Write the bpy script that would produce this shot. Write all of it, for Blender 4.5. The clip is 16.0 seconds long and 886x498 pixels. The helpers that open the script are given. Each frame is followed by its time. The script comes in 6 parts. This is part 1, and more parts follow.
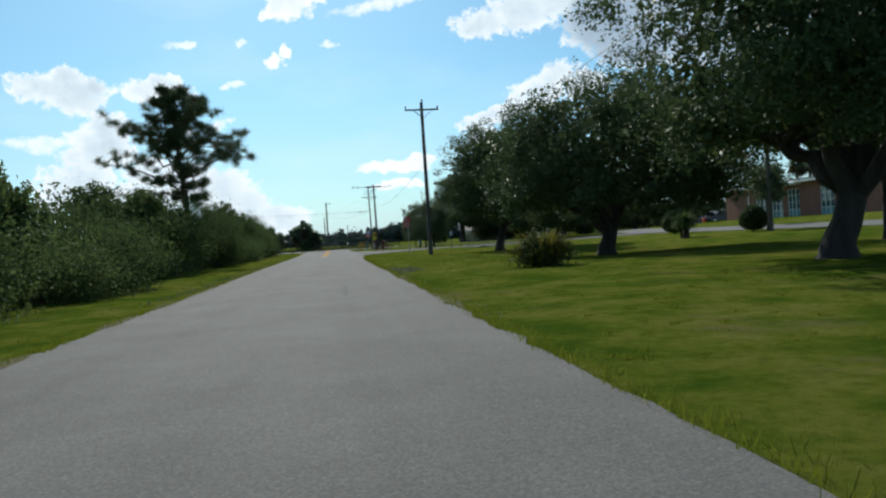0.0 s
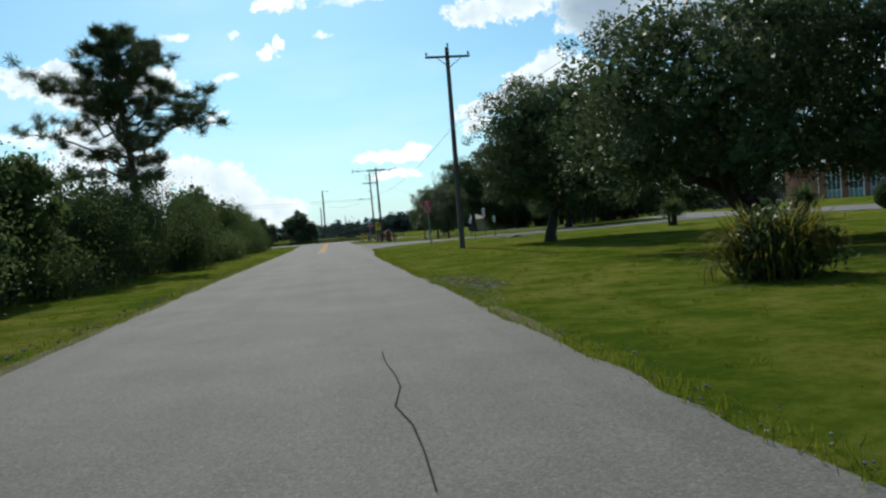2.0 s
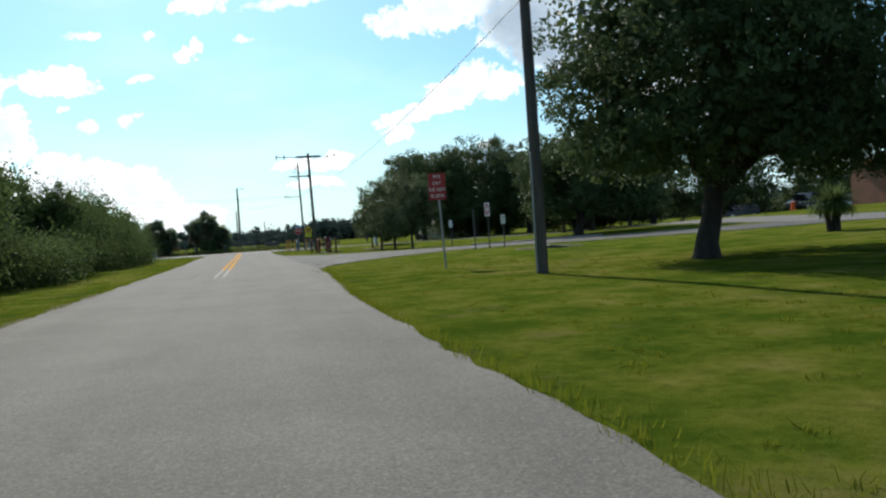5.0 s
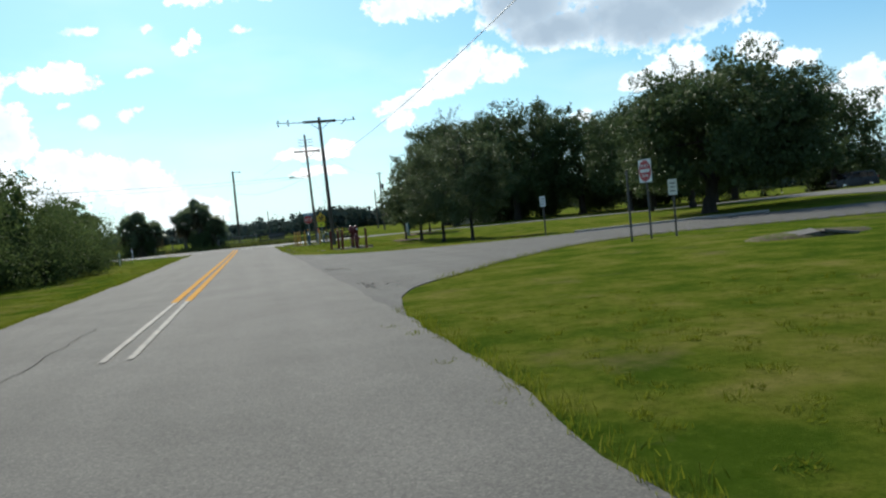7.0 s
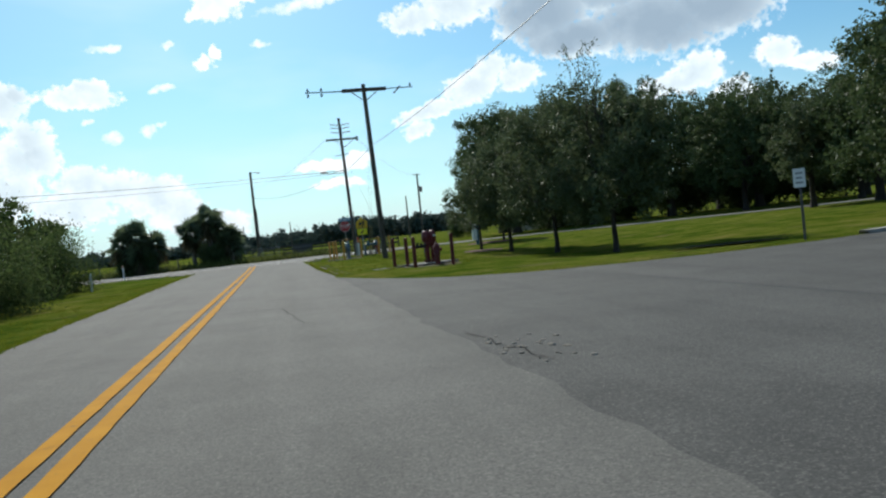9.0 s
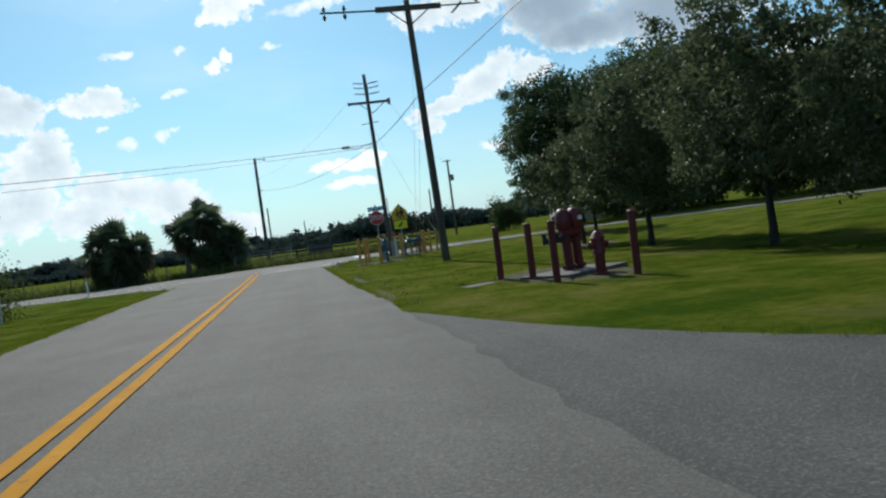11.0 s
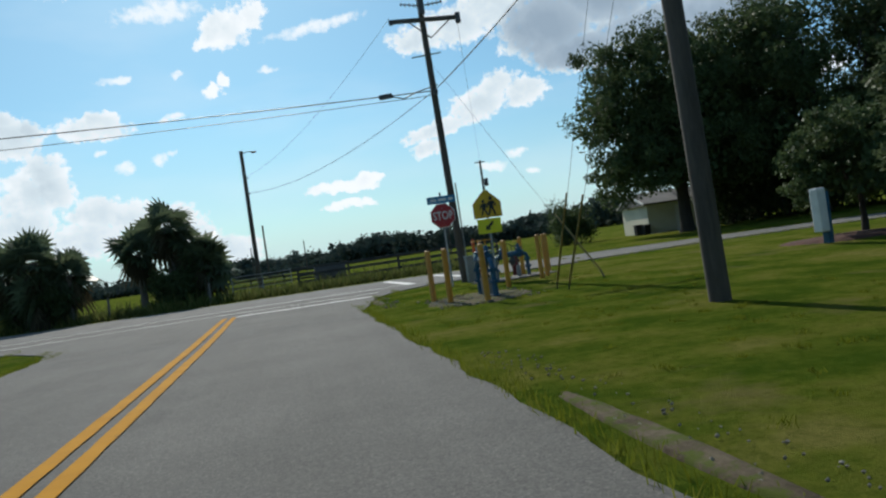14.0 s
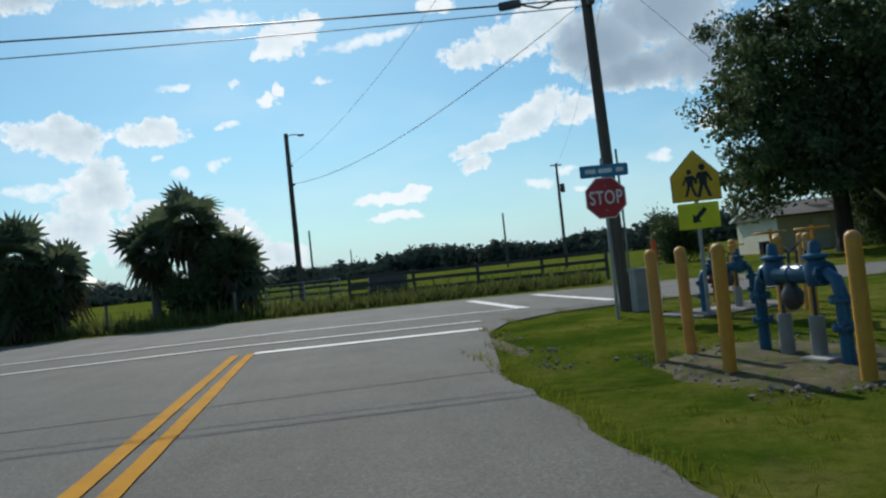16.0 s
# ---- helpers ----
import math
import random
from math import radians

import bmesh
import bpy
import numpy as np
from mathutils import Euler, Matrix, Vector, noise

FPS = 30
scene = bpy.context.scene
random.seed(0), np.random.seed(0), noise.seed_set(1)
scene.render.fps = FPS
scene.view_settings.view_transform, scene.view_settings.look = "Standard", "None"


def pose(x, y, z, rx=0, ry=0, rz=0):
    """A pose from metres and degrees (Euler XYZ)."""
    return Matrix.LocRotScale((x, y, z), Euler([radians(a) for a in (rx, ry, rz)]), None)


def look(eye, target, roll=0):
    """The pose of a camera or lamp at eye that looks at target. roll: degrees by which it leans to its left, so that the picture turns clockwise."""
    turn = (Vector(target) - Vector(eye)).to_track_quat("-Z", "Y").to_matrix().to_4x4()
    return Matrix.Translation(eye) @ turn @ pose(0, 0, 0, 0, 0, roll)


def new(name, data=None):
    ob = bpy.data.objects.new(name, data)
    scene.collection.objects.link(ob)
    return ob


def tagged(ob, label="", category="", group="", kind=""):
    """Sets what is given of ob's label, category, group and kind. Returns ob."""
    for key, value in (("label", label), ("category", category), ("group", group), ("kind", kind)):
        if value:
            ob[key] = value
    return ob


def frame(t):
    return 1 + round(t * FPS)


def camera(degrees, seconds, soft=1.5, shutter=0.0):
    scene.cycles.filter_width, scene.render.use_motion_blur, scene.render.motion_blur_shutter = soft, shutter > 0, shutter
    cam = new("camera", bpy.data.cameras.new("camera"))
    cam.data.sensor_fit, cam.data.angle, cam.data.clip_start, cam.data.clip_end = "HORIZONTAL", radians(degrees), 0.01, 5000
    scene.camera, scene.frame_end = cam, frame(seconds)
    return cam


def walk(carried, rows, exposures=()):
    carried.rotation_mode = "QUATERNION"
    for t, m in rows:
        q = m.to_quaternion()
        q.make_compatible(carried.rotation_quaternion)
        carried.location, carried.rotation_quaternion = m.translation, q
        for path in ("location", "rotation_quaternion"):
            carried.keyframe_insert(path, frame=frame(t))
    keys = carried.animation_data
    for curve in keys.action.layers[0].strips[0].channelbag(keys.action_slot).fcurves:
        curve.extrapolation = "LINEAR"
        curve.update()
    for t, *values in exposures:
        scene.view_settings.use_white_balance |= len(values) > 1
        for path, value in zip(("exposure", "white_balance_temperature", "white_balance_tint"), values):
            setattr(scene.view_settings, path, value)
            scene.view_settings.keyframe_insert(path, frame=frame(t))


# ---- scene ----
cam = camera(61.0, 16.0, 2.3)
PATH = [
    (0, (-0.35, 1.777, 1.176), (-0.064, 3.756, 1.145), -3.5),
    (0.5, (-0.452, 5.113, 1.243), (-0.219, 7.1, 1.244), -5.2),
    (1, (-0.498, 8.486, 1.25), (-0.247, 10.47, 1.272), -5.1),
    (1.5, (-0.55, 11.964, 1.192), (-0.28, 13.946, 1.21), -4.2),
    (2, (-0.554, 15.599, 1.245), (-0.262, 17.577, 1.186), -4.4),
    (2.5, (-0.569, 19.389, 1.266), (-0.218, 21.358, 1.255), -2.2),
    (3, (-0.592, 23.314, 1.268), (-0.136, 25.261, 1.228), -2.4),
    (3.5, (-0.539, 27.404, 1.246), (-0.006, 29.331, 1.181), -2.7),
    (4, (-0.513, 31.583, 1.168), (0.009, 33.513, 1.1), -2.6),
    (4.5, (-0.429, 35.849, 1.169), (0.104, 37.775, 1.09), -3.0),
    (4.7, (-0.358, 37.613, 1.163), (0.145, 39.548, 1.119), -3.5),
    (6.8, (0.32, 57.024, 1.343), (0.829, 58.954, 1.227), -4.7),
    (7, (0.365, 58.827, 1.35), (0.848, 60.766, 1.264), -5.4),
    (7.5, (0.387, 63.197, 1.328), (0.91, 65.122, 1.193), -4.6),
    (8, (0.362, 67.412, 1.336), (0.865, 69.343, 1.2), -5.7),
    (8.5, (0.354, 71.458, 1.334), (0.833, 73.398, 1.244), -6.0),
    (9, (0.332, 75.352, 1.316), (0.765, 77.304, 1.261), -6.2),
    (9.2, (0.344, 76.853, 1.313), (0.758, 78.809, 1.264), -6.7),
    (11.3, (0.691, 91.99, 1.256), (1.085, 93.95, 1.195), -8.0),
    (11.5, (0.676, 93.373, 1.254), (1.085, 95.329, 1.19), -8.6),
    (12, (0.627, 96.658, 1.239), (1.085, 98.603, 1.158), -9.3),
    (12.5, (0.568, 99.83, 1.259), (1.009, 101.781, 1.27), -9.9),
    (13, (0.56, 102.847, 1.265), (0.969, 104.804, 1.3), -9.2),
    (13.5, (0.576, 105.674, 1.267), (0.986, 107.631, 1.265), -8.4),
    (14, (0.599, 108.454, 1.258), (1.005, 110.412, 1.253), -8.3),
    (14.5, (0.592, 111.019, 1.268), (0.981, 112.98, 1.234), -7.3),
    (15, (0.528, 113.467, 1.259), (0.919, 115.429, 1.256), -7.2),
    (15.5, (0.475, 115.91, 1.269), (0.853, 117.873, 1.269), -5.8),
    (16, (0.422, 118.314, 1.274), (0.717, 120.291, 1.322), -6.0),
]
walk(cam, [(t, look(eye, target, roll)) for t, eye, target, roll in PATH], ((0.0, -0.12, 6250, 7), (2.0, -0.02, 6400, 7), (3.5, 0.2, 6600, 9), (4.5, 0.26, 6600, 9), (7.0, 0.24, 6500, 8), (8.0, 0.18, 6500, 8), (9.0, 0.0, 6350, 7), (11.5, -0.15, 6300, 7), (14.0, -0.25, 6350, 8), (16.0, -0.3, 6250, 7)))

# ---- world, sun, exposure ----
SUN_AZ, SUN_EL = radians(-5), radians(38)      # azimuth from +y, clockwise positive
SUN_DIR = Vector((math.sin(SUN_AZ) * math.cos(SUN_EL), math.cos(SUN_AZ) * math.cos(SUN_EL), math.sin(SUN_EL)))
scene.view_settings.exposure = 0.0


class Nodes:
    """Short hand for building node trees."""

    def __init__(self, tree):
        self.t = tree
        tree.nodes.clear()

    def add(self, kind, props=None, **ins):
        n = self.t.nodes.new(kind)
        for k, v in (props or {}).items():
            setattr(n, k, v)
        for k, v in ins.items():
            self.put(n, k, v)
        return n

    def put(self, n, k, v):
        key = int(k[1:]) if k[0] == "i" and k[1:].isdigit() else k.replace("_", " ")
        if isinstance(v, bpy.types.NodeSocket):
            self.t.links.new(v, n.inputs[key])
        else:
            n.inputs[key].default_value = v

    def math(self, op, a, b=0.0, clamp=False):
        n = self.add("ShaderNodeMath", {"operation": op, "use_clamp": clamp})
        self.put(n, "i0", a)
        self.put(n, "i1", b)
        return n.outputs[0]

    def mix(self, f, a, b):
        n = self.add("ShaderNodeMix", {"data_type": "RGBA"})
        self.put(n, "i0", f)
        self.put(n, "i6", a)
        self.put(n, "i7", b)
        return n.outputs[2]

    def ramp(self, f, stops, interp="LINEAR"):
        n = self.add("ShaderNodeValToRGB")
        n.color_ramp.interpolation = interp
        e = n.color_ramp.elements
        while len(e) < len(stops):
            e.new(0.5)
        for el, (p, c) in zip(e, stops):
            el.position = p
            el.color = c if len(c) == 4 else (*c, 1)
        self.put(n, "i0", f)
        return n.outputs[0]

    def noise(self, vec, scale, detail=4.0, rough=0.55):
        n = self.add("ShaderNodeTexNoise", Scale=scale, Detail=detail, Roughness=rough)
        if vec is not None:
            self.put(n, "Vector", vec)
        return n


class Sky:
    """The cloudy sky: puffs as ellipses in azimuth and elevation, roughened by billows."""

    def __init__(self, g, way):
        self.g = g
        sep = g.add("ShaderNodeSeparateXYZ", Vector=way)
        az = g.math("MULTIPLY", g.math("ARCTAN2", sep.outputs[0], sep.outputs[1]), 180 / math.pi)
        self.el = g.math("MULTIPLY", g.math("ARCSINE", sep.outputs[2]), 180 / math.pi)
        plain = g.add("ShaderNodeCombineXYZ", X=az, Y=self.el).outputs[0]
        self.curl = g.noise(plain, 0.55, 5, 0.6)
        shift = g.add("ShaderNodeVectorMath", {"operation": "SUBTRACT"}, i0=self.curl.outputs["Color"], i1=(0.5, 0.5, 0.5)).outputs[0]
        shift = g.add("ShaderNodeVectorMath", {"operation": "MULTIPLY"}, i0=shift, i1=(2.0, 1.5, 0)).outputs[0]
        self.at = g.add("ShaderNodeVectorMath", {"operation": "ADD"}, i0=plain, i1=shift).outputs[0]
        self.puffs = g.noise(plain, 1.35, 7, 0.62)
        self.cover = self.body = self.veil = None

    def cloud(self, grey, turn, *lobes, faint=False):
        """One cloud of lobes (azimuth, elevation, half width, half height) in degrees; grey: how dark its middle is; faint: blue shows through."""
        g = self.g
        top = None
        for a, e, w, h in lobes:
            m = g.add("ShaderNodeMapping", {"vector_type": "TEXTURE"}, Vector=self.at, Location=(a, e, 0), Rotation=(0, 0, radians(turn)), Scale=(w * 1.12, h * 1.15, 1)).outputs[0]
            d = g.add("ShaderNodeVectorMath", {"operation": "DOT_PRODUCT"}, i0=m, i1=m).outputs["Value"]
            top = d if top is None else g.math("MINIMUM", top, d)
        top = g.math("SUBTRACT", 1.0, top)
        if faint:
            self.veil = top if self.veil is None else g.math("MAXIMUM", self.veil, top)
            return
        self.cover = top if self.cover is None else g.math("MAXIMUM", self.cover, top)
        if grey:
            low = g.math("MULTIPLY", top, grey)
            self.body = low if self.body is None else g.math("MAXIMUM", self.body, low)


def build_world():
    world = bpy.data.worlds.new("sky")
    scene.world = world
    world.use_nodes = True
    g = Nodes(world.node_tree)
    way = g.add("ShaderNodeTexCoord").outputs["Generated"]
    sky = g.add("ShaderNodeTexSky", {"sky_type": "NISHITA", "sun_disc": False, "sun_elevation": SUN_EL, "sun_rotation": SUN_AZ, "air_density": 1.0,
                                     "dust_density": 0.6, "ozone_density": 2.0})
    k = Sky(g, way)
    # cumulus low on the left, with a tower
    k.cloud(0.35, -3, (-19.0, 11.5, 2.5, 1.1), (-17.2, 11.2, 2.3, 1.4), (-17.8, 12.2, 1.6, 0.8), (-15.7, 11.7, 0.9, 0.7))
    k.cloud(0.25, -3, (-12.0, 11.4, 2.8, 0.8), (-11.2, 11.9, 1.3, 0.7))
    k.cloud(0.32, 0, (-15.4, 8.9, 1.4, 1.4), (-16.5, 7.3, 1.8, 1.8), (-14.9, 7.6, 1.3, 1.5), (-16.8, 5.2, 2.0, 1.8), (-18.0, 4.6, 2.4, 1.7))
    k.cloud(0.0, 2, (-19.2, 7.9, 2.6, 0.6), faint=True)
    k.cloud(0.3, 0, (-12.4, 5.7, 2.2, 1.4), (-10.3, 5.2, 2.1, 1.4), (-8.0, 4.6, 2.3, 1.6), (-6.6, 3.4, 2.4, 1.7), (-13.2, 4.0, 3.0, 1.6), (-4.0, 1.9, 2.6, 1.2))
    # high ragged clouds ahead
    k.cloud(0.15, 25, (-1.9, 17.8, 2.2, 1.5), (-0.3, 18.4, 1.5, 1.1), (-3.3, 17.0, 1.2, 0.6))
    k.cloud(0.0, 9, (4.4, 17.3, 3.6, 0.5), (6.2, 17.6, 1.8, 0.4), faint=True)
    k.cloud(0.05, 30, (-3.6, 13.5, 0.9, 0.55), (-2.6, 14.2, 0.45, 0.45))
    k.cloud(0.0, 4, (-10.0, 14.6, 1.1, 0.3), (0.5, 14.7, 0.9, 0.25), (-6.6, 11.8, 0.8, 0.3), faint=True)
    k.cloud(0.0, 0, (-10.3, 8.6, 0.65, 0.4), (-7.8, 9.0, 0.6, 0.4), (-6.9, 9.3, 0.4, 0.35), (-5.9, 14.9, 0.35, 0.25), (-11.8, 9.8, 0.35, 0.25), faint=True)
    k.cloud(0.05, -2, (5.0, 5.6, 2.7, 0.55), (5.2, 4.2, 1.9, 0.4), (7.0, 5.9, 1.1, 0.5))
    # the great cloud and what hangs under it
    k.cloud(0.35, 4, (12.2, 15.6, 2.5, 1.1), (15.0, 16.2, 2.9, 1.5), (18.0, 17.2, 3.0, 1.9))
    k.cloud(1.0, -4, (21.8, 15.0, 4.0, 2.8), (24.0, 12.8, 4.4, 1.5), (30.0, 12.9, 6.0, 2.5), (33.6, 13.2, 4.6, 1.9), (26.5, 16.5, 5.0, 2.6))
    k.cloud(0.3, 14, (16.0, 10.3, 2.5, 1.2), (17.3, 11.4, 2.0, 1.0), (19.6, 10.6, 1.8, 1.2), (12.7, 9.0, 3.1, 0.65), (11.7, 7.5, 1.4, 0.7))
    k.cloud(0.05, 0, (25.3, 6.4, 0.9, 0.55), (16.5, 5.6, 1.1, 0.35), (18.4, 6.2, 0.9, 0.35), (19.2, 4.8, 0.6, 0.3), faint=True)
    k.cloud(0.3, 6, (32.3, 9.1, 2.0, 1.4), (30.5, 8.5, 2.5, 0.85), (34.6, 7.4, 1.8, 0.9))
    k.cloud(0.25, -8, (37.5, 9.6, 1.6, 1.2), (39.5, 8.5, 2.1, 0.7))
    k.cloud(0.3, 0, (43.9, 6.5, 1.4, 1.3), (43.5, 4.8, 1.8, 0.9), (41.9, 5.8, 1.2, 0.7))
    k.cloud(0.1, 0, (9.8, 19.4, 1.5, 0.8))
    k.cloud(0.6, -2, (-14.0, 21.6, 5.0, 1.5), (-21.0, 20.6, 4.0, 1.4), (-8.0, 21.6, 4.0, 1.2))
    k.cloud(0.0, 4, (-6.5, 19.0, 3.2, 0.8), faint=True)
    # the rest of the sky
    k.cloud(0.5, 0, (-34, 10, 6, 2.5), (-47, 7, 7, 2.5), (58, 12, 7, 3), (72, 7, 8, 2.5), (40, 27, 9, 3.5), (-28, 27, 8, 2))
    cover = g.math("ADD", k.cover, g.math("MULTIPLY", g.math("SUBTRACT", k.puffs.outputs[0], 0.5), 2.1))
    density = g.ramp(cover, [(0.10, (0, 0, 0)), (0.30, (0.45, 0.45, 0.45)), (0.52, (0.96, 0.96, 0.96)), (0.8, (1, 1, 1))], "EASE")
    wisps = g.noise(g.add("ShaderNodeMapping", Vector=way, Scale=(1, 1, 3)).outputs[0], 4, 4, 0.5)
    thin = g.ramp(wisps.outputs[0], [(0.45, (0.02, 0.02, 0.02)), (0.85, (0.26, 0.26, 0.26))])
    veil = g.math("ADD", k.veil, g.math("MULTIPLY", g.math("SUBTRACT", k.puffs.outputs[0], 0.5), 2.4))
    density = g.math("MAXIMUM", g.math("MAXIMUM", density, thin), g.ramp(veil, [(0.05, (0, 0, 0)), (0.6, (0.5, 0.5, 0.5)), (1.0, (0.85, 0.85, 0.85))]))
    tone = g.math("ADD", k.body, g.math("MULTIPLY", g.math("SUBTRACT", k.curl.outputs[0], 0.5), 0.5))
    shade = g.ramp(tone, [(0.06, (1.14, 1.17, 1.2)), (0.3, (0.82, 0.93, 1.0)), (0.62, (0.50, 0.61, 0.72)), (0.95, (0.38, 0.485, 0.60))])
    blue = g.add("ShaderNodeVectorMath", {"operation": "MULTIPLY"}, i0=sky.outputs[0], i1=SKY_TINT).outputs[0]
    haze = g.ramp(g.math("DIVIDE", k.el, 12.0), [(0.0, (0.75, 0.75, 0.75)), (0.35, (0.35, 0.35, 0.35)), (1.0, (0, 0, 0))], "EASE")
    blue = g.mix(haze, blue, (0.62, 0.80, 0.94, 1))
    colour = g.mix(density, blue, shade)
    up = g.ramp(k.el, [(0.0, (0, 0, 0)), (0.02, (1, 1, 1))])
    bg = g.add("ShaderNodeBackground", Color=g.mix(up, blue, colour), Strength=1.0)
    g.add("ShaderNodeOutputWorld", Surface=bg.outputs[0])


SKY_TINT = (0.066, 0.101, 0.109)
build_world()
sun = new("sun", bpy.data.lights.new("sun", "SUN"))
sun.data.energy, sun.data.angle, sun.data.color = 4.2, radians(0.6), (1.0, 0.94, 0.84)
sun.matrix_world = Matrix.Translation((0, 60, 60)) @ SUN_DIR.to_track_quat("Z", "Y").to_matrix().to_4x4()

# ---- materials ----


def surf(name, c1, c2, scale=1.0, fine=12.0, rough=0.8, bump=0.3, metal=0.0, c3=None, spots=0.62, rand=0.0, rough2=None, stretch=(1, 1, 1), spec=0.5, trans=0.0, dist=0.02):
    """A worn surface: two colours blotched at one scale, grained at another, with a third in spots."""
    m = bpy.data.materials.new(name)
    m.use_nodes = True
    g = Nodes(m.node_tree)
    co = g.add("ShaderNodeTexCoord").outputs["Object"]
    if rand:
        info = g.add("ShaderNodeObjectInfo").outputs["Random"]
        co = g.add("ShaderNodeVectorMath", {"operation": "ADD"}, i0=co, i1=g.add("ShaderNodeCombineXYZ", X=g.math("MULTIPLY", info, 37.0), Y=g.math("MULTIPLY", info, 11.0)).outputs[0]).outputs[0]
    co = g.add("ShaderNodeMapping", Vector=co, Scale=stretch).outputs[0]
    a, b = g.noise(co, scale, 5), g.noise(co, fine, 6, 0.7)
    f = g.math("ADD", g.math("MULTIPLY", a.outputs[0], 0.6), g.math("MULTIPLY", b.outputs[0], 0.4))
    col = g.ramp(f, [(0.36, c1), (0.64, c2)])
    if c3:
        s = g.noise(co, scale * 2.7, 6, 0.7)
        col = g.mix(g.ramp(s.outputs[0], [(spots, (0, 0, 0)), (min(1, spots + 0.1), (0.85, 0.85, 0.85))]), col, (*c3, 1))
    if rand:
        col = g.mix(g.math("MULTIPLY", info, rand), col, g.mix(0.5, col, (0.5, 0.5, 0.5, 1)))
    r = g.math("ADD", rough - 0.08, g.math("MULTIPLY", b.outputs[0], 0.16), True)
    bmp = g.add("ShaderNodeBump", Strength=bump, Distance=dist, Height=f)
    p = g.add("ShaderNodeBsdfPrincipled", Base_Color=col, Roughness=r, Metallic=metal, Normal=bmp.outputs[0])
    p.inputs["Specular IOR Level"].default_value = spec
    last = p.outputs[0]
    if trans:
        t = g.add("ShaderNodeBsdfTranslucent", Color=col)
        last = g.add("ShaderNodeMixShader", i0=trans, i1=last, i2=t.outputs[0]).outputs[0]
    g.add("ShaderNodeOutputMaterial", Surface=last)
    return m


def leafy(name, dark, light, trans=0.3, rough=0.45, tip=None, gloss=0.02):
    """Leaves: colour varies leaf by leaf, and light passes through them."""
    m = bpy.data.materials.new(name)
    m.use_nodes = True
    g = Nodes(m.node_tree)
    r = g.add("ShaderNodeNewGeometry").outputs["Random Per Island"]
    stops = [(0.0, dark), (0.75, light)] + ([(1.0, tip)] if tip else [])
    col = g.ramp(r, stops)
    co = g.add("ShaderNodeTexCoord").outputs["Object"]
    n = g.noise(co, 0.45, 3)
    col = g.mix(g.ramp(n.outputs[0], [(0.35, (0, 0, 0)), (0.7, (0.6, 0.6, 0.6))]), col, (*dark, 1))
    p = g.add("ShaderNodeBsdfPrincipled", Base_Color=col, Roughness=rough)
    p.inputs["Specular IOR Level"].default_value = gloss
    t = g.add("ShaderNodeBsdfTranslucent", Color=g.mix(0.5, col, (*light, 1)))
    x = g.add("ShaderNodeMixShader", i0=trans, i1=p.outputs[0], i2=t.outputs[0])
    g.add("ShaderNodeOutputMaterial", Surface=x.outputs[0])
    return m


def glass_mat(name, tint):
    m = bpy.data.materials.new(name)
    m.use_nodes = True
    g = Nodes(m.node_tree)
    p = g.add("ShaderNodeBsdfPrincipled", Base_Color=(*tint, 1), Roughness=0.06, IOR=1.5)
    p.inputs["Specular IOR Level"].default_value = 0.8
    g.add("ShaderNodeOutputMaterial", Surface=p.outputs[0])
    return m


def road_mat(name, lo, hi, dark):
    """Asphalt: coarse stone grain, blotches, and streaks along the lane where wheels run."""
    m = bpy.data.materials.new(name)
    m.use_nodes = True
    g = Nodes(m.node_tree)
    co = g.add("ShaderNodeTexCoord").outputs["Object"]
    lane = g.add("ShaderNodeMapping", Vector=co, Scale=(1.1, 0.035, 1)).outputs[0]
    streak, blot = g.noise(lane, 1.0, 3, 0.6), g.noise(co, 0.55, 6, 0.65)
    grit, chip = g.noise(co, 26, 4, 0.75), g.add("ShaderNodeTexVoronoi", Vector=co, Scale=75.0)
    f = g.math("ADD", g.math("MULTIPLY", streak.outputs[0], 0.4), g.math("MULTIPLY", blot.outputs[0], 0.6))
    col = g.ramp(f, [(0.36, lo), (0.64, hi)])
    grain = g.math("ADD", g.math("MULTIPLY", grit.outputs[0], 0.55), g.math("MULTIPLY", g.add("ShaderNodeSeparateColor", Color=chip.outputs["Color"]).outputs[0], 0.45))
    col = g.mix(g.ramp(grain, [(0.3, (0.55, 0.55, 0.55)), (0.52, (0, 0, 0))]), col, (*dark, 1))
    col = g.mix(g.ramp(grain, [(0.6, (0, 0, 0)), (0.85, (0.45, 0.45, 0.45))]), col, (0.30, 0.285, 0.25, 1))
    oil = g.noise(g.add("ShaderNodeMapping", Vector=co, Scale=(0.9, 0.3, 1)).outputs[0], 0.9, 6, 0.7)
    col = g.mix(g.ramp(oil.outputs[0], [(0.62, (0, 0, 0)), (0.74, (0.5, 0.5, 0.5))]), col, (*dark, 1))
    bmp = g.add("ShaderNodeBump", Strength=0.55, Distance=0.008, Height=grain)
    p = g.add("ShaderNodeBsdfPrincipled", Base_Color=col, Roughness=0.88, Normal=bmp.outputs[0])
    p.inputs["Specular IOR Level"].default_value = 0.25
    g.add("ShaderNodeOutputMaterial", Surface=p.outputs[0])
    return m


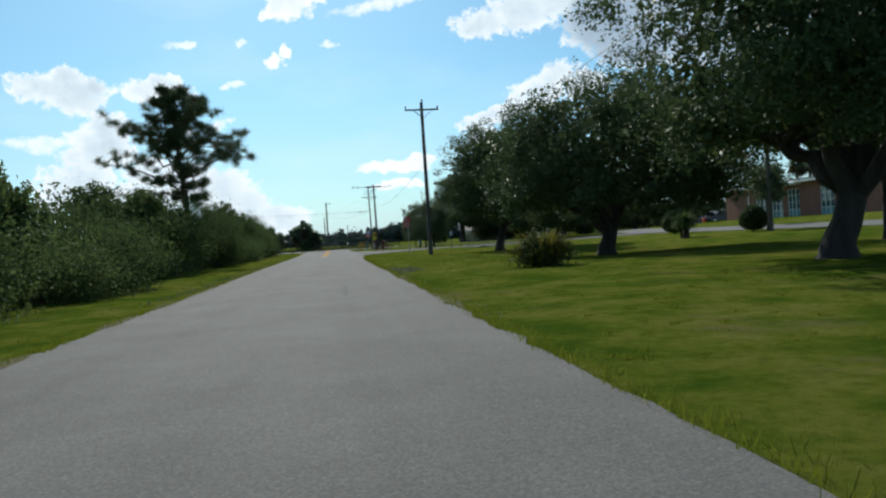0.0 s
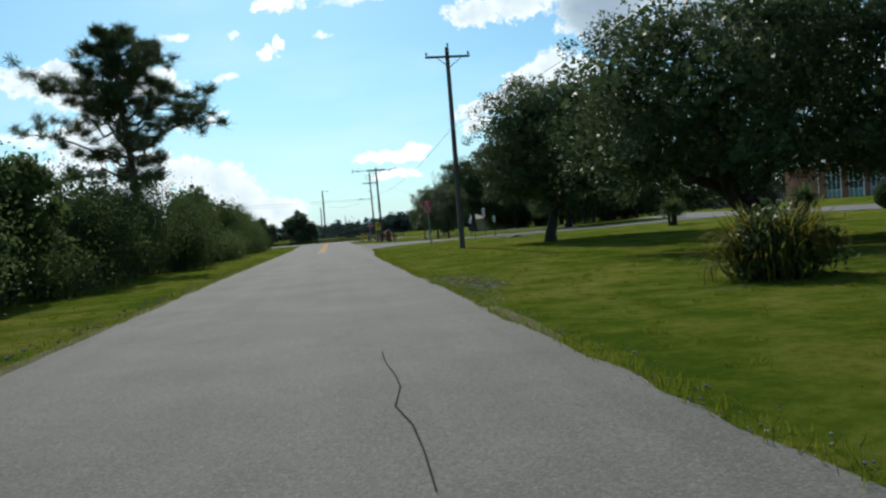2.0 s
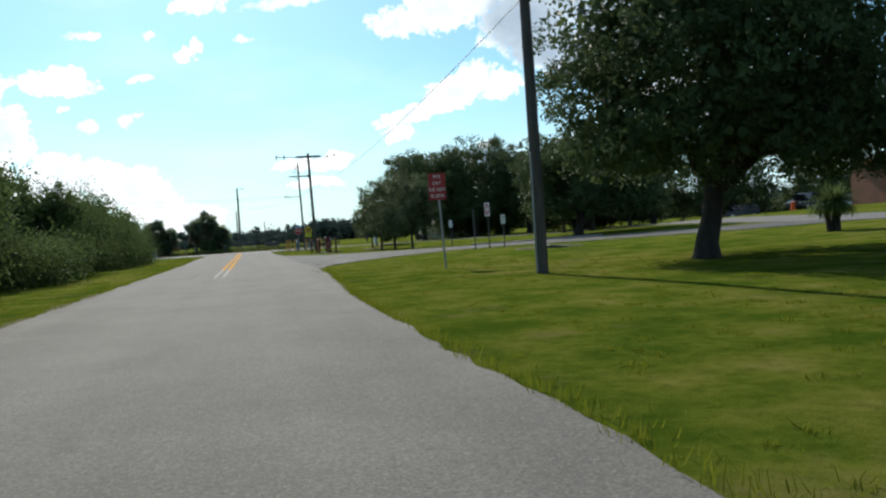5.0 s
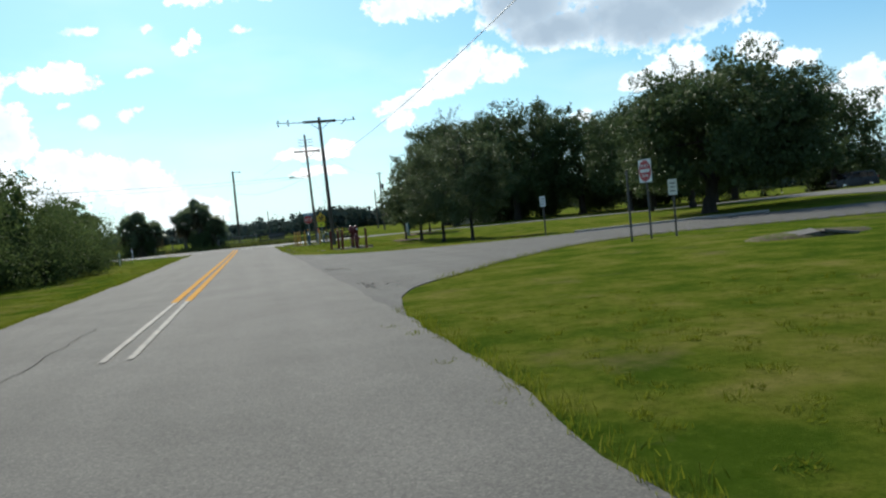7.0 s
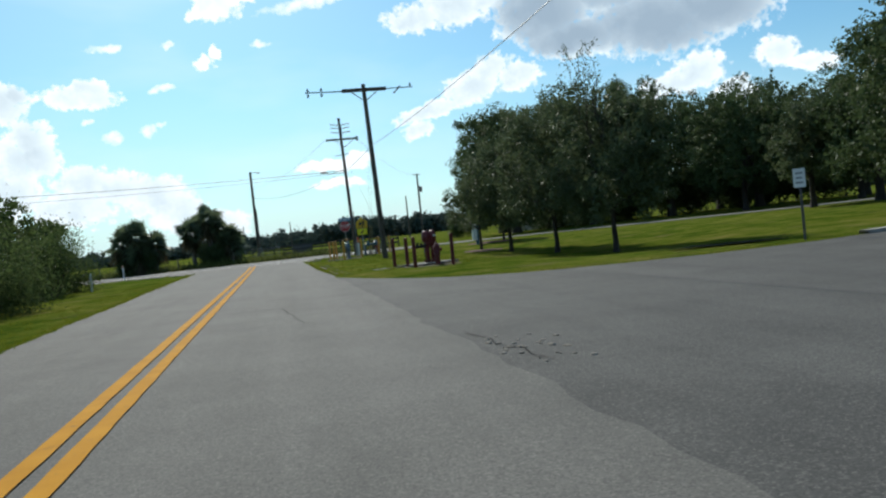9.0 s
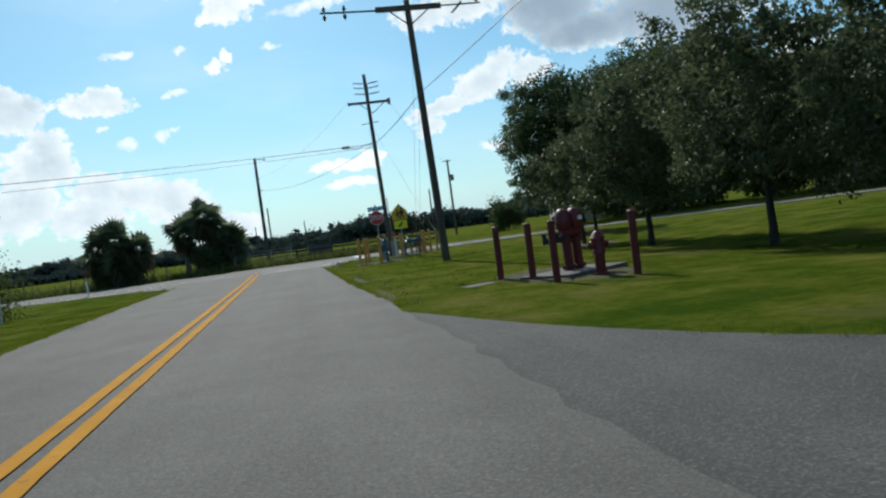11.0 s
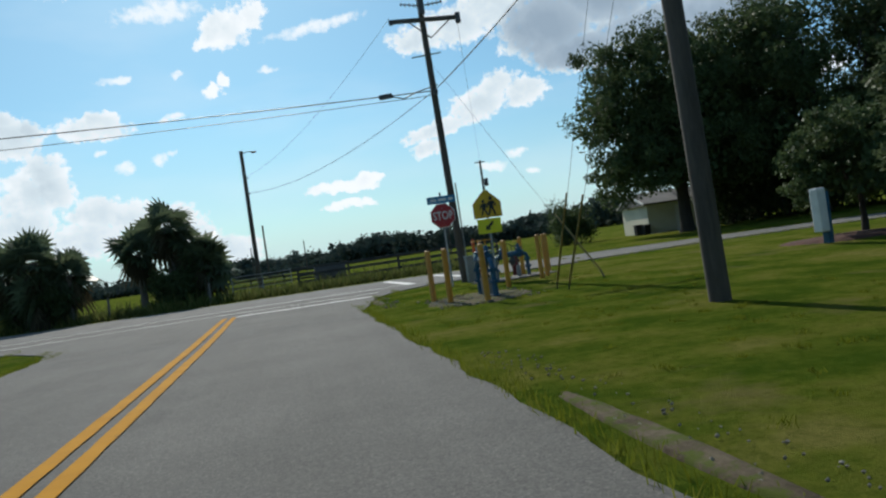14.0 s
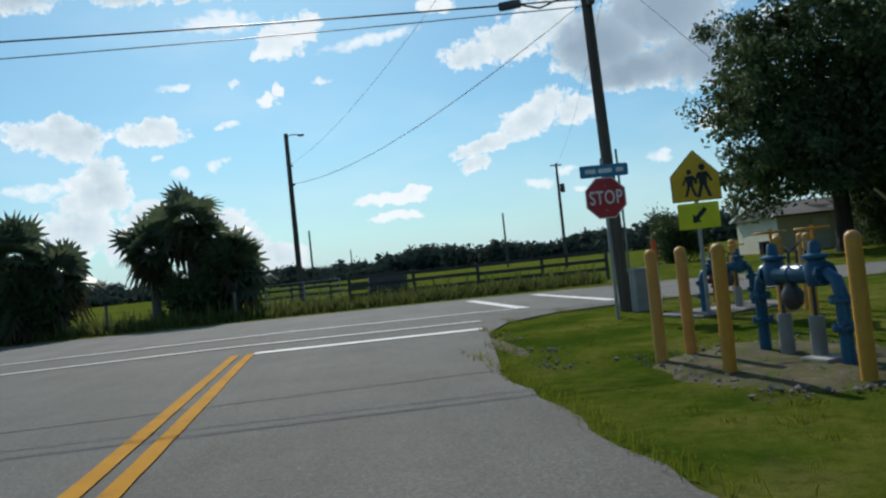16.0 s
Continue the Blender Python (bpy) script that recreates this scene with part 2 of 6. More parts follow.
def lawn_mat(name):
    """Mown grass seen from a low eye: patches, clumps and blade grain."""
    m = bpy.data.materials.new(name)
    m.use_nodes = True
    g = Nodes(m.node_tree)
    co = g.add("ShaderNodeTexCoord").outputs["Object"]
    wide, patchy, tuft, blade = g.noise(co, 0.09, 4, 0.6), g.noise(co, 0.7, 5, 0.65), g.noise(co, 7, 5, 0.7), g.noise(co, 60, 4, 0.8)
    f = g.math("ADD", g.math("MULTIPLY", wide.outputs[0], 0.35), g.math("MULTIPLY", patchy.outputs[0], 0.65))
    col = g.ramp(f, [(0.41, (0.052, 0.088, 0.010)), (0.49, (0.100, 0.128, 0.017)), (0.55, (0.138, 0.148, 0.026)), (0.62, (0.185, 0.172, 0.046))])
    d = g.math("ADD", g.math("MULTIPLY", tuft.outputs[0], 0.5), g.math("MULTIPLY", blade.outputs[0], 0.5))
    col = g.mix(g.ramp(d, [(0.34, (0.75, 0.75, 0.75)), (0.52, (0, 0, 0))]), col, (0.028, 0.06, 0.004, 1))
    col = g.mix(g.ramp(d, [(0.54, (0, 0, 0)), (0.72, (0.55, 0.55, 0.55))]), col, (0.18, 0.215, 0.03, 1))
    bare = g.noise(co, 0.33, 6, 0.7)
    col = g.mix(g.ramp(bare.outputs[0], [(0.56, (0, 0, 0)), (0.68, (0.7, 0.7, 0.7))]), col, (0.165, 0.135, 0.06, 1))
    bmp = g.add("ShaderNodeBump", Strength=0.9, Distance=0.06, Height=d)
    p = g.add("ShaderNodeBsdfPrincipled", Base_Color=col, Roughness=0.95, Normal=bmp.outputs[0])
    p.inputs["Specular IOR Level"].default_value = 0.0
    g.add("ShaderNodeOutputMaterial", Surface=p.outputs[0])
    return m


M = {}
M["asphalt"] = road_mat("asphalt", (0.098, 0.094, 0.084), (0.150, 0.144, 0.129), (0.062, 0.060, 0.055))
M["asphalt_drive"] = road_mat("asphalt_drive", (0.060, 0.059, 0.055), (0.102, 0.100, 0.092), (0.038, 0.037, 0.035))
M["asphalt_pale"] = road_mat("asphalt_pale", (0.118, 0.115, 0.106), (0.186, 0.181, 0.167), (0.076, 0.074, 0.070))
M["grass"] = lawn_mat("grass")
M["blade"] = leafy("blade", (0.075, 0.105, 0.008), (0.145, 0.165, 0.016), 0.6, 0.8, (0.20, 0.19, 0.045))
M["dirt"] = surf("dirt", (0.055, 0.042, 0.026), (0.165, 0.135, 0.092), 2.2, 22, 0.97, 1.0, c3=(0.07, 0.095, 0.012), spots=0.47, spec=0.1)
M["old_concrete"] = surf("old_concrete", (0.095, 0.09, 0.08), (0.19, 0.18, 0.165), 2, 30, 0.93, 0.5, c3=(0.06, 0.065, 0.035), spots=0.58)
M["rubble"] = surf("rubble", (0.13, 0.12, 0.10), (0.30, 0.28, 0.24), 9, 60, 0.95, 0.5, spec=0.05)
# grey metal cable, its colour lifted to paint in the sun on it
M["sunlit_cable"] = surf("sunlit_cable", (0.30, 0.31, 0.32), (0.45, 0.46, 0.47), 3, 30, 0.42, 0.1, metal=0.6)
M["mulch"] = surf("mulch", (0.045, 0.018, 0.011), (0.11, 0.042, 0.026), 6, 50, 0.95, 0.9, c3=(0.03, 0.02, 0.014))
M["bark"] = surf("bark", (0.022, 0.018, 0.015), (0.065, 0.053, 0.043), 3, 22, 0.95, 0.9, stretch=(1, 1, 0.25), dist=0.03)
M["pine_bark"] = surf("pine_bark", (0.06, 0.04, 0.03), (0.16, 0.10, 0.075), 3, 16, 0.95, 0.9, stretch=(1, 1, 0.3), dist=0.03)
M["oak_leaf"] = leafy("oak_leaf", (0.046, 0.072, 0.032), (0.098, 0.138, 0.056), 0.3, 0.5, None, 0.08)
M["oak_leaf_light"] = leafy("oak_leaf_light", (0.066, 0.094, 0.05), (0.125, 0.158, 0.076), 0.34, 0.5, None, 0.08)
M["thicket_leaf"] = leafy("thicket_leaf", (0.046, 0.078, 0.028), (0.11, 0.155, 0.05), 0.4, 0.6, (0.14, 0.17, 0.065), 0.03)
M["thicket_deep"] = leafy("thicket_deep", (0.036, 0.062, 0.024), (0.085, 0.12, 0.042), 0.42, 0.75, None, 0.02)
M["pine_needle"] = leafy("pine_needle", (0.036, 0.055, 0.024), (0.085, 0.115, 0.045), 0.3, 0.45, None, 0.15)
# leaf colour paled towards blue-grey to paint in the haze of distance
M["hazed_far_leaf"] = leafy("hazed_far_leaf", (0.05, 0.072, 0.064), (0.066, 0.092, 0.076), 0.18, 0.8)
M["palm_leaf"] = leafy("palm_leaf", (0.06, 0.085, 0.05), (0.13, 0.165, 0.09), 0.42, 0.45, None, 0.2)
M["yellow_leaf"] = leafy("yellow_leaf", (0.05, 0.065, 0.016), (0.16, 0.155, 0.026), 0.5, 0.5, (0.40, 0.22, 0.03))
M["dry_palm"] = leafy("dry_palm", (0.045, 0.042, 0.025), (0.10, 0.085, 0.05), 0.2, 0.8)
M["weed"] = leafy("weed", (0.05, 0.075, 0.02), (0.15, 0.17, 0.05), 0.35, 0.6, (0.26, 0.22, 0.10))
M["pole_wood"] = surf("pole_wood", (0.045, 0.038, 0.032), (0.13, 0.11, 0.09), 2, 18, 0.9, 0.6, stretch=(1, 1, 0.12), dist=0.01)
M["fence_wood"] = surf("fence_wood", (0.028, 0.028, 0.027), (0.07, 0.067, 0.06), 2, 18, 0.85, 0.5, stretch=(0.3, 0.3, 1))
M["grey_wood"] = surf("grey_wood", (0.10, 0.09, 0.08), (0.22, 0.20, 0.17), 2, 18, 0.9, 0.6, stretch=(1, 1, 0.2))
M["galv"] = surf("galv", (0.28, 0.29, 0.30), (0.42, 0.43, 0.44), 4, 30, 0.5, 0.1, metal=0.7)
M["dark_metal"] = surf("dark_metal", (0.05, 0.05, 0.055), (0.10, 0.10, 0.105), 4, 30, 0.5, 0.15, metal=0.4)
M["cable"] = surf("cable", (0.012, 0.012, 0.013), (0.03, 0.03, 0.032), 4, 30, 0.5, 0.05)
M["porcelain"] = surf("porcelain", (0.12, 0.10, 0.10), (0.22, 0.20, 0.20), 5, 30, 0.25, 0.05)
M["stop_red"] = surf("stop_red", (0.36, 0.018, 0.025), (0.48, 0.03, 0.035), 3, 25, 0.4, 0.05, c3=(0.30, 0.05, 0.05), spots=0.7)
M["sign_white"] = surf("sign_white", (0.66, 0.66, 0.64), (0.82, 0.82, 0.80), 3, 25, 0.4, 0.05)
M["sign_yellow"] = surf("sign_yellow", (0.60, 0.35, 0.008), (0.75, 0.46, 0.014), 3, 25, 0.4, 0.05)
M["sign_lime"] = surf("sign_lime", (0.66, 0.62, 0.01), (0.80, 0.78, 0.02), 3, 25, 0.4, 0.05)
M["sign_black"] = surf("sign_black", (0.01, 0.01, 0.01), (0.025, 0.025, 0.025), 3, 25, 0.5, 0.05)
M["sign_blue"] = surf("sign_blue", (0.025, 0.17, 0.33), (0.04, 0.23, 0.42), 3, 25, 0.4, 0.05)
M["sign_back"] = surf("sign_back", (0.38, 0.38, 0.38), (0.5, 0.5, 0.5), 3, 25, 0.45, 0.05, metal=0.5)
M["sleeve"] = surf("sleeve", (0.20, 0.14, 0.03), (0.30, 0.21, 0.05), 5, 40, 0.6, 0.2)
M["boll_yellow"] = surf("boll_yellow", (0.50, 0.22, 0.012), (0.64, 0.30, 0.02), 5, 40, 0.55, 0.2, c3=(0.25, 0.14, 0.05), spots=0.66, rand=0.2)
M["red_paint"] = surf("red_paint", (0.085, 0.007, 0.009), (0.14, 0.012, 0.014), 5, 40, 0.45, 0.2, c3=(0.12, 0.02, 0.018), spots=0.66)
M["red_wood"] = surf("red_wood", (0.085, 0.012, 0.011), (0.15, 0.022, 0.02), 5, 40, 0.7, 0.3, c3=(0.07, 0.03, 0.025), spots=0.6, stretch=(1, 1, 0.3))
M["blue_paint"] = surf("blue_paint", (0.004, 0.062, 0.135), (0.010, 0.105, 0.20), 5, 40, 0.35, 0.2, c3=(0.02, 0.06, 0.12), spots=0.68)
M["concrete"] = surf("concrete", (0.26, 0.25, 0.23), (0.42, 0.40, 0.37), 2, 40, 0.9, 0.4, c3=(0.16, 0.15, 0.13), spots=0.64)
M["grey_plastic"] = surf("grey_plastic", (0.20, 0.21, 0.20), (0.30, 0.31, 0.30), 3, 30, 0.6, 0.1)
M["line_white"] = surf("line_white", (0.55, 0.54, 0.51), (0.78, 0.77, 0.74), 2, 40, 0.7, 0.3, c3=(0.22, 0.21, 0.2), spots=0.66)
M["line_yellow"] = surf("line_yellow", (0.44, 0.20, 0.012), (0.56, 0.27, 0.02), 2, 60, 0.9, 0.3, c3=(0.18, 0.12, 0.06), spots=0.60, spec=0.12)
M["line_worn"] = surf("line_worn", (0.17, 0.16, 0.14), (0.30, 0.28, 0.24), 2, 60, 0.8, 0.3, c3=(0.13, 0.125, 0.115), spots=0.52)
M["crack"] = surf("crack", (0.035, 0.034, 0.031), (0.06, 0.058, 0.054), 4, 60, 0.97, 0.1, spec=0.0)
M["brick"] = surf("brick", (0.19, 0.075, 0.045), (0.28, 0.115, 0.07), 0.8, 14, 0.9, 0.4, c3=(0.18, 0.08, 0.05), spots=0.62, rand=0.25)
M["mortar"] = surf("mortar", (0.30, 0.25, 0.21), (0.40, 0.34, 0.29), 1, 20, 0.95, 0.3)
M["white_paint"] = surf("white_paint", (0.66, 0.65, 0.60), (0.80, 0.79, 0.75), 0.8, 20, 0.7, 0.1)
M["tan_paint"] = surf("tan_paint", (0.58, 0.54, 0.42), (0.70, 0.66, 0.53), 0.6, 20, 0.75, 0.15, c3=(0.42, 0.39, 0.32), spots=0.64)
M["roof"] = surf("roof", (0.09, 0.088, 0.08), (0.15, 0.145, 0.135), 0.8, 15, 0.8, 0.2)
M["teal_panel"] = surf("teal_panel", (0.10, 0.24, 0.25), (0.15, 0.32, 0.33), 2, 20, 0.5, 0.05)
M["window_glass"] = glass_mat("window_glass", (0.05, 0.10, 0.11))
M["car_glass"] = glass_mat("car_glass", (0.015, 0.018, 0.02))
M["car_dark"] = surf("car_dark", (0.012, 0.014, 0.02), (0.02, 0.022, 0.03), 1, 10, 0.25, 0.0, metal=0.3)
M["car_white"] = surf("car_white", (0.62, 0.63, 0.64), (0.72, 0.73, 0.74), 1, 10, 0.25, 0.0)
M["car_silver"] = surf("car_silver", (0.35, 0.36, 0.37), (0.45, 0.46, 0.47), 1, 10, 0.3, 0.0, metal=0.5)
M["rubber"] = surf("rubber", (0.015, 0.015, 0.015), (0.03, 0.03, 0.03), 5, 40, 0.85, 0.2)
M["chrome"] = surf("chrome", (0.6, 0.6, 0.6), (0.7, 0.7, 0.7), 5, 40, 0.2, 0.0, metal=1.0)
M["tail_red"] = surf("tail_red", (0.3, 0.01, 0.01), (0.4, 0.02, 0.02), 5, 40, 0.3, 0.0)
M["orange"] = surf("orange", (0.6, 0.08, 0.01), (0.75, 0.12, 0.02), 5, 40, 0.5, 0.0)
M["water"] = glass_mat("puddle_water", (0.05, 0.055, 0.05))

# ---- mesh helpers ----


def link_mesh(name, verts, faces, mat, parent=None, label="", smooth=False):
    me = bpy.data.meshes.new(name)
    me.from_pydata(verts, [], faces)
    me.materials.append(M[mat] if isinstance(mat, str) else mat)
    if smooth:
        me.shade_smooth()
    ob = new(name, me)
    if parent:
        ob.parent = parent
    if label:
        ob["label"] = label
    return ob


def part(name, bm, material, parent=None, label="", smooth=False):
    """Links a bmesh as one mesh object under a thing or under a part."""
    me = bpy.data.meshes.new(name)
    bm.normal_update()
    bm.to_mesh(me)
    bm.free()
    me.materials.append(M[material])
    if smooth:
        me.shade_smooth()
        me.set_sharp_from_angle(angle=radians(40))
    ob = new(name, me)
    if parent:
        ob.parent = parent
    if label:
        ob["label"] = label
    return ob


def thing(name, at, label, category, group="", rz=0.0, kind=""):
    ob = new(name)
    ob.empty_display_size = 0.2
    ob.matrix_basis = pose(*at, 0, 0, rz)
    return tagged(ob, label, category, group, kind)


def box_bm(sx, sy, sz, m=None, bevel=0.0, bm=None):
    """A box centred on x and y that stands on z = 0, placed by m."""
    bm = bm or bmesh.new()
    m = m or Matrix()
    made = bmesh.ops.create_cube(bm, size=1, matrix=m @ Matrix.Translation((0, 0, sz / 2)) @ Matrix.Diagonal((sx, sy, sz, 1)))
    if bevel:
        es = list({e for v in made["verts"] for e in v.link_edges})
        bmesh.ops.bevel(bm, geom=es, offset=bevel, segments=2, affect="EDGES", profile=0.6)
    return bm


def tube_bm(points, radii, sides=8, bm=None, cap=True):
    """A round bar along a polyline."""
    bm = bm or bmesh.new()
    pts = [Vector(p) for p in points]
    if not hasattr(radii, "__len__"):
        radii = [radii] * len(pts)
    rings = []
    ref = None
    for i, p in enumerate(pts):
        d = (pts[min(i + 1, len(pts) - 1)] - pts[max(i - 1, 0)]).normalized()
        if ref is None:
            ref = d.orthogonal().normalized()
        u = (ref - d * ref.dot(d)).normalized()
        ref = u
        v = d.cross(u)
        rings.append([bm.verts.new(p + (u * math.cos(2 * math.pi * k / sides) + v * math.sin(2 * math.pi * k / sides)) * radii[i]) for k in range(sides)])
    for a, b in zip(rings, rings[1:]):
        for k in range(sides):
            bm.faces.new((a[k], a[(k + 1) % sides], b[(k + 1) % sides], b[k]))
    if cap:
        bm.faces.new(rings[0][::-1])
        bm.faces.new(rings[-1])
    return bm


def lathe_bm(profile, sides=20, m=None, bm=None):
    """A turned form: profile of (radius, height), open ends closed."""
    bm = bm or bmesh.new()
    m = m or Matrix()
    rings = [[bm.verts.new(m @ Vector((r * math.cos(2 * math.pi * k / sides), r * math.sin(2 * math.pi * k / sides), z))) for k in range(sides)] for r, z in profile]
    for a, b in zip(rings, rings[1:]):
        for k in range(sides):
            bm.faces.new((a[k], a[(k + 1) % sides], b[(k + 1) % sides], b[k]))
    bm.faces.new(rings[0][::-1])
    bm.faces.new(rings[-1])
    return bm


def plate_bm(outline, thick, m=None, bm=None):
    """A flat plate: outline in x and z, thick along y, its face towards -y."""
    bm = bm or bmesh.new()
    m = m or Matrix()
    a = [bm.verts.new(m @ Vector((x, 0, z))) for x, z in outline]
    b = [bm.verts.new(m @ Vector((x, thick, z))) for x, z in outline]
    n = len(a)
    bm.faces.new(a)
    bm.faces.new(b[::-1])
    for k in range(n):
        bm.faces.new((a[k], b[k], b[(k + 1) % n], a[(k + 1) % n]))
    bmesh.ops.recalc_face_normals(bm, faces=bm.faces)
    return bm


def round_rect(w, h, r, n=5):
    pts = []
    for cx, cz, a0 in ((w / 2 - r, h / 2 - r, 0), (-w / 2 + r, h / 2 - r, 90), (-w / 2 + r, -h / 2 + r, 180), (w / 2 - r, -h / 2 + r, 270)):
        pts += [(cx + r * math.cos(radians(a0 + 90 * k / n)), cz + r * math.sin(radians(a0 + 90 * k / n))) for k in range(n + 1)]
    return pts


def letters(text, size, at, mat, parent, wide=1.0, name="lettering"):
    """Words as a thin mesh that faces -y."""
    cu = bpy.data.curves.new(name, "FONT")
    cu.body, cu.size, cu.extrude, cu.align_x, cu.align_y = text, size, 0.002, "CENTER", "CENTER"
    cu.space_character = 1.08
    cu.offset = size * 0.012
    tmp = new(name, cu)
    me = bpy.data.meshes.new_from_object(tmp)
    bpy.data.objects.remove(tmp)
    me.transform(pose(*at, 90, 0, 0) @ Matrix.Diagonal((wide, 1, 1, 1)))
    me.materials.clear()
    me.materials.append(M[mat])
    ob = new(name, me)
    ob.parent = parent
    return ob


def quads_object(name, co, mat, parent=None, label=""):
    """Many free quads: co is (n, 4, 3)."""
    n = len(co)
    me = bpy.data.meshes.new(name)
    me.vertices.add(4 * n)
    me.vertices.foreach_set("co", np.ascontiguousarray(co, dtype=np.float32).ravel())
    me.loops.add(4 * n)
    me.loops.foreach_set("vertex_index", np.arange(4 * n, dtype=np.int32))
    me.polygons.add(n)
    me.polygons.foreach_set("loop_start", np.arange(0, 4 * n, 4, dtype=np.int32))
    me.update(calc_edges=True)
    me.materials.append(M[mat])
    ob = new(name, me)
    if parent:
        ob.parent = parent
    if label:
        ob["label"] = label
    return ob


def leaf_quads(rng, centres, length, width, droop=0.0, jitter=0.35):
    """A pointed, slightly folded leaf at each centre, turned at random."""
    n = len(centres)
    d = rng.normal(size=(n, 3))
    d[:, 2] -= droop
    d /= np.linalg.norm(d, axis=1)[:, None]
    u = np.cross(d, rng.normal(size=(n, 3)))
    u /= np.linalg.norm(u, axis=1)[:, None] + 1e-9
    nn = np.cross(d, u)
    s = (1 + jitter * rng.uniform(-1, 1, size=n))[:, None]
    l, w = length * s, width * s
    fold = nn * w * 0.35
    return np.stack([centres - d * l * 0.5, centres + u * w * 0.5 + fold, centres + d * l * 0.5, centres - u * w * 0.5 + fold], axis=1)


def smooth01(x):
    x = min(1.0, max(0.0, x))
    return x * x * (3 - 2 * x)


def rise(x, y):
    """Height of the ground: the school's lawn lies a little higher than the road."""
    up = 1.15 * smooth01((x - 17) / 42) * (1 - smooth01((y - 92) / 40))
    dip = 0.30 * math.exp(-((x - 15) / 6.5) ** 2 - ((y - 41) / 8.5) ** 2) + 0.10 * math.exp(-((x - 11) / 4.5) ** 2 - ((y - 59) / 6) ** 2)
    dip += 0.28 * math.exp(-((x - 13) / 4.2) ** 2) * smooth01((y - 95) / 7) * (1 - smooth01((y - 118) / 8))
    return up + 0.10 * smooth01((x - 20) / 40) - dip


# ---- the large structure ----


def axis_steps(near0, near1, step, far):
    """Grid lines: close together between near0 and near1, wider and wider outside."""
    v = list(np.arange(near0, near1 + 0.01, step))
    a, s = near1, step
    while a < far:
        s *= 1.35
        a += s
        v.append(a)
    a, s = near0, step
    while a > -far:
        s *= 1.35
        a -= s
        v.insert(0, a)
    return v


def build_ground():
    xs, ys = axis_steps(-24, 66, 1.5, 2600), axis_steps(-20, 170, 2.0, 2600)
    verts, faces = [], []
    for y in ys:
        for x in xs:
            n = noise.noise((x * 0.12, y * 0.12, 3.1)) * 0.012 + noise.noise((x * 0.5, y * 0.5, 7.7)) * 0.006
            edge = smooth01((max(x - 3.2, -6.4 - x)) / 4)
            verts.append((x, y, rise(x, y) - 0.022 + n * edge))
    w = len(xs)
    for j in range(len(ys) - 1):
        for i in range(w - 1):
            faces.append((j * w + i, j * w + i + 1, (j + 1) * w + i + 1, (j + 1) * w + i))
    ob = link_mesh("ground", verts, faces, "grass", smooth=True)
    return tagged(ob, "mown green lawn and verge, yellowing in patches", "ground", kind="structure")


EDGES = []


def band(name, rows, mat, z=0.0, ragged=0.0, across=3, depth=0.10, seed=0):
    """A paved band from rows of (left, right) points, with a worn, ragged edge that has thickness."""
    verts, faces = [], []
    for i, (a, b) in enumerate(rows):
        a, b = Vector((*a, 0)), Vector((*b, 0))
        side = (b - a).normalized()
        a -= side * ragged * (noise.noise((i * 0.83, seed, 0.2)) + 0.6 * noise.noise((i * 0.31, seed, 5.2)))
        b += side * ragged * (noise.noise((i * 0.83, seed, 9.2)) + 0.6 * noise.noise((i * 0.31, seed, 2.2)))
        EDGES.append((name, a.x, a.y, -side.x, -side.y))
        EDGES.append((name, b.x, b.y, side.x, side.y))
        line = [a.lerp(b, k / across) for k in range(across + 1)]
        zz = [rise(p.x, p.y) + z for p in line]
        verts += [(line[0].x, line[0].y, zz[0] - depth)] + [(p.x, p.y, q) for p, q in zip(line, zz)] + [(line[-1].x, line[-1].y, zz[-1] - depth)]
    w = across + 3
    for j in range(len(rows) - 1):
        for i in range(w - 1):
            faces.append((j * w + i, j * w + i + 1, (j + 1) * w + i + 1, (j + 1) * w + i))
    return link_mesh(name, verts, faces, mat)


def spline(keys, step):
    """Points along a smooth line through the keys (tuples of any length)."""
    k = np.array(keys, dtype=float)
    out = []
    for i in range(len(k) - 1):
        p0, p1, p2, p3 = k[max(i - 1, 0)], k[i], k[i + 1], k[min(i + 2, len(k) - 1)]
        n = max(2, int(np.linalg.norm((p2 - p1)[:2]) / step))
        for j in range(n):
            t = j / n
            out.append(0.5 * (2 * p1 + (p2 - p0) * t + (2 * p0 - 5 * p1 + 4 * p2 - p3) * t * t + (3 * p1 - p0 - 3 * p2 + p3) * t ** 3))
    out.append(k[-1])
    return out


def lane_rows(keys, step):
    """Rows for band() from a centre line of (x, y, width)."""
    pts = spline(keys, step)
    rows = []
    for i, p in enumerate(pts):
        d = pts[min(i + 1, len(pts) - 1)][:2] - pts[max(i - 1, 0)][:2]
        d = d / np.linalg.norm(d)
        n = np.array((d[1], -d[0])) * p[2] / 2
        rows.append((tuple(p[:2] - n), tuple(p[:2] + n)))
    return rows


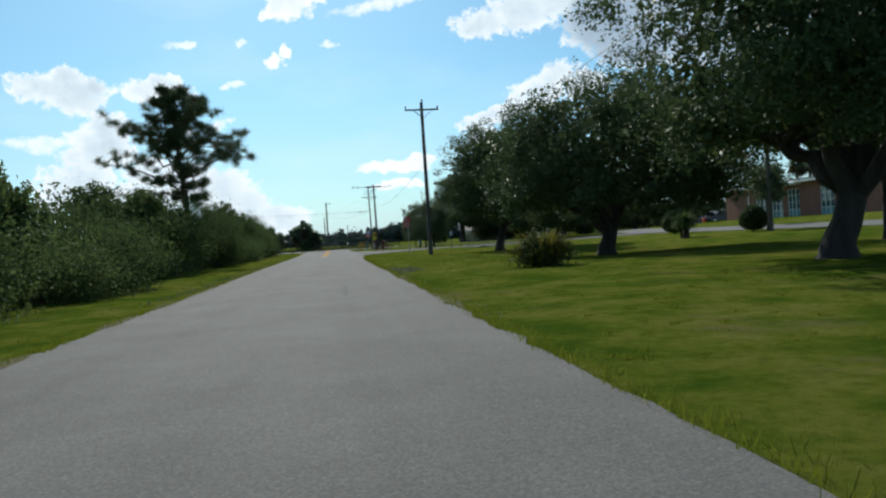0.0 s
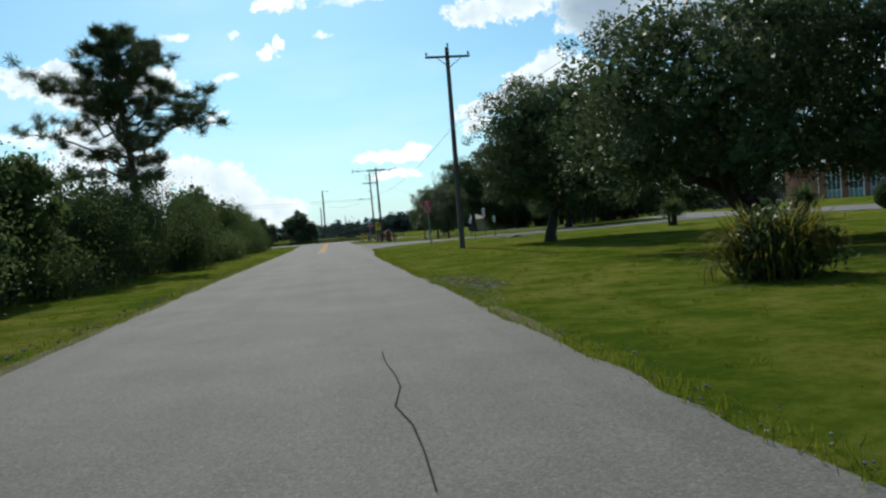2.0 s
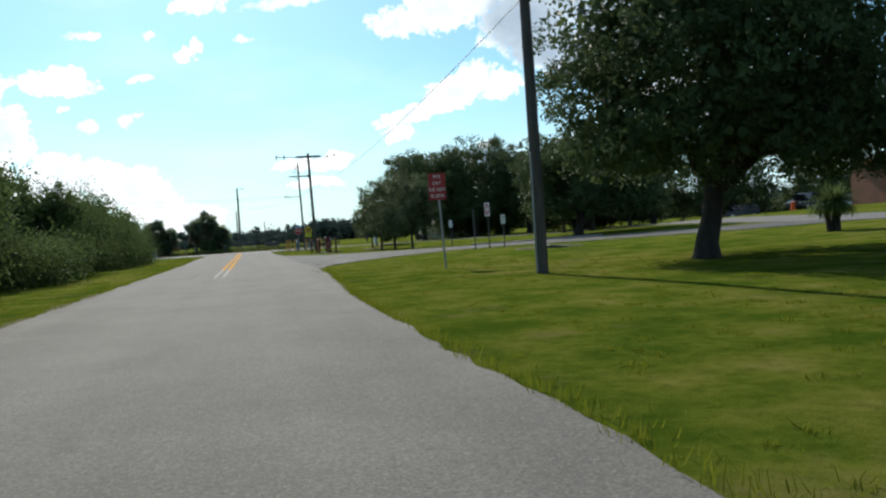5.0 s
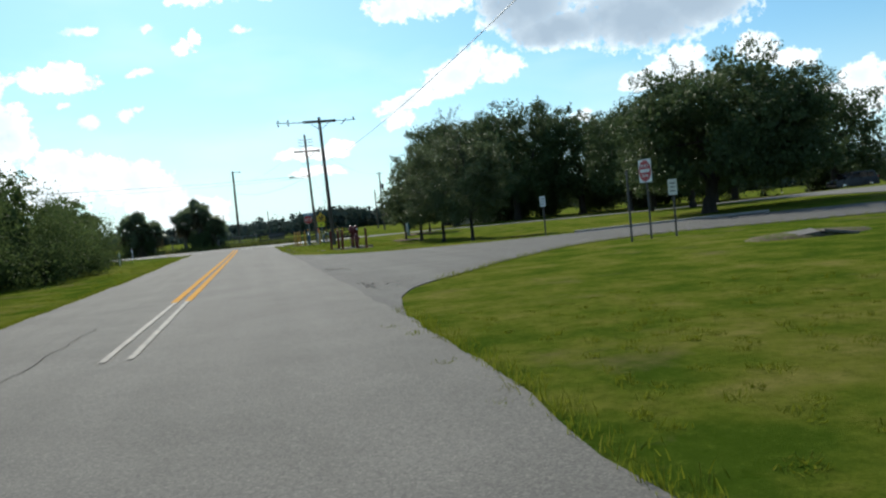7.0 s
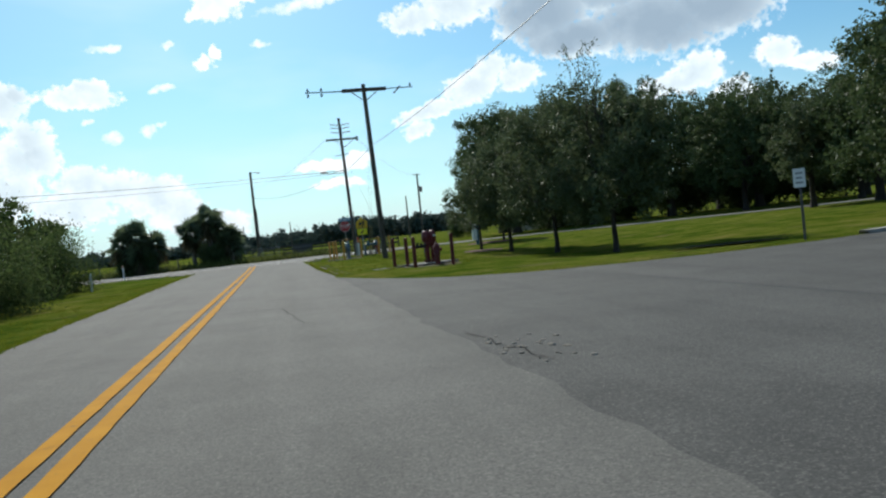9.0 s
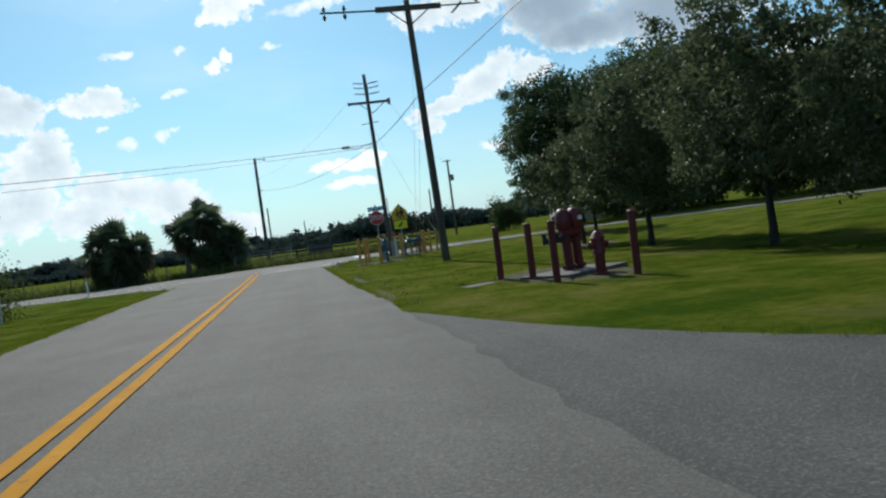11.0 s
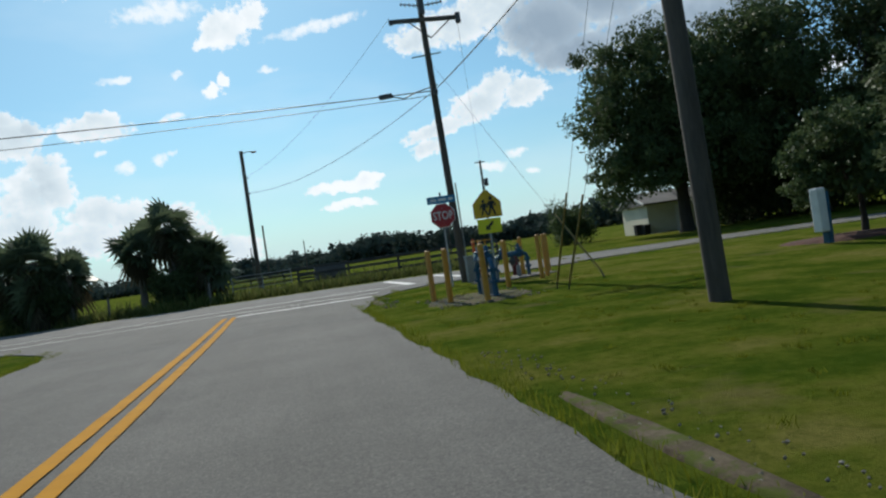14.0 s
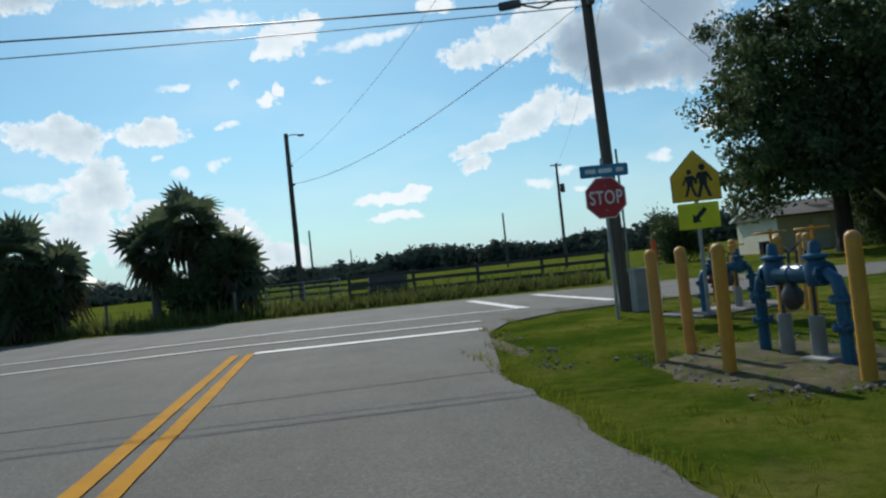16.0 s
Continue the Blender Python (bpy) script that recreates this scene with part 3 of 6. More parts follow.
def build_roads():
    rows = []
    for y in np.arange(-60, 130.1, 0.5):
        w = smooth01((y - 52) / 17)
        rows.append(((-4.2 - 0.25 * smooth01((y - 15) / 40) - 0.7 * smooth01((y - 85) / 40), y), (1.62 + 0.72 * w - 0.16 * smooth01((y - 103) / 8), y)))
    road = band("road", rows, "asphalt", 0.0, 0.13, 4, seed=1)
    tagged(road, "worn grey asphalt road with ragged edges", "road", kind="structure")
    # the junction's apron, with rounded corners
    right = [(2.25, 127.0), (2.6, 129.0), (3.1, 131.7), (3.9, 133.6), (5.4, 134.8), (8.0, 135.2), (11.0, 134.6), (12.0, 137.5), (12.0, 139.0)]
    left = [(-5.17, 127.0), (-5.6, 129.0), (-7.2, 131.6), (-10.5, 134.2), (-16.0, 137.0), (-21.0, 139.4), (-24.0, 140.6), (-26.0, 143.0), (-27.0, 145.0)]
    apron = band("junction_apron", list(zip(left, right)), "asphalt", 0.004, 0.05, 4, seed=3)
    tagged(apron, "grey asphalt apron where two roads meet", "road", kind="structure")
    cross = band("cross_road", lane_rows([(-260, 190, 8.2), (-120, 163, 8.2), (-60, 152.5, 8.4), (-20, 145.5, 8.8), (0, 142.0, 9.2), (8, 140.0, 8.8), (14, 138.2, 6.6), (19, 136.6, 4.8),
                                          (28, 131.5, 4.6), (36, 122, 4.8), (39, 110, 5.0), (37, 94, 5.2), (34.5, 78, 5.2), (34, 60, 5.2), (34.5, 30, 5.2), (35, 0, 5.2), (35, -60, 5.2)], 1.2), "asphalt_pale", 0.0065, 0.06, 4, seed=5)
    tagged(cross, "pale asphalt cross road that narrows into the school drive", "road", kind="structure")
    keys = [(1.70, 67.4, 1.70, 103.9), (2.05, 68.3, 2.05, 102.8), (2.35, 69.3, 2.35, 101.7), (2.60, 70.9, 2.60, 100.8), (2.95, 72.5, 2.90, 99.7), (3.60, 74.0, 3.60, 97.5),
            (4.60, 75.3, 4.60, 95.4), (5.60, 76.6, 5.60, 94.1), (6.60, 78.0, 6.60, 93.2), (7.80, 79.3, 7.80, 92.6), (9.10, 80.7, 9.10, 92.1), (10.50, 82.0, 10.50, 91.8), (12.00, 82.9, 12.00, 91.7),
            (13.50, 83.4, 13.50, 91.7), (15.2, 83.7, 15.6, 91.9), (17.0, 83.3, 18.0, 92.2), (21.0, 81.4, 22.5, 91.6), (25.0, 78.6, 26.5, 88.0), (29.0, 75.4, 30.0, 83.6), (33.0, 72.4, 33.0, 80.0)]
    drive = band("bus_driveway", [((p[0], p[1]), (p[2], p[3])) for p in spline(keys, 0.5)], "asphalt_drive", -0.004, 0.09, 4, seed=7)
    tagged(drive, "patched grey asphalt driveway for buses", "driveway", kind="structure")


def strip(name, pts, width, mat, z, label, cuts=0.0, seed=0):
    """A painted line or a sealed crack along a polyline, with worn edges."""
    rng = random.Random(seed)
    verts, faces = [], []
    pts = [Vector((*p[:2], 0)) for p in pts]
    line = []
    for a, b in zip(pts, pts[1:]):
        n = max(1, int((b - a).length / 0.4))
        line += [a.lerp(b, k / n) for k in range(n)]
    line.append(pts[-1])
    for i, p in enumerate(line):
        d = (line[min(i + 1, len(line) - 1)] - line[max(i - 1, 0)]).normalized()
        s = Vector((d.y, -d.x, 0)) * width / 2
        for q in (p - s * rng.uniform(0.9, 1.06), p + s * rng.uniform(0.9, 1.06)):
            verts.append((q.x, q.y, rise(q.x, q.y) + z))
    for i in range(len(line) - 1):
        if rng.random() >= cuts:
            faces.append((2 * i, 2 * i + 1, 2 * i + 3, 2 * i + 2))
    ob = link_mesh(name, verts, faces, mat)
    return tagged(ob, label, "road marking", kind="structure")


def build_markings():
    for dx in (-0.145, 0.145):
        strip("yellow_line", [(-1.33 + dx, 76.4), (-1.29 + dx, 108), (-1.31 + dx, 124), (-1.42 + dx, 133.15)], 0.165, "line_yellow", 0.014, "worn yellow centre line on asphalt", 0.0, 3 + int(dx * 10))
        strip("faded_line", [(-1.36 + dx * 1.1, 68.4), (-1.33 + dx * 0.9, 76.4)], 0.09, "line_worn", 0.012, "faded old centre line on asphalt", 0.0, 9)
    strip("stop_bar", [(-1.2, 133.1), (3.15, 132.62)], 0.36, "line_white", 0.016, "worn white stop bar across the lane", 0.0, 11)
    strip("crosswalk_line", [(-13.0, 134.5), (-6.5, 135.0), (-2.0, 135.25), (3.5, 134.5)], 0.17, "line_white", 0.024, "white crosswalk line on asphalt", 0.0, 12)
    strip("crosswalk_line", [(-30.0, 139.6), (-14.0, 138.2), (-6.5, 138.15), (-1.0, 138.3), (4.0, 137.4), (5.3, 137.1)], 0.17, "line_white", 0.024, "white crosswalk line on asphalt", 0.02, 13)
    strip("crosswalk_line", [(5.15, 137.3), (5.0, 143.9)], 0.32, "line_white", 0.016, "white crosswalk line on asphalt", 0.0, 14)
    strip("crosswalk_line", [(7.3, 136.4), (7.15, 143.4)], 0.32, "line_white", 0.016, "white crosswalk line on asphalt", 0.0, 15)
    rng = random.Random(5)
    for x0, y0, n, dx, dy in ((-0.17, 19.05, 8, 0.006, 0.617), (-2.42, 67.76, 14, 0.002, 0.387), (0.7, 88.0, 9, -0.05, 0.42)):
        pts = [(x0 + dx * k + rng.uniform(-0.05, 0.05), y0 + dy * k + rng.uniform(-0.08, 0.08)) for k in range(n)]
        strip("sealed_crack", pts, 0.012, "crack", 0.0065, "dark crack in the asphalt", 0.0, 21)
    kerb = band("kerb_line", lane_rows([(15.2, 92.0, 0.3), (18.0, 92.35, 0.3), (20.4, 92.3, 0.3), (22.6, 91.75, 0.3), (24.6, 90.3, 0.3)], 0.8), "concrete", 0.09, 0.02, 2, 0.2, seed=31)
    tagged(kerb, "pale concrete kerb edge of a driveway", "kerb", kind="structure")
    for k, (x0, y0, x1, y1) in enumerate(((2.62, 76.6, 2.78, 73.3), (2.86, 76.1, 2.7, 74.4), (2.4, 84.8, 2.75, 81.9))):
        pts = [(x0 + (x1 - x0) * i / 7 + rng.uniform(-0.07, 0.07), y0 + (y1 - y0) * i / 7) for i in range(8)]
        strip("sealed_crack", pts, 0.014, "crack", 0.009, "crumbled joint between road and driveway", 0.15, 50 + k)


def patch(name, cx, cy, rx, ry, mat, label, seed, h=0.03, category="ground patch"):
    """A low uneven heap of sand, mulch or gravel."""
    rng = random.Random(seed)
    n = 28
    verts, faces = [(cx, cy, rise(cx, cy) + h)], []
    for ring, (k, z) in enumerate(((0.5, h * 0.9), (0.85, h * 0.4), (1.0, -0.05))):
        for i in range(n):
            a = 2 * math.pi * i / n
            r = k * (1 + 0.22 * noise.noise((math.cos(a) * 2 + seed, math.sin(a) * 2, seed)) + rng.uniform(-0.05, 0.05))
            x, y = cx + rx * r * math.cos(a), cy + ry * r * math.sin(a)
            verts.append((x, y, rise(x, y) + z + rng.uniform(-0.006, 0.006)))
    for i in range(n):
        j = (i + 1) % n
        faces.append((0, 1 + i, 1 + j))
        for r in (0, 1):
            faces.append((1 + r * n + i, 1 + (r + 1) * n + i, 1 + (r + 1) * n + j, 1 + r * n + j))
    return tagged(link_mesh(name, verts, faces, mat, smooth=True), label, category, kind="structure")


build_ground()
build_roads()
build_markings()
for i, (x, y, rx, ry) in enumerate(((1.72, 16.0, 0.13, 2.2), (1.75, 25.0, 0.12, 2.0), (2.5, 106.0, 0.13, 2.0), (2.55, 112.5, 0.12, 1.8), (2.85, 129.6, 0.16, 1.6))):
    patch("sandy_edge", x, y, rx, ry, "dirt", "pale sandy edge beside the asphalt", 40 + i, 0.004)
rng_p = random.Random(14)


def crumbs(name, spots, n, mat, label, seed, lift=0.0):
    """Loose flat crumbs of broken asphalt and soil strewn round a few spots of (x, y, spread)."""
    rng = random.Random(seed)
    verts, faces = [], []
    for _ in range(n):
        cx, cy, w = rng.choice(spots)
        x, y = cx + abs(rng.gauss(0, w * 0.6)), rng.gauss(cy, w)
        z, r, h, a = rise(x, y) - 0.022 + lift, rng.uniform(0.012, 0.05), rng.uniform(0.007, 0.016), rng.uniform(0, 6.28)
        b = len(verts)
        for k in range(6):
            q = a + k * 1.047
            e = r * rng.uniform(0.6, 1.3)
            verts.append((x + e * math.cos(q), y + 1.4 * e * math.sin(q), z))
        for k in range(6):
            v = verts[b + k]
            verts.append((x + (v[0] - x) * 0.7, y + (v[1] - y) * 0.7, z + h * rng.uniform(0.7, 1.1)))
            faces.append((b + k, b + (k + 1) % 6, b + 6 + (k + 1) % 6, b + 6 + k))
        faces.append(tuple(b + 6 + k for k in range(6)))
    return tagged(link_mesh(name, verts, faces, mat), label, "rubble", kind="stuff")


crumbs("broken_asphalt", [(1.66, 27.5, 0.3), (1.8, 32.3, 0.6), (2.3, 30.9, 0.5), (1.7, 33.6, 0.5)], 120, "rubble", "pale crumbs of broken asphalt on the verge", 12)
crumbs("loose_soil", [(2.1, 32.6, 0.9), (2.4, 31.0, 0.6), (1.7, 29.5, 0.6)], 380, "dirt", "brown crumbs of bare soil on the verge", 13)
crumbs("broken_asphalt", [(2.45, 82.9, 0.6), (2.55, 75.2, 0.6)], 60, "rubble", "pale crumbs of asphalt along a worn joint", 16, 0.02)
for i in range(13):
    y = 11.0 + i * 4.3 + rng_p.uniform(-1, 1)
    patch("sandy_edge", -4.28 - 0.25 * smooth01((y - 15) / 40), y, rng_p.uniform(0.1, 0.24), rng_p.uniform(1.2, 2.6), "dirt", "crumbled brown edge beside the asphalt", 180 + i, 0.006)
patch("dirt_bed", 4.75, 125.2, 1.3, 1.7, "dirt", "bare grey dirt round the yellow bollards", 61, 0.015)
patch("dirt_bed", 6.1, 104.6, 1.3, 2.3, "dirt", "bare dirt round the red posts", 62, 0.012)
# ---- plants ----


def limb(rng, a, b, r0, r1, bend=0.12, n=5):
    """Points and radii of a crooked limb from a to b."""
    a, b = Vector(a), Vector(b)
    L = (b - a).length
    pts, rad = [], []
    for i in range(n + 1):
        t = i / n
        p = a.lerp(b, t)
        if 0 < i < n:
            p += Vector([rng.uniform(-1, 1) for _ in range(3)]) * L * bend * 0.5
        p.z += math.sin(t * math.pi) * L * 0.06
        pts.append(p)
        rad.append(r0 + (r1 - r0) * t)
    return pts, rad


def broad_tree(name, x, y, label, category, seed, h, rad, trunk_h, trunk_r, leaf="oak_leaf", bark="bark", leaves=40000, size=0.17, lobes=16, low=0.25, lean=(0, 0), squash=1.0,
               gap=0.0, group="", forks=5, sigma=0.42, clumps=520, base=None, skirt=0, floor_z=None, vee=0.0, sprays=0):
    """A broad-leaved tree: a forked trunk and a lobed crown of many leaves, with gaps."""
    rng, nrg = random.Random(seed), np.random.default_rng(seed)
    z0 = rise(x, y) - 0.05 if base is None else base
    t = thing(name, (x, y, z0), label, category, group)
    cz = trunk_h * low + (h - trunk_h * low) * 0.5
    half = (h - trunk_h * low) * 0.45
    mid = Vector((lean[0], lean[1], cz))
    # lobes on an ellipsoid
    cent, rr = [], []
    for i in range(lobes):
        a = 2 * math.pi * (i * 0.618 + rng.uniform(-0.08, 0.08))
        u = -0.75 + 1.7 * (i + 0.5) / lobes
        u = max(-0.8, min(0.92, u))
        s = math.sqrt(1 - u * u)
        k = rng.uniform(0.55, 0.72)
        cent.append((mid.x + rad * k * s * math.cos(a), mid.y + rad * squash * k * s * math.sin(a), mid.z + half * k * u))
        rr.append(rng.uniform(0.30, 0.44))
    bottom = trunk_h * 0.6 if floor_z is None else floor_z
    for i in range(skirt):
        a = 2 * math.pi * (i + rng.uniform(-0.3, 0.3)) / skirt
        k = rng.uniform(0.5, 0.74)
        rr.append(rng.uniform(0.26, 0.36))
        cent.append((mid.x + rad * k * math.cos(a), mid.y + rad * squash * k * math.sin(a), bottom + half * rr[-1] * rng.uniform(0.7, 1.3)))
    cent.append((mid.x, mid.y, mid.z + half * 0.1))
    rr.append(0.5)
    cent, rr = np.array(cent), np.array(rr)
    pick = nrg.choice(len(cent), clumps, p=rr ** 2 / np.sum(rr ** 2))
    d = nrg.normal(size=(clumps, 3))
    d /= np.linalg.norm(d, axis=1)[:, None]
    shell = nrg.uniform(0.72, 1.06, size=clumps)[:, None]
    cl = cent[pick] + d * shell * rr[pick][:, None] * np.array((rad, rad * squash, half * 1.05))
    cl = cl[cl[:, 2] > bottom]
    if gap:
        keep = np.array([noise.noise((p[0] * 0.55 + seed, p[1] * 0.55, p[2] * 0.55)) > -0.35 + gap * 0.5 for p in cl])
        cl = cl[keep]
    own = nrg.integers(0, len(cl), leaves)
    spread = nrg.normal(size=(leaves, 3))
    spread /= np.linalg.norm(spread, axis=1)[:, None]
    spread *= (nrg.uniform(0, 1, leaves) ** 0.42 * sigma * 1.45 * (rad / 6.5) ** 0.6)[:, None] * nrg.uniform(0.6, 1.25, len(cl))[own][:, None]
    spread[:, 2] *= 0.75
    inner = leaves // 6
    pick = nrg.choice(len(cent), inner, p=rr ** 3 / np.sum(rr ** 3))
    d = nrg.normal(size=(inner, 3))
    d /= np.linalg.norm(d, axis=1)[:, None]
    core = cent[pick] + d * nrg.uniform(0.1, 0.8, (inner, 1)) * rr[pick][:, None] * np.array((rad, rad * squash, half * 1.05))
    core = core[core[:, 2] > bottom + 0.3]
    many = np.repeat(np.arange(len(cent)), 240 if leaves > 40000 else 90 if rad > 3.5 else 30)
    d = nrg.normal(size=(len(many), 3))
    d /= np.linalg.norm(d, axis=1)[:, None]
    deep = cent[many] + d * nrg.uniform(0.0, 0.78, (len(many), 1)) ** 0.7 * rr[many][:, None] * np.array((rad, rad * squash, half * 1.05)) * (1 - gap)
    deep = deep[deep[:, 2] > bottom + 0.35]
    heap = [leaf_quads(nrg, cl[own] + spread, size, size * 0.5, 0.3), leaf_quads(nrg, core, size * 1.5, size * 0.9, 0.3), leaf_quads(nrg, deep, min(0.3, 0.058 * rad), min(0.24, 0.045 * rad), 0.3)]
    # upright shoots that break the outline
    if sprays:
        foot = cl[nrg.choice(len(cl), sprays)]
        aim = (foot - np.array(mid)) / np.array((rad, rad, half)) * 0.6 + np.array((0, 0, 0.9)) + nrg.normal(size=(sprays, 3)) * 0.3
        aim /= np.linalg.norm(aim, axis=1)[:, None]
        own2 = np.repeat(np.arange(sprays), 46)
        along = nrg.uniform(0, 1, len(own2))[:, None] * nrg.uniform(0.5, 1.25, sprays)[own2][:, None] * (rad / 6.5) ** 0.5
        heap.append(leaf_quads(nrg, foot[own2] + aim[own2] * along + nrg.normal(size=(len(own2), 3)) * 0.07, size * 0.9, size * 0.42, -0.4))
    quads_object("crown", np.concatenate(heap), leaf, t)
    # trunk and limbs
    bm = bmesh.new()
    top = Vector((lean[0] * 0.25, lean[1] * 0.25, trunk_h))
    tube_bm([(0, 0, -0.1), (0.0, 0.0, 0.12), (0.02, 0.0, 0.5), top * 0.55, top], [trunk_r * 1.7, trunk_r * 1.3, trunk_r * 1.05, trunk_r * 0.95, trunk_r * 0.9], 12, bm)
    order = sorted(range(len(cent) - 1), key=lambda i: rng.random())[:forks]
    if vee:
        for side in (-1, 1):
            p, r = limb(rng, top - Vector((0, 0, trunk_r * 0.7)), top + Vector((side * vee, side * 0.3, vee * 1.9)), trunk_r * 0.74, trunk_r * 0.4, 0.06)
            tube_bm(p, r, 10, bm)
    for i in order:
        e = Vector(cent[i])
        m = top.lerp(e, 0.5) + Vector((0, 0, half * 0.08))
        p, r = limb(rng, top - Vector((0, 0, trunk_r * 0.4)), m, trunk_r * 0.6, trunk_r * 0.36)
        tube_bm(p, r, 8, bm)
        for k in range(3):
            f = Vector(cl[rng.randrange(len(cl))]) if k else e
            f = m.lerp(f, 0.8) if (f - m).length < rad * 1.3 else e
            p, r = limb(rng, m, f, trunk_r * 0.32, trunk_r * 0.07, 0.2)
            tube_bm(p, r, 6, bm)
            for _ in range(2):
                g = f + Vector((rng.uniform(-1, 1), rng.uniform(-1, 1), rng.uniform(-0.2, 0.8))) * rad * 0.25
                p, r = limb(rng, p[-2], g, trunk_r * 0.08, 0.012, 0.25, 3)
                tube_bm(p, r, 4, bm)
    part("trunk", bm, bark, t, smooth=True)
    return t


def pine(x, y, seed=4):
    rng, nrg = random.Random(seed), np.random.default_rng(seed)
    t = thing("pine_tree", (x, y, -0.1), "tall slash pine with an open tufted crown above a thicket", "tree")
    H = 13.0
    bm = bmesh.new()
    axis = [Vector((0.25 * math.sin(z * 0.4), 0.15 * math.cos(z * 0.3), z)) for z in np.linspace(0, H - 0.6, 12)]
    tube_bm(axis, [0.27 - 0.018 * i for i in range(12)], 10, bm)
    tips = []
    # limbs as (height, azimuth, reach, lift)
    whorls = []
    for i in range(34):
        z = 4.6 + (H - 5.0) * (i / 33) ** 0.85
        reach = 4.2 * (0.55 + 0.45 * math.sin(3.0 * (z - 4.4) / (H - 4))) * rng.uniform(0.55, 1.1) * (1.0 if z < H - 3 else 0.5)
        whorls.append((z, i * 2.4 + rng.uniform(-0.4, 0.4), reach, rng.uniform(0.15, 0.6)))
    whorls += [(6.6, 0.1, 4.9, 0.3), (6.3, 3.2, 5.0, 0.3), (8.0, 0.4, 4.0, 0.3), (5.4, 3.0, 3.6, 0.0), (9.0, 2.8, 3.4, 0.2)]
    for z, a, reach, lift in whorls:
        b = Vector((math.cos(a) * reach, math.sin(a) * reach, z + reach * lift))
        p, r = limb(rng, (0, 0, z), b, 0.085, 0.02, 0.16, 6)
        tube_bm(p, r, 5, bm)
        for j in range(2, 7):
            for _ in range(2):
                q = p[j] + Vector((rng.uniform(-1, 1), rng.uniform(-1, 1), rng.uniform(-0.4, 1.0))) * reach * 0.2
                if (q - p[j]).length > 0.2:
                    tube_bm([p[j], q], [0.02, 0.01], 4, bm)
                    tips.append(q)
            if j > 3:
                tips.append(p[j])
    for i in range(34):
        a, u = rng.uniform(0, 6.3), rng.uniform(-0.6, 1.0)
        k = 2.5 * math.sqrt(1 - u * u) * rng.uniform(0.75, 1.0)
        tips.append(Vector((math.cos(a) * k, math.sin(a) * k, H - 2.3 + 2.2 * u)))
    part("trunk", bm, "pine_bark", t, smooth=True)
    tips = np.array([tuple(p) for p in tips])
    per = 94
    own = np.repeat(np.arange(len(tips)), per)
    d = nrg.normal(size=(len(own), 3))
    d /= np.linalg.norm(d, axis=1)[:, None]
    d[:, 2] = d[:, 2] * 0.8 + 0.15
    root = tips[own] + nrg.normal(size=(len(own), 3)) * 0.1
    L = nrg.uniform(0.25, 0.48, size=(len(own), 1))
    u = np.cross(d, nrg.normal(size=d.shape))
    u /= np.linalg.norm(u, axis=1)[:, None]
    w = u * 0.015
    quads_object("crown", np.stack([root - w, root + w, root + d * L + w * 0.5, root + d * L - w * 0.5], axis=1), "pine_needle", t, "dark tufts of long needles")
    return t


def bush(name, x, y, label, category, seed, h, rx, ry, leaf, leaves=7000, size=0.14, clumps=110, group="", spiky=0.0, sigma=0.3):
    """A dense shrub down to the ground, with stems inside."""
    rng, nrg = random.Random(seed), np.random.default_rng(seed)
    t = thing(name, (x, y, rise(x, y) - 0.05), label, category, group)
    k = 7 + int(h)
    cent = np.stack([nrg.uniform(-0.55, 0.55, k) * rx, nrg.uniform(-0.55, 0.55, k) * ry, nrg.uniform(0.25, 0.72, k) * h], axis=1)
    r = nrg.uniform(0.32, 0.5, k)
    own = nrg.integers(0, k, clumps)
    d = nrg.normal(size=(clumps, 3))
    d /= np.linalg.norm(d, axis=1)[:, None]
    cl = cent[own] + d * nrg.uniform(0.6, 1.05, (clumps, 1)) * r[own][:, None] * np.array((rx, ry, h * 0.62))
    cl[:, 2] = np.clip(np.abs(cl[:, 2]), 0.12, h * (1 + spiky * nrg.uniform(0, 0.3, clumps)))
    o2 = nrg.integers(0, clumps, leaves)
    pts = cl[o2] + nrg.normal(size=(leaves, 3)) * sigma
    pts[:, 2] = np.abs(pts[:, 2])
    quads_object("foliage", leaf_quads(nrg, pts, size, size * 0.52, 0.2), leaf, t)
    bm = bmesh.new()
    for i in range(7):
        p, q = limb(rng, (rng.uniform(-0.2, 0.2) * rx, rng.uniform(-0.2, 0.2) * ry, -0.1), cl[rng.randrange(len(cl))], 0.05, 0.012, 0.2, 4)
        tube_bm(p, q, 5, bm)
    part("stem", bm, "bark", t)
    return t


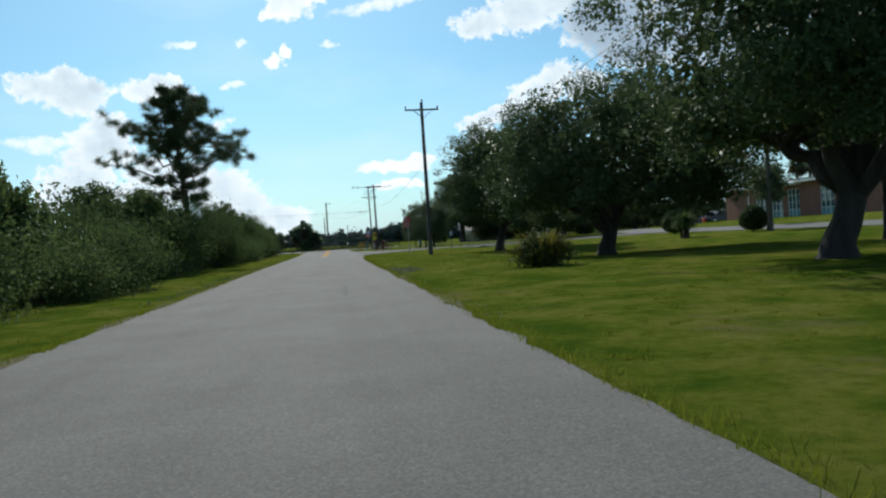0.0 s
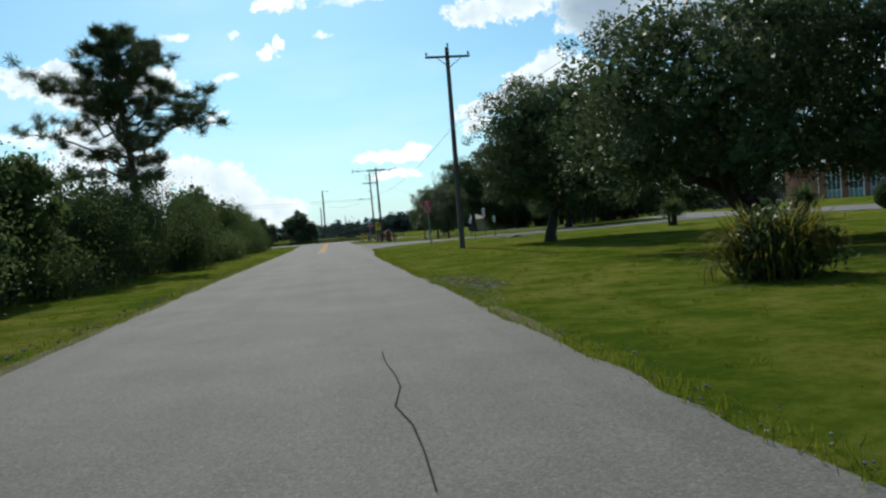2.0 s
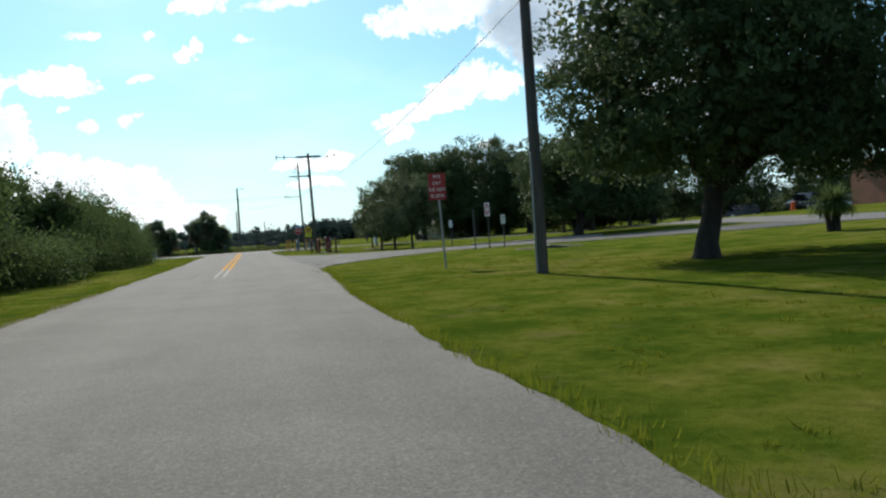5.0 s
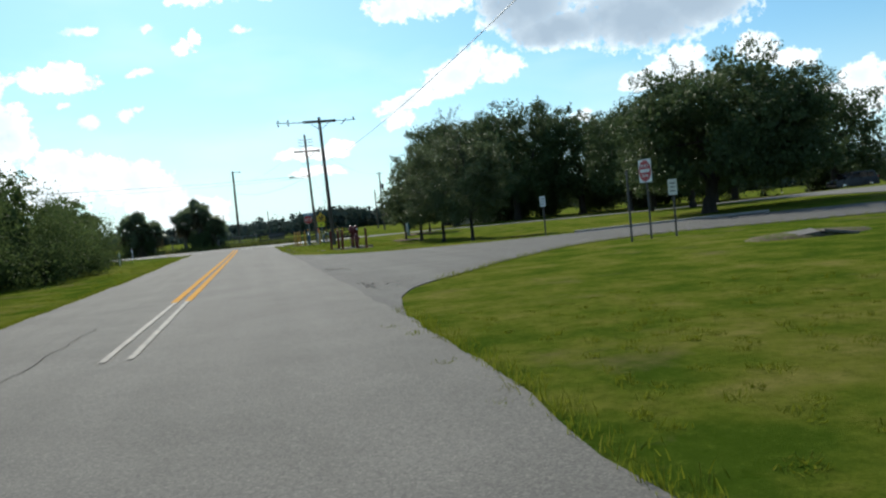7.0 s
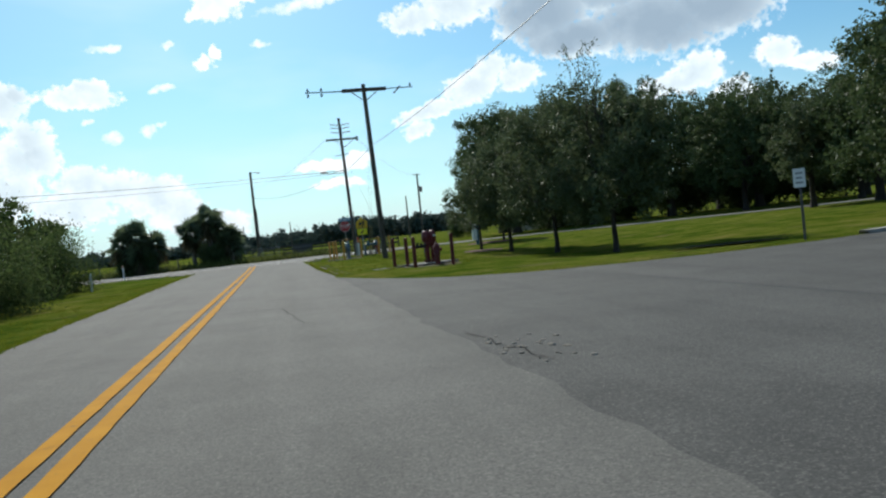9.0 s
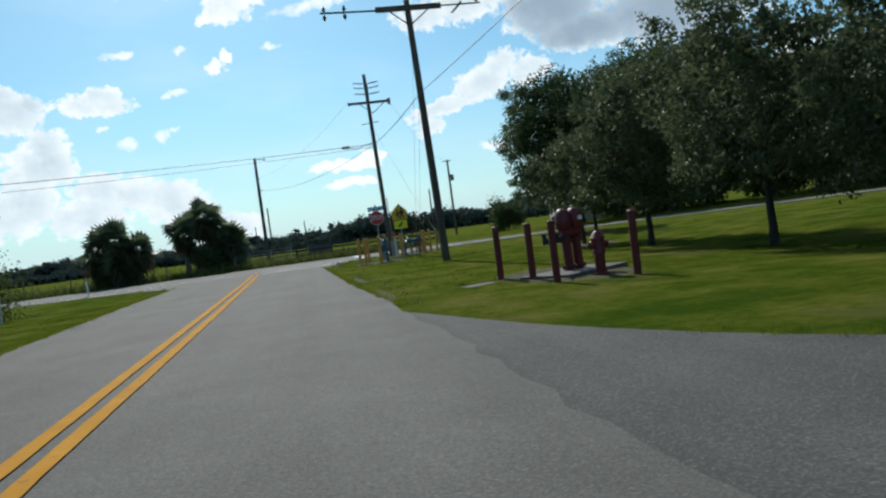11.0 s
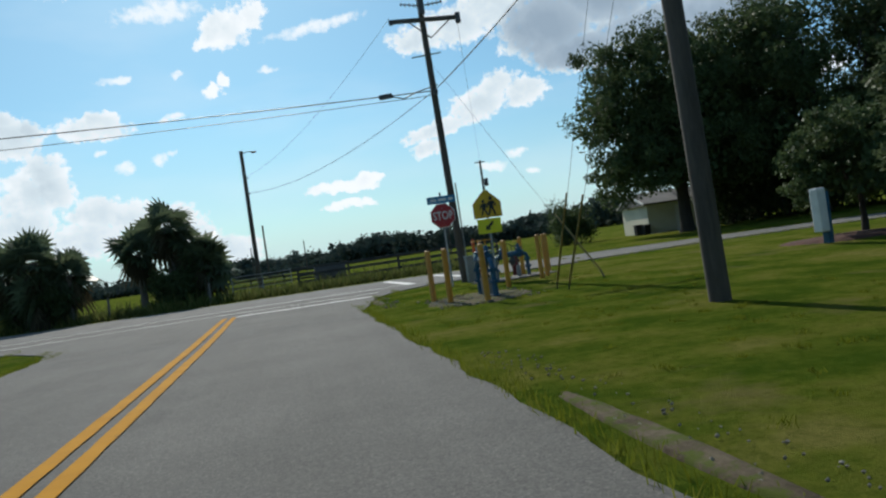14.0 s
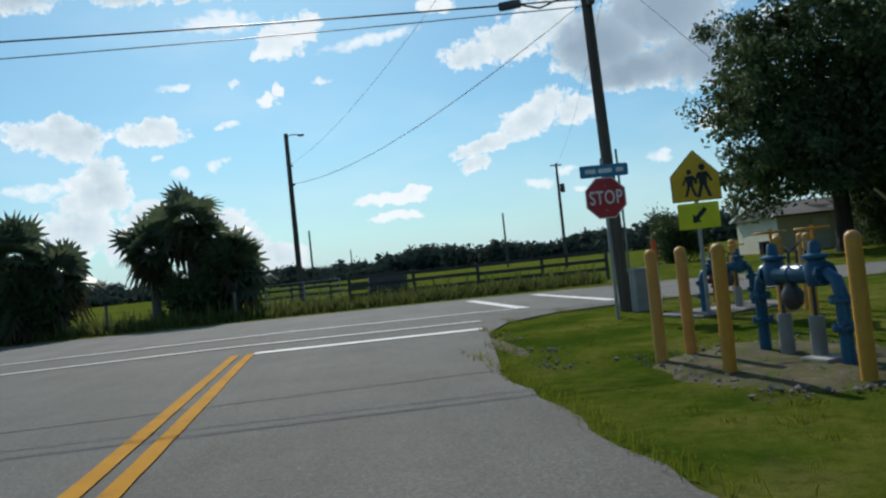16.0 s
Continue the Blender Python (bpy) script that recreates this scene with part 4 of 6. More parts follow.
def arching(nrg, n, length, arch, width, base_r, h0=0.05, segs=5, spread=1.0):
    out = []
    a = nrg.uniform(0, 2 * np.pi, n)
    tilt = nrg.uniform(0.1, 1.0, n) * arch
    L = length * nrg.uniform(0.6, 1.1, n)
    p = np.stack([np.cos(a) * base_r * nrg.uniform(0, 1, n), np.sin(a) * base_r * nrg.uniform(0, 1, n), np.full(n, h0)], axis=1)
    side = np.stack([-np.sin(a), np.cos(a), nrg.uniform(-0.3, 0.3, n)], axis=1)
    ang = tilt * 0.5
    for s in range(segs):
        d = np.stack([np.cos(a) * np.sin(ang), np.sin(a) * np.sin(ang), np.cos(ang)], axis=1)
        q = p + d * (L / segs)[:, None]
        w0 = width * (0.35 + math.sin(math.pi * (s + 0.15) / segs) * 0.65)
        w1 = width * (0.35 + math.sin(math.pi * min(1, (s + 1.15) / segs)) * 0.65) if s < segs - 1 else 0.0
        out.append(np.stack([p - side * w0 / 2, p + side * w0 / 2, q + side * w1 / 2, q - side * w1 / 2], axis=1))
        p = q
        ang = ang + tilt / segs * 1.6
    return np.concatenate(out)


def fan_palm(x, y, label, seed, heads, crown, group="", z0=None):
    """Cabbage palms: stout trunks with round heads of fan leaves, dead ones hanging. Heads are (x, y, height)."""
    rng, nrg = random.Random(seed), np.random.default_rng(seed)
    t = thing("cabbage_palm", (x, y, (rise(x, y) if z0 is None else z0) - 0.05), label, "palm", group)
    for dx, dy, h in heads:
        hs = max(0.5, h - crown * 0.75)
        off = Vector((dx, dy, 0))
        top = off + Vector((rng.uniform(-0.2, 0.2), rng.uniform(-0.2, 0.2), hs))
        bm = tube_bm([off - Vector((0, 0, 0.1)), off.lerp(top, 0.5) + Vector((0.05, 0, 0)), top], [0.24, 0.2, 0.22], 10)
        part("trunk", bm, "grey_wood", t, smooth=True)
        for dead in (0, 1):
            q = []
            for i in range(19 if not dead else 6):
                a = rng.uniform(0, 6.283)
                e = rng.uniform(-0.75, 1.5) if not dead else rng.uniform(-1.4, -0.8)
                d = Vector((math.cos(a) * math.cos(e), math.sin(a) * math.cos(e), math.sin(e)))
                L = crown * rng.uniform(0.15, 0.62)
                hub = top + d * L
                side = d.cross(Vector((0, 0, 1))).normalized()
                up = side.cross(d).normalized()
                roll = rng.uniform(-1.2, 1.2)
                side, up = side * math.cos(roll) + up * math.sin(roll), up * math.cos(roll) - side * math.sin(roll)
                q.append([top - side * 0.012, top + side * 0.012, hub + side * 0.01, hub - side * 0.01])
                R = crown * rng.uniform(0.56, 0.78)
                for k in range(13):
                    b = radians(-112 + 224 * k / 12)
                    out = d * math.cos(b) + side * math.sin(b)
                    drop = Vector((0, 0, -1)) * R * (0.12 + (0.5 if dead else 0.0)) * (0.5 + 0.7 * abs(math.sin(b)))
                    m = hub + out * R * 0.55 + up * 0.07 + drop * 0.2
                    w = (d * -math.sin(b) + side * math.cos(b)) * R * 0.105
                    tip = hub + out * R * rng.uniform(0.9, 1.05) + drop
                    q.append([hub, m - w, m + w, hub])
                    q.append([m - w, tip - w * 0.12, tip + w * 0.12, m + w])
            quads_object("dead_fronds" if dead else "fronds", np.array([[tuple(v) for v in f] for f in q]), "dry_palm" if dead else "palm_leaf", t, "brown dead fronds" if dead else "")
    return t


def sago(x, y, seed, group):
    """A small palm-like shrub: two dark stems under a rounded head of narrow leaves."""
    t = thing("small_palm_shrub", (x, y, rise(x, y) - 0.05), "small multi-stemmed palm shrub on the lawn", "shrub", group)
    nrg = np.random.default_rng(seed)
    bm = bmesh.new()
    for dx in (-0.22, 0.2, 0.02):
        tube_bm([(dx, 0, -0.05), (dx * 1.2, 0.05, 0.6), (dx * 1.6, 0.0, 1.15)], [0.13, 0.10, 0.09], 8, bm)
    part("stem", bm, "bark", t, smooth=True)
    q = arching(nrg, 420, 1.25, 2.2, 0.06, 0.3, 1.0)
    quads_object("head", q, "thicket_leaf", t)
    return t


def topiary(x, y, h, r, seed):
    """An egg-shaped clipped shrub: a close skin of small leaves over a dark inside, on a short stem."""
    nrg = np.random.default_rng(seed)
    t = thing("clipped_shrub", (x, y, rise(x, y) - 0.03), "dense egg-shaped clipped evergreen shrub on the lawn", "shrub", "clipped shrubs")

    def shell(n, k0, k1):
        d = nrg.normal(size=(n, 3))
        d /= np.linalg.norm(d, axis=1)[:, None]
        d *= nrg.uniform(k0, k1, (n, 1))
        wide = r * (1.0 - 0.22 * d[:, 2])
        return np.stack([d[:, 0] * wide, d[:, 1] * wide, 0.12 + (h - 0.12) * (0.5 + 0.5 * d[:, 2])], axis=1)
    quads_object("foliage", np.concatenate([leaf_quads(nrg, shell(8000, 0.93, 1.04), 0.09, 0.05), leaf_quads(nrg, shell(900, 0.3, 0.9), 0.3, 0.22)]), "oak_leaf", t)
    part("stem", tube_bm([(0, 0, -0.1), (0.02, 0, 0.2), (0, 0.02, h * 0.6)], [0.09, 0.07, 0.04], 8), "bark", t, smooth=True)


# oaks on the lawn
broad_tree("live_oak", 13.0, 20.2, "large live oak with a thick forked trunk and dark crown", "tree", 11, 11.2, 7.5, 1.7, 0.40, leaves=78000, size=0.13, lobes=20, low=0.9, lean=(1.7, -0.4), group="oaks on the lawn", forks=6, clumps=900, skirt=9, floor_z=2.9, vee=1.2, sprays=150)
broad_tree("live_oak", 14.3, 41.0, "live oak with a low forked trunk and dense dark crown", "tree", 12, 10.6, 7.5, 1.35, 0.43, leaves=74000, size=0.13, lobes=20, low=0.8, lean=(0.8, -0.7), group="oaks on the lawn", forks=5, clumps=950, skirt=11, floor_z=2.2, vee=1.1, sprays=170)
broad_tree("live_oak", 12.5, 59.4, "live oak with a dense dark crown over mown grass", "tree", 13, 11.2, 5.9, 2.1, 0.31, leaves=62000, size=0.14, lobes=20, low=0.5, group="oaks on the lawn", forks=6, clumps=820, lean=(1.7, 0.3), skirt=11, floor_z=2.15, sprays=150)
broad_tree("live_oak", 26.0, 97.3, "large round-crowned oak beside the driveway", "tree", 14, 9.9, 6.5, 1.9, 0.36, leaves=46000, size=0.17, lobes=20, low=0.4, group="oaks by the drive", clumps=700, lean=(1.3, 0.0), skirt=11, floor_z=1.5, sprays=110)
broad_tree("live_oak", 32.6, 115.3, "slim-trunked lighter oak before the school drive", "tree", 16, 7.4, 2.9, 1.9, 0.17, "oak_leaf_light", leaves=13000, size=0.16, lobes=12, low=0.5, gap=0.2, group="oaks by the drive", clumps=220, skirt=6, floor_z=1.6, sprays=30)
broad_tree("live_oak", 34.2, 111.8, "oak standing among others before the school drive", "tree", 15, 8.2, 4.0, 2.0, 0.24, leaves=20000, size=0.19, low=0.5, gap=0.1, group="oaks by the drive", skirt=8, floor_z=1.5, sprays=50)
broad_tree("live_oak", 40.5, 133.5, "dark oak behind the curve of the drive", "tree", 17, 11.5, 5.0, 1.8, 0.24, leaves=18000, size=0.24, low=0.45, gap=0.1, group="oaks by the drive", skirt=8, floor_z=1.5, sprays=40)
broad_tree("live_oak", 47.0, 127.5, "dark oak behind the curve of the drive", "tree", 18, 10.5, 5.0, 1.9, 0.24, leaves=18000, size=0.24, low=0.45, gap=0.1, group="oaks by the drive", skirt=8, floor_z=1.5, sprays=40)
# young trees near the red posts
for i, (x, y, h, r, g) in enumerate(((12.3, 112.9, 7.0, 2.9, 0.3), (12.4, 106.6, 7.2, 2.9, 0.35), (13.0, 102.0, 7.5, 2.8, 0.45))):
    young = broad_tree("young_oak", x, y, "young oak with a thin trunk and loose crown", "tree", 30 + i, h, r, 1.7, 0.10, "oak_leaf_light", leaves=19000, size=0.12, lobes=14, low=0.5, gap=g, group="young trees in the grass", clumps=330, sigma=0.5, skirt=8, floor_z=1.25, sprays=90)
    if y < 103:
        # long thin shoots that stand out of the crown's top
        rng_s, nrg_s = random.Random(8), np.random.default_rng(8)
        bm, pts = bmesh.new(), []
        for k in range(9):
            top = Vector((rng_s.uniform(-1.9, 0.9), rng_s.uniform(-0.8, 0.8), rng_s.uniform(6.9, 8.3)))
            p, r = limb(rng_s, (top.x * 0.4, top.y * 0.4, 4.2), top, 0.022, 0.006, 0.14, 7)
            tube_bm(p, r, 4, bm)
            for q in p[3:]:
                pts += [tuple(q + Vector((rng_s.gauss(0, 0.11), rng_s.gauss(0, 0.11), rng_s.gauss(0, 0.11)))) for _ in range(11)]
        part("shoots", bm, "bark", young, smooth=True)
        quads_object("shoot_leaves", leaf_quads(nrg_s, np.array(pts), 0.12, 0.055, 0.2), "oak_leaf_light", young)
broad_tree("young_oak", 12.3, 118.7, "young rounded tree in a ring of red mulch", "tree", 36, 5.3, 1.9, 1.3, 0.08, "oak_leaf_light", leaves=11000, size=0.125, lobes=11, low=0.7, gap=0.1, group="young trees in the grass", clumps=180, sigma=0.5, skirt=5, floor_z=1.2, sprays=30)
broad_tree("young_oak", 16.1, 126.3, "young rounded tree in a mulch bed beside a pedestal", "tree", 37, 4.1, 1.9, 1.1, 0.08, "oak_leaf", leaves=10000, size=0.15, lobes=11, low=0.6, gap=0.1, group="young trees in the grass", clumps=180, sigma=0.5, skirt=6, floor_z=0.9)
patch("mulch_ring", 12.3, 118.5, 1.25, 1.1, "mulch", "red-brown mulch ring round a young tree", 71, 0.07)
patch("mulch_ring", 15.2, 125.9, 1.9, 1.2, "mulch", "red-brown mulch bed beside a pedestal", 72, 0.07)
# big trees behind the drive
for i, (x, y, h, r) in enumerate(((25.8, 152.5, 15.6, 6.8), (33, 149, 16.8, 7.3), (40.5, 146, 14.4, 6.4), (48, 142, 14.6, 6.6), (56, 137, 13.8, 6.5), (64, 130, 13.2, 6.5), (73, 122, 12.6, 6.5), (36, 160, 14.5, 6.5), (52, 155, 14.5, 7), (82, 112, 12.6, 6.5), (92, 104, 12.6, 7))):
    broad_tree("large_oak", x, y, "tall dark oak in a row behind the school drive", "tree", 50 + i, h, r, 2.9, 0.42, leaves=46000 if i < 2 else 16000 if i < 4 else 8000, size=0.22 if i < 2 else 0.3 if i < 4 else 0.34, lobes=19, low=0.3, gap=0.12, group="tall oaks behind the drive", clumps=330 if i < 2 else 300, sigma=0.62, forks=4, skirt=13, floor_z=2.6 if i < 2 else 1.7, sprays=0 if i > 3 else 60)
rng_u = random.Random(31)
for i in range(22):
    k = i / 21
    bush("understory_bush", 37 + 56 * k + rng_u.uniform(-1.5, 1.5), 157 - 44 * k ** 1.3 + rng_u.uniform(0, 4), "dark evergreen shrub under tall oaks", "shrub", 420 + i, rng_u.uniform(3.6, 6.0), 3.0, 2.6, "oak_leaf", 1900, 0.42, 90, "shrubs under the oaks", 0.3, 0.45)
for i, (x, y, h) in enumerate(((30.5, 154.5, 4.6), (34.5, 154.0, 5.2), (39.0, 151.5, 5.4), (44.0, 148.5, 5.2), (49.0, 146.0, 5.0))):
    bush("understory_bush", x, y, "dark evergreen shrub under tall oaks", "shrub", 450 + i, h, 2.9, 2.0, "oak_leaf", 5000, 0.28, 110, "shrubs under the oaks", 0.3, 0.4)
# palms, shrubs
fan_palm(-6.0, 153.8, "clump of cabbage palms beside the far road edge", 81, ((0.1, 0, 6.0), (-1.6, 0.3, 4.7), (1.35, 0.2, 4.9), (1.9, -0.3, 3.5)), 1.7)
fan_palm(-12.2, 151.5, "low spreading cabbage palm beside the far road edge", 82, ((0, 0, 4.8), (-1.4, 0.2, 4.2), (1.3, 0.1, 3.9), (0.3, -0.5, 2.9)), 1.6)
bush("field_shrub", 22.6, 164.5, "dark rounded wild shrub beside a shed", "shrub", 640, 3.6, 2.0, 1.8, "oak_leaf", 6000, 0.2, 140, sigma=0.3)
fan_palm(68.0, 104.5, "cabbage palm behind the school roof", 84, ((0, 0, 9.2), (5.0, 4.0, 9.8)), 1.7)
for i, (x, y, h, r) in enumerate(((-6.0, 153.6, 2.6, 1.0), (-4.4, 153.9, 3.4, 1.25), (-5.3, 153.3, 2.6, 1.4), (-12.0, 151.6, 2.6, 1.7), (-13.2, 151.8, 2.2, 1.2))):
    bush("palm_thicket", x, y, "dark shrub and vines round the feet of palms", "shrub", 610 + i, h, r, 1.3, "oak_leaf", 5000, 0.17, 120, "shrubs under the palms", 0.4, 0.3)
sago(24.2, 67.5, 90, "palm shrubs on the lawn")
sago(24.6, 52.7, 91, "palm shrubs on the lawn")
for x, y, h, r, seed in ((29.2, 64.0, 2.1, 1.05, 92), (29.5, 52.0, 1.9, 0.95, 93)):
    topiary(x, y, h, r, seed)
t = bush("flowering_shrub", 6.9, 27.4, "rounded dark shrub with drooping yellow-orange leaf tips", "shrub", 95, 1.15, 1.12, 1.0, "oak_leaf", 7000, 0.12, 150, sigma=0.15)
nrg_f = np.random.default_rng(95)
quads_object("drooping_leaves", np.concatenate([arching(nrg_f, 560, 0.82, 2.8, 0.03, 0.85, 0.62), arching(nrg_f, 200, 0.9, 3.0, 0.03, 0.95, 0.3) - np.array((0.25, 0.1, 0)), arching(nrg_f, 10, 1.35, 0.9, 0.03, 0.4, 0.5)]), "yellow_leaf", t, "yellow-green strap leaves with orange tips")
broad_tree("young_oak", 36.0, 60.5, "thin young tree on the school lawn", "tree", 96, 4.6, 1.4, 1.8, 0.07, "oak_leaf_light", leaves=4000, size=0.16, lobes=8, low=0.8, group="thin trees on the lawn", clumps=90)
broad_tree("young_oak", 30.0, 51.0, "thin young tree on the school lawn", "tree", 97, 5.0, 1.5, 2.0, 0.08, "oak_leaf_light", leaves=4000, size=0.16, lobes=8, low=0.8, group="thin trees on the lawn", clumps=90)
broad_tree("live_oak", 22.0, 29.5, "oak with a slim leaning trunk on the lawn", "tree", 98, 9.5, 5.0, 2.6, 0.17, leaves=20000, size=0.17, lobes=13, low=0.85, gap=0.2, group="oaks on the lawn")
pine(-10.9, 58.0)
for i, (x, y, h) in enumerate(((-9.6, 14, 3.9), (-10.4, 25, 4.6), (-9.4, 38, 4.4), (-10.0, 70, 5.9), (-10.4, 83, 5.6), (-11.0, 97, 5.8), (-11.4, 110, 5.2), (-12.0, 119, 4.6), (-13.5, 46, 6.2), (-13.0, 30, 5.4))):
    broad_tree("scrub_tree", x, y, "small scrubby tree rising from the roadside thicket", "tree", 500 + i, h, 1.9, 1.4, 0.09, "thicket_leaf", leaves=3800, size=0.2, lobes=11, low=0.6, gap=0.2, group="trees in the thicket", clumps=150, sigma=0.5)
# the thicket along the left of the road
rng_t = random.Random(77)
y = 4.0
i = 0
while y < 121:
    tall = 2.1 + 1.75 * smooth01((y - 22) / 30)
    hh = tall * rng_t.choice((0.5, 0.66, 0.85, 1.0, 1.2, 1.45))
    rx = rng_t.uniform(1.7, 2.3)
    front = -6.5 - 0.9 * smooth01((y - 40) / 40) - 1.8 * smooth01((y - 95) / 25) + rng_t.uniform(-1.5, 0.4)
    leaf = rng_t.choice(("thicket_leaf", "thicket_deep"))
    bush("thicket_bush", front - rx * 0.85, y, "dense dark green wild shrub in a roadside thicket", "shrub", 200 + i, hh, rx, rng_t.uniform(1.7, 2.7), leaf, 7600, rng_t.uniform(0.095, 0.125), 130, "roadside thicket", 0.9, 0.38)
    bush("thicket_bush", front - rx * 0.85 - 3.4, y + rng_t.uniform(-1, 1), "dense dark green wild shrub in a roadside thicket", "shrub", 300 + i, hh * rng_t.uniform(0.95, 1.3), 2.4, 2.6, leaf, 2400, 0.22, 110, "roadside thicket", 0.6, 0.4)
    y += rng_t.uniform(2.9, 3.7)
    i += 1


def far_woods():
    """The distant woods round the fields, with haze put into their leaf colour."""
    nrg = np.random.default_rng(5)
    pts = []
    for a0, a1, dist, h, n in ((-45, 8, 330, 9.0, 420), (-80, -45, 330, 9.0, 110), (4, 26, 300, 11, 200), (20, 75, 260, 12, 220), (-50, 50, 460, 12.5, 360), (80, 180, 200, 12, 120), (-180, -80, 160, 10, 160), (-50, 50, 300, 5.2, 420)):
        a = np.radians(nrg.uniform(a0, a1, n))
        d = dist * nrg.uniform(0.93, 1.1, n)
        hh = h * np.clip(0.78 + 0.16 * np.sin(a * 23 + dist) + 0.13 * np.sin(a * 61) + 0.09 * nrg.normal(size=n), 0.45, 1.25)
        c = np.stack([np.sin(a) * d, 118 + np.cos(a) * d, np.zeros(n)], axis=1)
        r = nrg.uniform(3.5, 6.5, n)
        each = 64 if dist > 250 and a1 - a0 < 105 and a0 > -60 else 26
        own = np.repeat(np.arange(n), each)
        e = nrg.normal(size=(len(own), 3))
        e /= np.linalg.norm(e, axis=1)[:, None]
        k = nrg.uniform(0.35, 1.0, (len(own), 1))
        p = c[own] + e * k * np.stack([r[own], r[own], hh[own] * 0.5], axis=1)
        p[:, 2] += hh[own] * 0.5
        pts.append(np.concatenate([p, np.where(k > 0.8, 1.25, 2.6)], axis=1))
    pts = np.concatenate(pts)
    ob = quads_object("far_woods", leaf_quads(nrg, pts[:, :3], pts[:, 3:], pts[:, 3:] * 0.66), "hazed_far_leaf")
    tagged(ob, "distant dark line of woods round the fields, haze tinted into the leaves", "woods", kind="stuff")


far_woods()


def field_weeds():
    """Tall grass along the far road edge, and the field behind."""
    nrg = np.random.default_rng(9)
    out = []
    n = 15000
    x = nrg.uniform(-42, 11, n)
    y = 148.5 - 0.17 * x + np.abs(nrg.normal(size=n)) * 3.0
    h = nrg.uniform(0.15, 0.55, n) + 0.4 * (nrg.uniform(0, 1, n) > 0.93)
    a = nrg.uniform(0, 6.283, n)
    p = np.stack([x, y, np.full(n, -0.05)], axis=1)
    s = np.stack([np.cos(a), np.sin(a), 0 * a], axis=1) * 0.05
    tip = p + np.stack([nrg.normal(size=n) * 0.15, nrg.normal(size=n) * 0.15, h], axis=1)
    ob = quads_object("tall_weeds", np.stack([p - s, p + s, tip + s * 0.3, tip - s * 0.3], axis=1), "weed")
    tagged(ob, "tall rough grass and weeds along the fence", "grass", kind="stuff")


field_weeds()


def lawn_blades():
    """Longer grass that hangs over the edges of the paving, and loose tufts on the near lawn."""
    nrg = np.random.default_rng(3)
    pts = []
    for name, x, y, ox, oy in EDGES:
        if name == "kerb_line" or name == "junction_apron" and not 128 < y < 142 or name == "road" and not 3 < y < 129 or name == "cross_road" and not (-30 < x < 24 and y > 120) or name == "bus_driveway" and x > 26:
            continue
        if name == "road" and x > 0 and 69.8 < y < 103.5 or name == "bus_driveway" and x < 4.0 or name == "cross_road" and oy < 0 and -26 < x < 12:
            continue
        n = 44 if name in ("road", "bus_driveway") else 100
        tx, ty = -oy, ox
        u, v = np.abs(nrg.normal(size=n)) * 0.17 - 0.035, nrg.uniform(-0.7, 0.7, n) * (0.3 if name == "bus_driveway" else 1.0)
        pts.append(np.stack([x + ox * u + tx * v, y + oy * u + ty * v, 0.10 - 0.16 * np.clip(u, 0, 0.4)], axis=1))
    for x0, x1, y0, y1, n in ((1.9, 10, 8, 69, 900), (-7, -4.6, 8, 124, 700), (3, 12, 56, 68, 250), (3, 9, 103, 132, 420)):
        c = np.stack([nrg.uniform(x0, x1, n), nrg.uniform(y0, y1, n)], axis=1)
        o = np.repeat(np.arange(n), 26)
        r = nrg.normal(size=(len(o), 2)) * 0.05
        pts.append(np.stack([c[o, 0] + r[:, 0], c[o, 1] + r[:, 1], np.repeat(nrg.uniform(0.015, 0.045, n), 26)], axis=1))
    p = np.concatenate(pts)
    m = len(p)
    h = p[:, 2] * nrg.uniform(0.4, 1.2, m)
    p[:, 2] = np.array([rise(a, b) for a, b in p[:, :2]]) - 0.03
    a = nrg.uniform(0, 6.283, m)
    s = np.stack([np.cos(a), np.sin(a), 0 * a], axis=1) * 0.005
    tip = p + np.stack([nrg.normal(size=m) * 0.03, nrg.normal(size=m) * 0.03, h + 0.02], axis=1)
    ob = quads_object("grass_blades", np.stack([p - s, p + s, tip + s * 0.3, tip - s * 0.3], axis=1), "blade")
    tagged(ob, "short grass blades along the edges of the paving", "grass", kind="stuff")


def litter():
    """Small stones and crumbs on the bare ground."""
    nrg = np.random.default_rng(8)
    verts, faces = [], []
    for cx, cy, rx, ry, n in ((4.75, 125.2, 1.2, 1.6, 620), (6.1, 104.6, 1.1, 2.0, 140), (2.75, 110, 0.25, 7, 220), (1.85, 24, 0.22, 12, 260), (3.0, 129, 0.3, 2.5, 120), (-4.75, 38, 0.22, 18, 420), (2.35, 32.4, 0.6, 2.0, 260)):
        for _ in range(n):
            x, y, s = cx + rx * nrg.uniform(-1, 1), cy + ry * nrg.uniform(-1, 1), nrg.uniform(0.006, 0.02) * (2.2 if (cx < 0 or cy > 120) and nrg.uniform() > 0.7 else 1.0)
            b = len(verts)
            z = rise(x, y)
            for ax, ay, az in ((1, 0, 0.2), (0, 1, 0.2), (-1, 0, 0.2), (0, -1, 0.2), (0.2, 0.1, 0.9), (0, 0, -0.8)):
                k = s * nrg.uniform(0.7, 1.2)
                verts.append((x + ax * k, y + ay * k, z + az * k))
            faces += [(b + i, b + (i + 1) % 4, b + 4) for i in range(4)] + [(b + (i + 1) % 4, b + i, b + 5) for i in range(4)]
    tagged(link_mesh("loose_stones", verts, faces, "rubble"), "loose small stones along the paving and bare dirt", "stones", kind="stuff")


litter()
lawn_blades()
# ---- poles and wires ----


